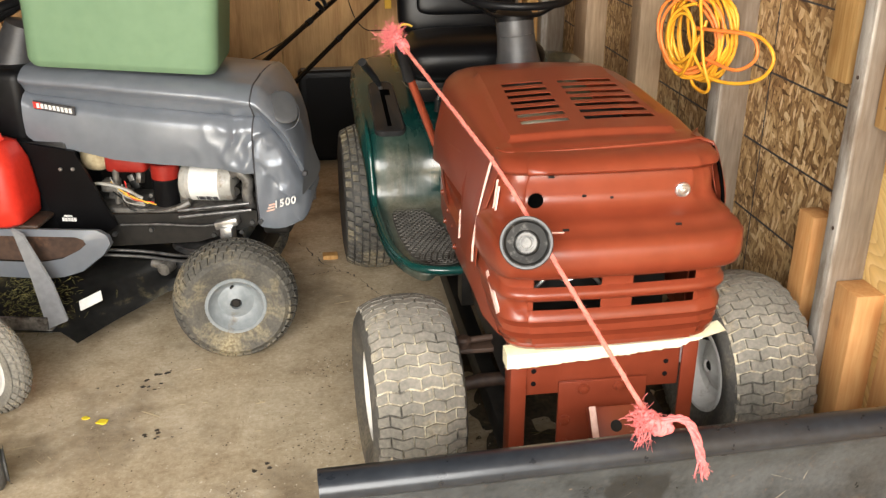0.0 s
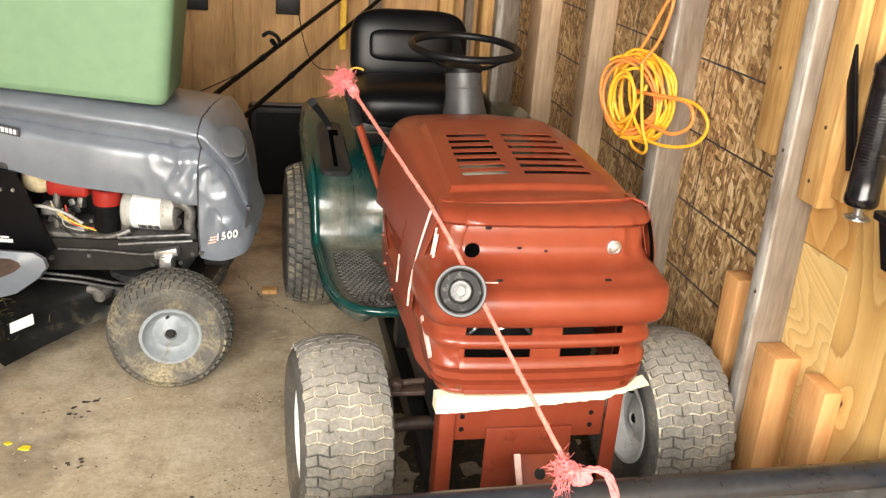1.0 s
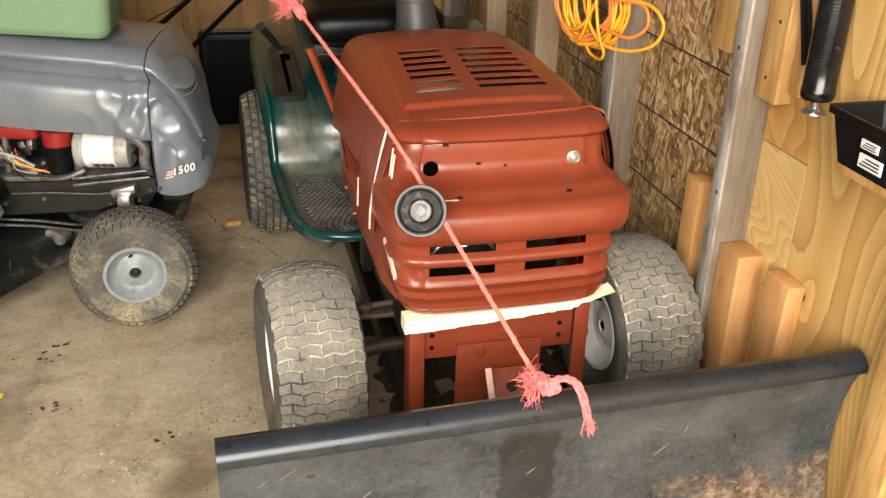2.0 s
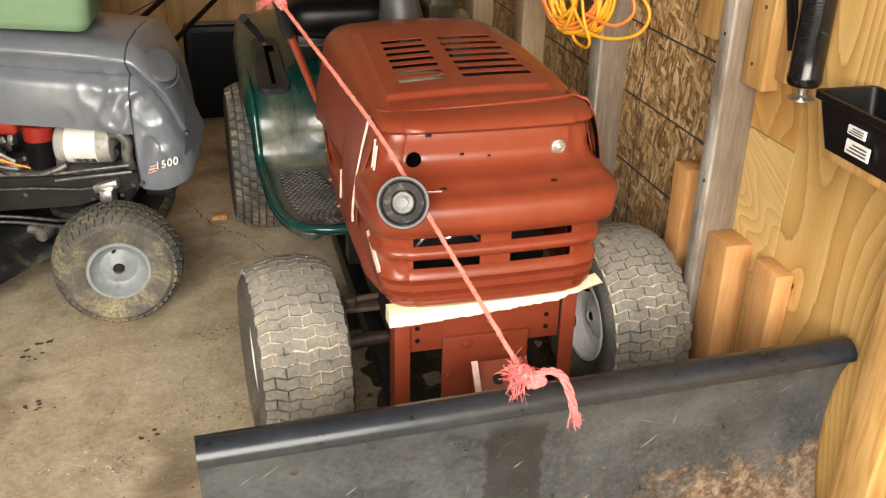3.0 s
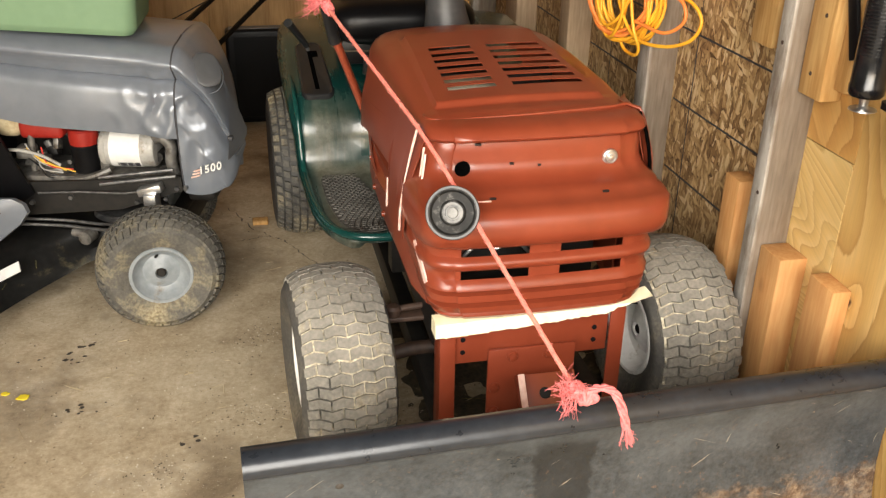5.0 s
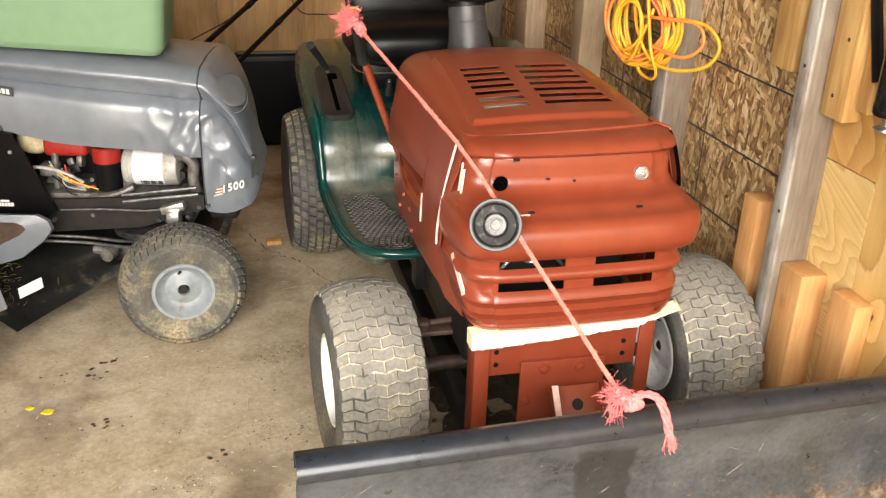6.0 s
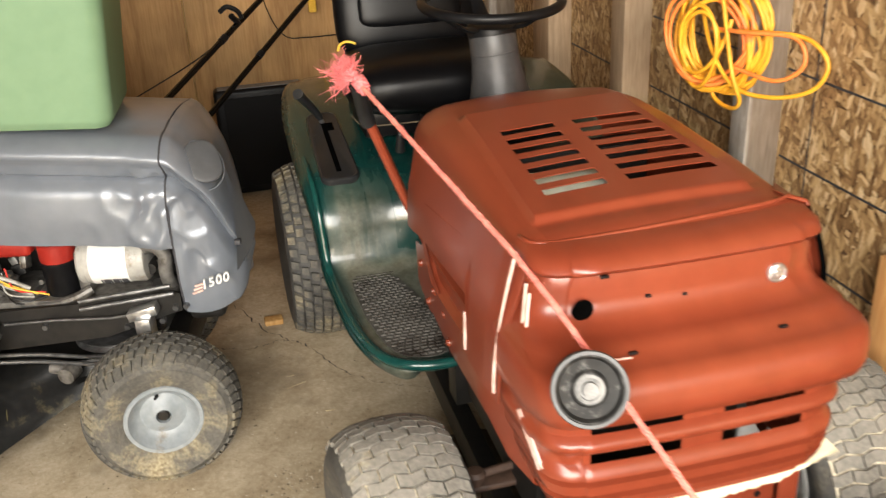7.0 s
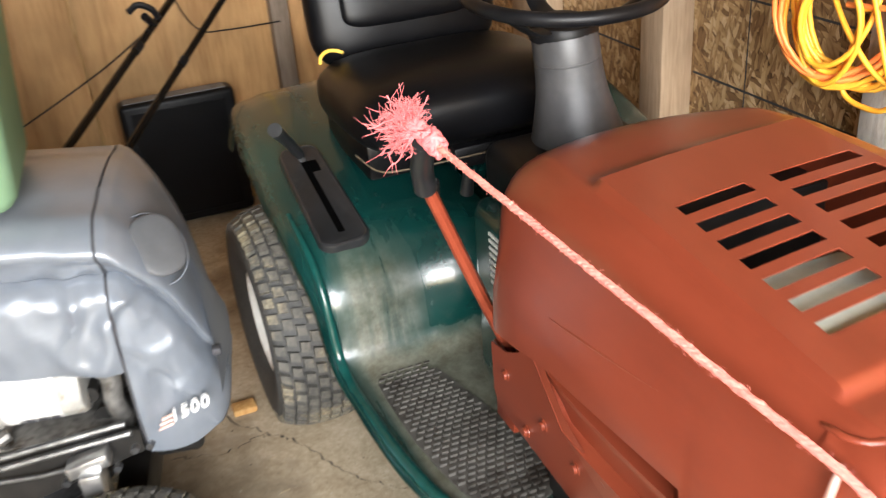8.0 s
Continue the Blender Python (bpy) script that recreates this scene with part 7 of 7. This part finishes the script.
handle = thing("mower_handle", "black tubular mower handle with a clamp knob", "mower handle", pose(0.15, 3.7, 0.0))
P1A, P1B = Vector((-0.085, 3.30, 0.665)), Vector((0.44, 4.05, 0.96))
P2A, P2B = Vector((0.035, 3.55, 0.545)), Vector((0.55, 4.10, 0.90))
for a, b in ((P1A, P1B), (P2A, P2B)):
    bm = bm_new()
    d = b - a
    add_tube(bm, [a + d * -0.35, a + d * 0.5, b, b + d * 0.25], 0.0098, 12)
    part("tube", bm, M_GLOSS, handle)
    bm = bm_new()
    add_tube(bm, [a + d * 0.35, a + d * 0.38], 0.0122, 12)
    part("collar", bm, M_BLACK, handle)
bm = bm_new()
k0 = P1A.lerp(P1B, 0.47)
add_cyl(bm, k0, k0 + Vector((-0.02, -0.03, 0.03)), 0.010, None, 10)
add_tube(bm, curve_pts([k0 + Vector((-0.055, -0.03, 0.045)), k0 + Vector((-0.03, -0.035, 0.06)), k0 + Vector((0.0, -0.035, 0.045)), k0 + Vector((0.012, -0.03, 0.02))]), 0.008, 8)
part("knob", bm, M_BLACK, handle, "black wing knob")
bm = bm_new()
add_tube(bm, curve_pts([k0, Vector((0.0, 3.9, 0.64)), Vector((-0.35, 3.9, 0.47))]), 0.0025, 6)
part("pull_cord", bm, M_DARKMETAL, handle, "thin brown pull cord")
bm = bm_new()
add_tube(bm, curve_pts([(0.62, 4.33, 0.60), (0.45, 4.40, 0.585), (0.36, 4.41, 0.60), (0.30, 4.41, 0.72), (0.25, 4.41, 1.0)]), 0.0025, 6)
solid("thin_wire", bm, M_DARKMETAL, "thin dark wire loose along the back wall", "wire")
bm = bm_new()
add_box(bm, (0.46, 4.30, 0.70), (0.49, 4.33, 1.6), 0.004)
solid("yellow_pole", bm, M_SKIRT, "yellow pole standing behind the seat", "pole")

# ---- extension cord on the stud ----
cord = thing("extension_cord", "coiled yellow-orange extension cord hung on a stud", "extension cord", pose(1.15, 2.3, 0.78))
rnd = random.Random(12)
CC = Vector((1.150, 2.385, 0.915))


def coil(c, ry, rz, turns, seed, x=0.0, r=0.0048):
    rr = random.Random(seed)
    pts = []
    n = 26
    a0 = rr.uniform(0, 6)
    for q in range(turns):
        dy, dz, py, pz, ph = rr.gauss(0, 0.008), rr.gauss(0, 0.008), ry * rr.uniform(0.80, 1.04), rz * rr.uniform(0.86, 1.03), rr.uniform(-0.22, 0.22)
        for k in range(n):
            a = a0 + 2 * math.pi * k / n
            pts.append(Vector((c[0] + x + 0.020 * math.sin(a * 1.5 + q) + rr.gauss(0, 0.001), c[1] + dy + py * math.sin(a + ph) + 0.08 * py * math.sin(2 * a + q), c[2] + dz + pz * math.cos(a))))
    pts = [Vector((p.x - (p.y - c[1]) * 0.45, c[1] + (p.y - c[1]) * 0.95, p.z)) for p in pts]
    bm = bm_new()
    sm = [sum((pts[max(0, min(len(pts) - 1, i + o))] for o in range(-4, 5)), Vector()) / 9 for i in range(len(pts))]
    add_tube(bm, sm, r, 8)
    return bm


part("coil", coil(CC, 0.128, 0.148, 7, 3), M_CORD, cord, "yellow outer coils", smooth=60)
part("coil", coil(CC + Vector((-0.01, 0.01, 0.0)), 0.122, 0.142, 3, 8, -0.012), M_CORD_O, cord, "orange coils", smooth=60)
part("coil", coil(CC + Vector((-0.015, -0.01, -0.01)), 0.07, 0.10, 3, 15, -0.02), M_CORD, cord, smooth=60)
bm = bm_new()
add_tube(bm, curve_pts([CC + Vector(p) for p in ((-0.02, 0.05, 0.06), (-0.03, -0.02, -0.02), (-0.01, -0.09, -0.09), (0.03, -0.18, -0.095), (0.07, -0.25, -0.065), (0.085, -0.265, -0.01), (0.06, -0.215, 0.033), (0.0, -0.11, 0.03), (-0.02, -0.03, 0.02))]), 0.0048, 8)
part("side_loop", bm, M_CORD, cord, smooth=60)
bm = bm_new()
add_tube(bm, curve_pts([CC + Vector(p) for p in ((-0.02, 0.0, 0.02), (-0.01, -0.11, 0.03), (0.05, -0.20, 0.03), (0.06, -0.225, -0.02), (0.03, -0.18, -0.06), (-0.01, -0.08, -0.05))]), 0.0048, 8)
part("side_loop", bm, M_CORD_O, cord, smooth=60)
bm = bm_new()
add_tube(bm, curve_pts([CC + Vector(p) for p in ((-0.02, -0.03, 0.10), (-0.02, -0.09, -0.05), (0.0, -0.10, -0.12), (0.0, -0.06, -0.145), (-0.01, 0.0, -0.12), (-0.015, -0.03, 0.0))]), 0.0048, 8)
part("low_loop", bm, M_CORD, cord, smooth=60)
bm = bm_new()
add_tube(bm, curve_pts([CC + Vector(p) for p in ((-0.02, 0.03, 0.10), (0.0, 0.0, 0.17), (0.02, -0.035, 0.26), (0.028, -0.05, 0.285), (0.025, -0.07, 0.26), (0.01, -0.055, 0.17), (-0.02, -0.03, 0.10))]), 0.0050, 8)
part("hanging_loop", bm, M_CORD_O, cord, "orange hanging loop", smooth=60)
bm = bm_new()
add_tube(bm, [(1.206, 2.36, 1.185), (1.165, 2.355, 1.190), (1.160, 2.355, 1.20)], 0.003, 8)
part("nail", bm, M_STEEL, cord)

# ---- hand pump, strap and bin on the near wall ----
pump = thing("grease_gun", "black cylinder grease gun with a T handle, hung on the wall", "grease gun", pose(1.245, 1.47, 0.88))
bm = bm_new()
rib = [(0.075 + 0.0065 * k + dx, 0.0318 + dr) for k in range(22) for dx, dr in ((0.0, 0.0), (0.0022, 0.00022), (0.0036, 0.00022), (0.0058, 0.0))]
add_lathe(bm, [(0.0, 0.0), (0.0, 0.029), (0.005, 0.0325), (0.02, 0.033), (0.022, 0.0318), *rib, (0.255, 0.0318), (0.258, 0.0335), (0.272, 0.0335), (0.280, 0.026), (0.30, 0.016), (0.31, 0.0)], pose(1.245, 1.468, 0.905, 0, -90, 0), 32)
part("barrel", bm, M_PUMP, pump, "scuffed glossy black barrel")
bm = bm_new()
add_lathe(bm, [(0.0, 0.012), (-0.012, 0.009), (-0.020, 0.0085), (-0.024, 0.012), (-0.026, 0.025), (-0.0285, 0.026), (-0.0285, 0.0)], pose(1.245, 1.468, 0.906, 0, -90, 0), 24)
part("t_handle", bm, M_STEEL, pump, "bright T handle")
bm = bm_new()
add_tube(bm, curve_pts([(1.245, 1.468, 1.21), (1.25, 1.463, 1.235), (1.262, 1.455, 1.26), (1.285, 1.455, 1.27)]), 0.003, 8)
part("wire_hook", bm, M_STEEL, pump)
bm = bm_new()
add_box(bm, (-0.008, -0.014, -0.12), (0.0, 0.014, 0.14), 0.002, 2, pose(1.252, 1.565, 1.07, -20, 0, 0))
solid("black_strap", bm, M_BLACK, "short black strap hanging on the boards", "strap")
binn = thing("parts_bin", "black plastic bin with white labels on a batten", "bin", pose(1.225, 1.128, 0.8475))
bm = bm_new()
add_loft(bm, [rounded_rect(0.096, 0.325, 0.012, 0.0), rounded_rect(0.116, 0.372, 0.014, 0.080), rounded_rect(0.128, 0.392, 0.014, 0.084), rounded_rect(0.128, 0.392, 0.014, 0.096), rounded_rect(0.112, 0.372, 0.012, 0.096), rounded_rect(0.092, 0.32, 0.010, 0.006)])
part("tub", bm, M_BLACK, binn, local=True)
for y, z, w, h in ((0.07, 0.058, 0.045, 0.016), (0.06, 0.030, 0.060, 0.024)):
    bm = bm_new()
    add_box(bm, (-0.0595 + 0.0, y - w / 2, z - h / 2), (-0.056, y + w / 2, z + h / 2), 0.0008, 1)
    lab = part("label", bm, M_LABEL, binn, "white printed label", local=True)
    for k in range(3):
        bm = bm_new()
        add_box(bm, (-0.0605, y - w * 0.4, z - h * 0.3 + h * 0.25 * k), (-0.0594, y + w * (0.4 - 0.1 * k), z - h * 0.2 + h * 0.25 * k))
        part("print_bar", bm, M_INK, lab, local=True)

# ---- floor litter ----
def fleck(name, x, y, s, material, label, cat, seed, h=0.004):
    rr = random.Random(seed)
    bm = bm_new()
    n = 9
    lo = [(x + s * rr.uniform(0.6, 1) * math.cos(2 * math.pi * k / n), y + 0.7 * s * rr.uniform(0.6, 1) * math.sin(2 * math.pi * k / n), 0.0006) for k in range(n)]
    add_loft(bm, [lo, [(px, py, h) for px, py, _ in lo]])
    return solid(name, bm, material, label, cat)


fleck("yellow_scrap", -0.497, 2.12, 0.020, M_YELLOW, "scrap of bright yellow plastic on the floor", "scrap", 1)
fleck("yellow_scrap", -0.545, 2.145, 0.012, M_YELLOW, "small scrap of yellow plastic on the floor", "scrap", 2)
bm = bm_new()
add_box(bm, (0.105, 3.075, 0.001), (0.160, 3.115, 0.018), 0.004, 2)
solid("wood_chip", bm, M_STUD, "small pale wood offcut on the floor", "offcut")
bm = bm_new()
rnd = random.Random(31)
for cx, cy, s, n in ((-0.36, 2.03, 0.03, 9), (-0.38, 2.28, 0.025, 6), (-0.365, 2.35, 0.02, 5), (-0.07, 1.86, 0.02, 4), (-0.50, 2.30, 0.02, 3)):
    for k in range(n):
        x, y, q = cx + rnd.gauss(0, s), cy + rnd.gauss(0, s * 0.6), rnd.uniform(0.003, 0.010)
        m = 8
        bm.faces.new([bm.verts.new((x + q * rnd.uniform(0.5, 1.2) * math.cos(2 * math.pi * j / m), y + q * rnd.uniform(0.5, 1) * math.sin(2 * math.pi * j / m), 0.0012 + 0.0001 * k)) for j in range(m)])
st = solid("oil_spots", bm, M_STAIN, "black oil spots on the concrete", "stain", kind="stuff")
bm = bm_new()
for q in range(620):
    x, y = rnd.uniform(-1.2, 1.15), rnd.uniform(0.2, 3.4)
    a, ln, w = rnd.uniform(0, math.pi), rnd.uniform(0.003, 0.014) * (1 if rnd.random() < 0.8 else 2.2), rnd.uniform(0.0005, 0.0014)
    d, e = Vector((math.cos(a), math.sin(a), 0)) * ln, Vector((-math.sin(a), math.cos(a), 0)) * w
    c = Vector((x, y, 0.0014))
    up = Vector((0, 0, w))
    v = [bm.verts.new(p) for p in (c - d - e, c + d - e, c + d + e, c - d + e, c - d + up, c + d + up)]
    for f in ((0, 1, 5, 4), (3, 4, 5, 2), (0, 4, 3), (1, 2, 5), (0, 3, 2, 1)):
        bm.faces.new([v[k] for k in f])
solid("straw_litter", bm, M_STRAW, "scattered straw and grass bits on the floor", "litter", kind="stuff", smooth=10)


# low dirt under the tractor, its dark colour partly deepening the shade there
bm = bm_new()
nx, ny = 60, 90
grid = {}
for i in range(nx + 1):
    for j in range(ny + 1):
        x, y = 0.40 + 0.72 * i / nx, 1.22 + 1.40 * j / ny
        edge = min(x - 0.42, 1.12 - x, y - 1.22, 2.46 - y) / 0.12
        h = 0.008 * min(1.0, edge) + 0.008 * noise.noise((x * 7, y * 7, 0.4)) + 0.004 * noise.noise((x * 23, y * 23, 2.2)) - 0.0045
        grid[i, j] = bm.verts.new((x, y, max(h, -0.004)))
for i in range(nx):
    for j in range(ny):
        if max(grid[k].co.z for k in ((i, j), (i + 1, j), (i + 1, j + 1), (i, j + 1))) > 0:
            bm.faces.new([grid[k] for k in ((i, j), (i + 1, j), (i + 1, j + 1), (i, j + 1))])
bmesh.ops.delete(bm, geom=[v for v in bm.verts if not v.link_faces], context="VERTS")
solid("shade_dirt", bm, M_SOIL, "dark dirt under the tractor, partly standing in for its shade", "dirt", kind="stuff", smooth=60)
bm = bm_new()
for q in range(420):
    c = Vector((rnd.gauss(0.66, 0.13), rnd.gauss(1.50, 0.16), 0.011))
    a, ln = rnd.uniform(0, math.pi), rnd.uniform(0.006, 0.034)
    d = Vector((math.cos(a), math.sin(a), rnd.uniform(-0.1, 0.1))) * ln
    add_tube(bm, [c - d, c + Vector((rnd.gauss(0, 0.002), rnd.gauss(0, 0.002), rnd.uniform(0, 0.004))), c + d], 0.0007, 3)
solid("straw_wisps", bm, M_GRASS, "dried grass wisps on the dirt under the tractor", "litter", kind="stuff", smooth=10)


for name, mt, label, n_, lo, hi, z0 in (("pale_grit", M_GRIT, "pale grit and wood crumbs on the floor", 1500, 0.0008, 0.0034, 0.0004), ("dirt_crumbs", M_DIRT, "dark dirt crumbs and leaf bits on the floor", 1500, 0.0008, 0.0036, 0.0005)):
    bm = bm_new()
    for q in range(n_):
        if q % 3 == 1:
            x, y = rnd.gauss(0.70, 0.20), rnd.gauss(1.75, 0.26)
        elif q % 9 == 3:
            x, y = rnd.choice(((0.076, 1.93), (0.112, 2.31), (-0.15, 1.75)))
            x, y = x + rnd.gauss(0, 0.045), y + rnd.gauss(0, 0.035)
        elif q % 2:
            x, y = rnd.uniform(-1.2, 1.15), rnd.uniform(0.9, 3.6)
        else:
            x, y = rnd.gauss(0.15, 0.45), rnd.gauss(2.0, 0.45)
        s_, a0 = rnd.uniform(lo, hi), rnd.uniform(0, 6.28)
        ring = [Vector((x + s_ * rnd.uniform(0.5, 1.2) * math.cos(a0 + 1.257 * k), y + s_ * rnd.uniform(0.5, 1.2) * math.sin(a0 + 1.257 * k), z0)) for k in range(5)]
        v = [bm.verts.new(p) for p in ring]
        top = bm.verts.new((x, y, z0 + s_ * 0.7))
        for k in range(5):
            bm.faces.new((v[k], v[(k + 1) % 5], top))
    solid(name, bm, mt, label, "litter", kind="stuff", smooth=10)


def crack(pts, seed, w=0.0018):
    rr = random.Random(seed)
    line = curve_pts([(x, y, 0.0007) for x, y in pts], 10)
    bm = bm_new()
    prev = None
    for p in line:
        q = p + Vector((rr.gauss(0, 0.004), rr.gauss(0, 0.004), 0))
        ww = w * rr.uniform(0.5, 1.6)
        a, b = bm.verts.new(q + Vector((-ww, ww * 0.6, 0))), bm.verts.new(q + Vector((ww, -ww * 0.6, 0)))
        if prev:
            bm.faces.new((prev[0], prev[1], b, a))
        prev = (a, b)
    ob = solid("floor_crack", bm, M_STAIN, "fine dark crack in the concrete", "crack", kind="structure")
    return ob


crack([(0.02, 3.25), (0.11, 3.05), (0.21, 2.93), (0.28, 2.78), (0.38, 2.67), (0.50, 2.60)], 3)
crack([(-0.05, 3.0), (0.05, 2.96), (0.15, 2.98), (0.2, 2.94)], 5, 0.0012)
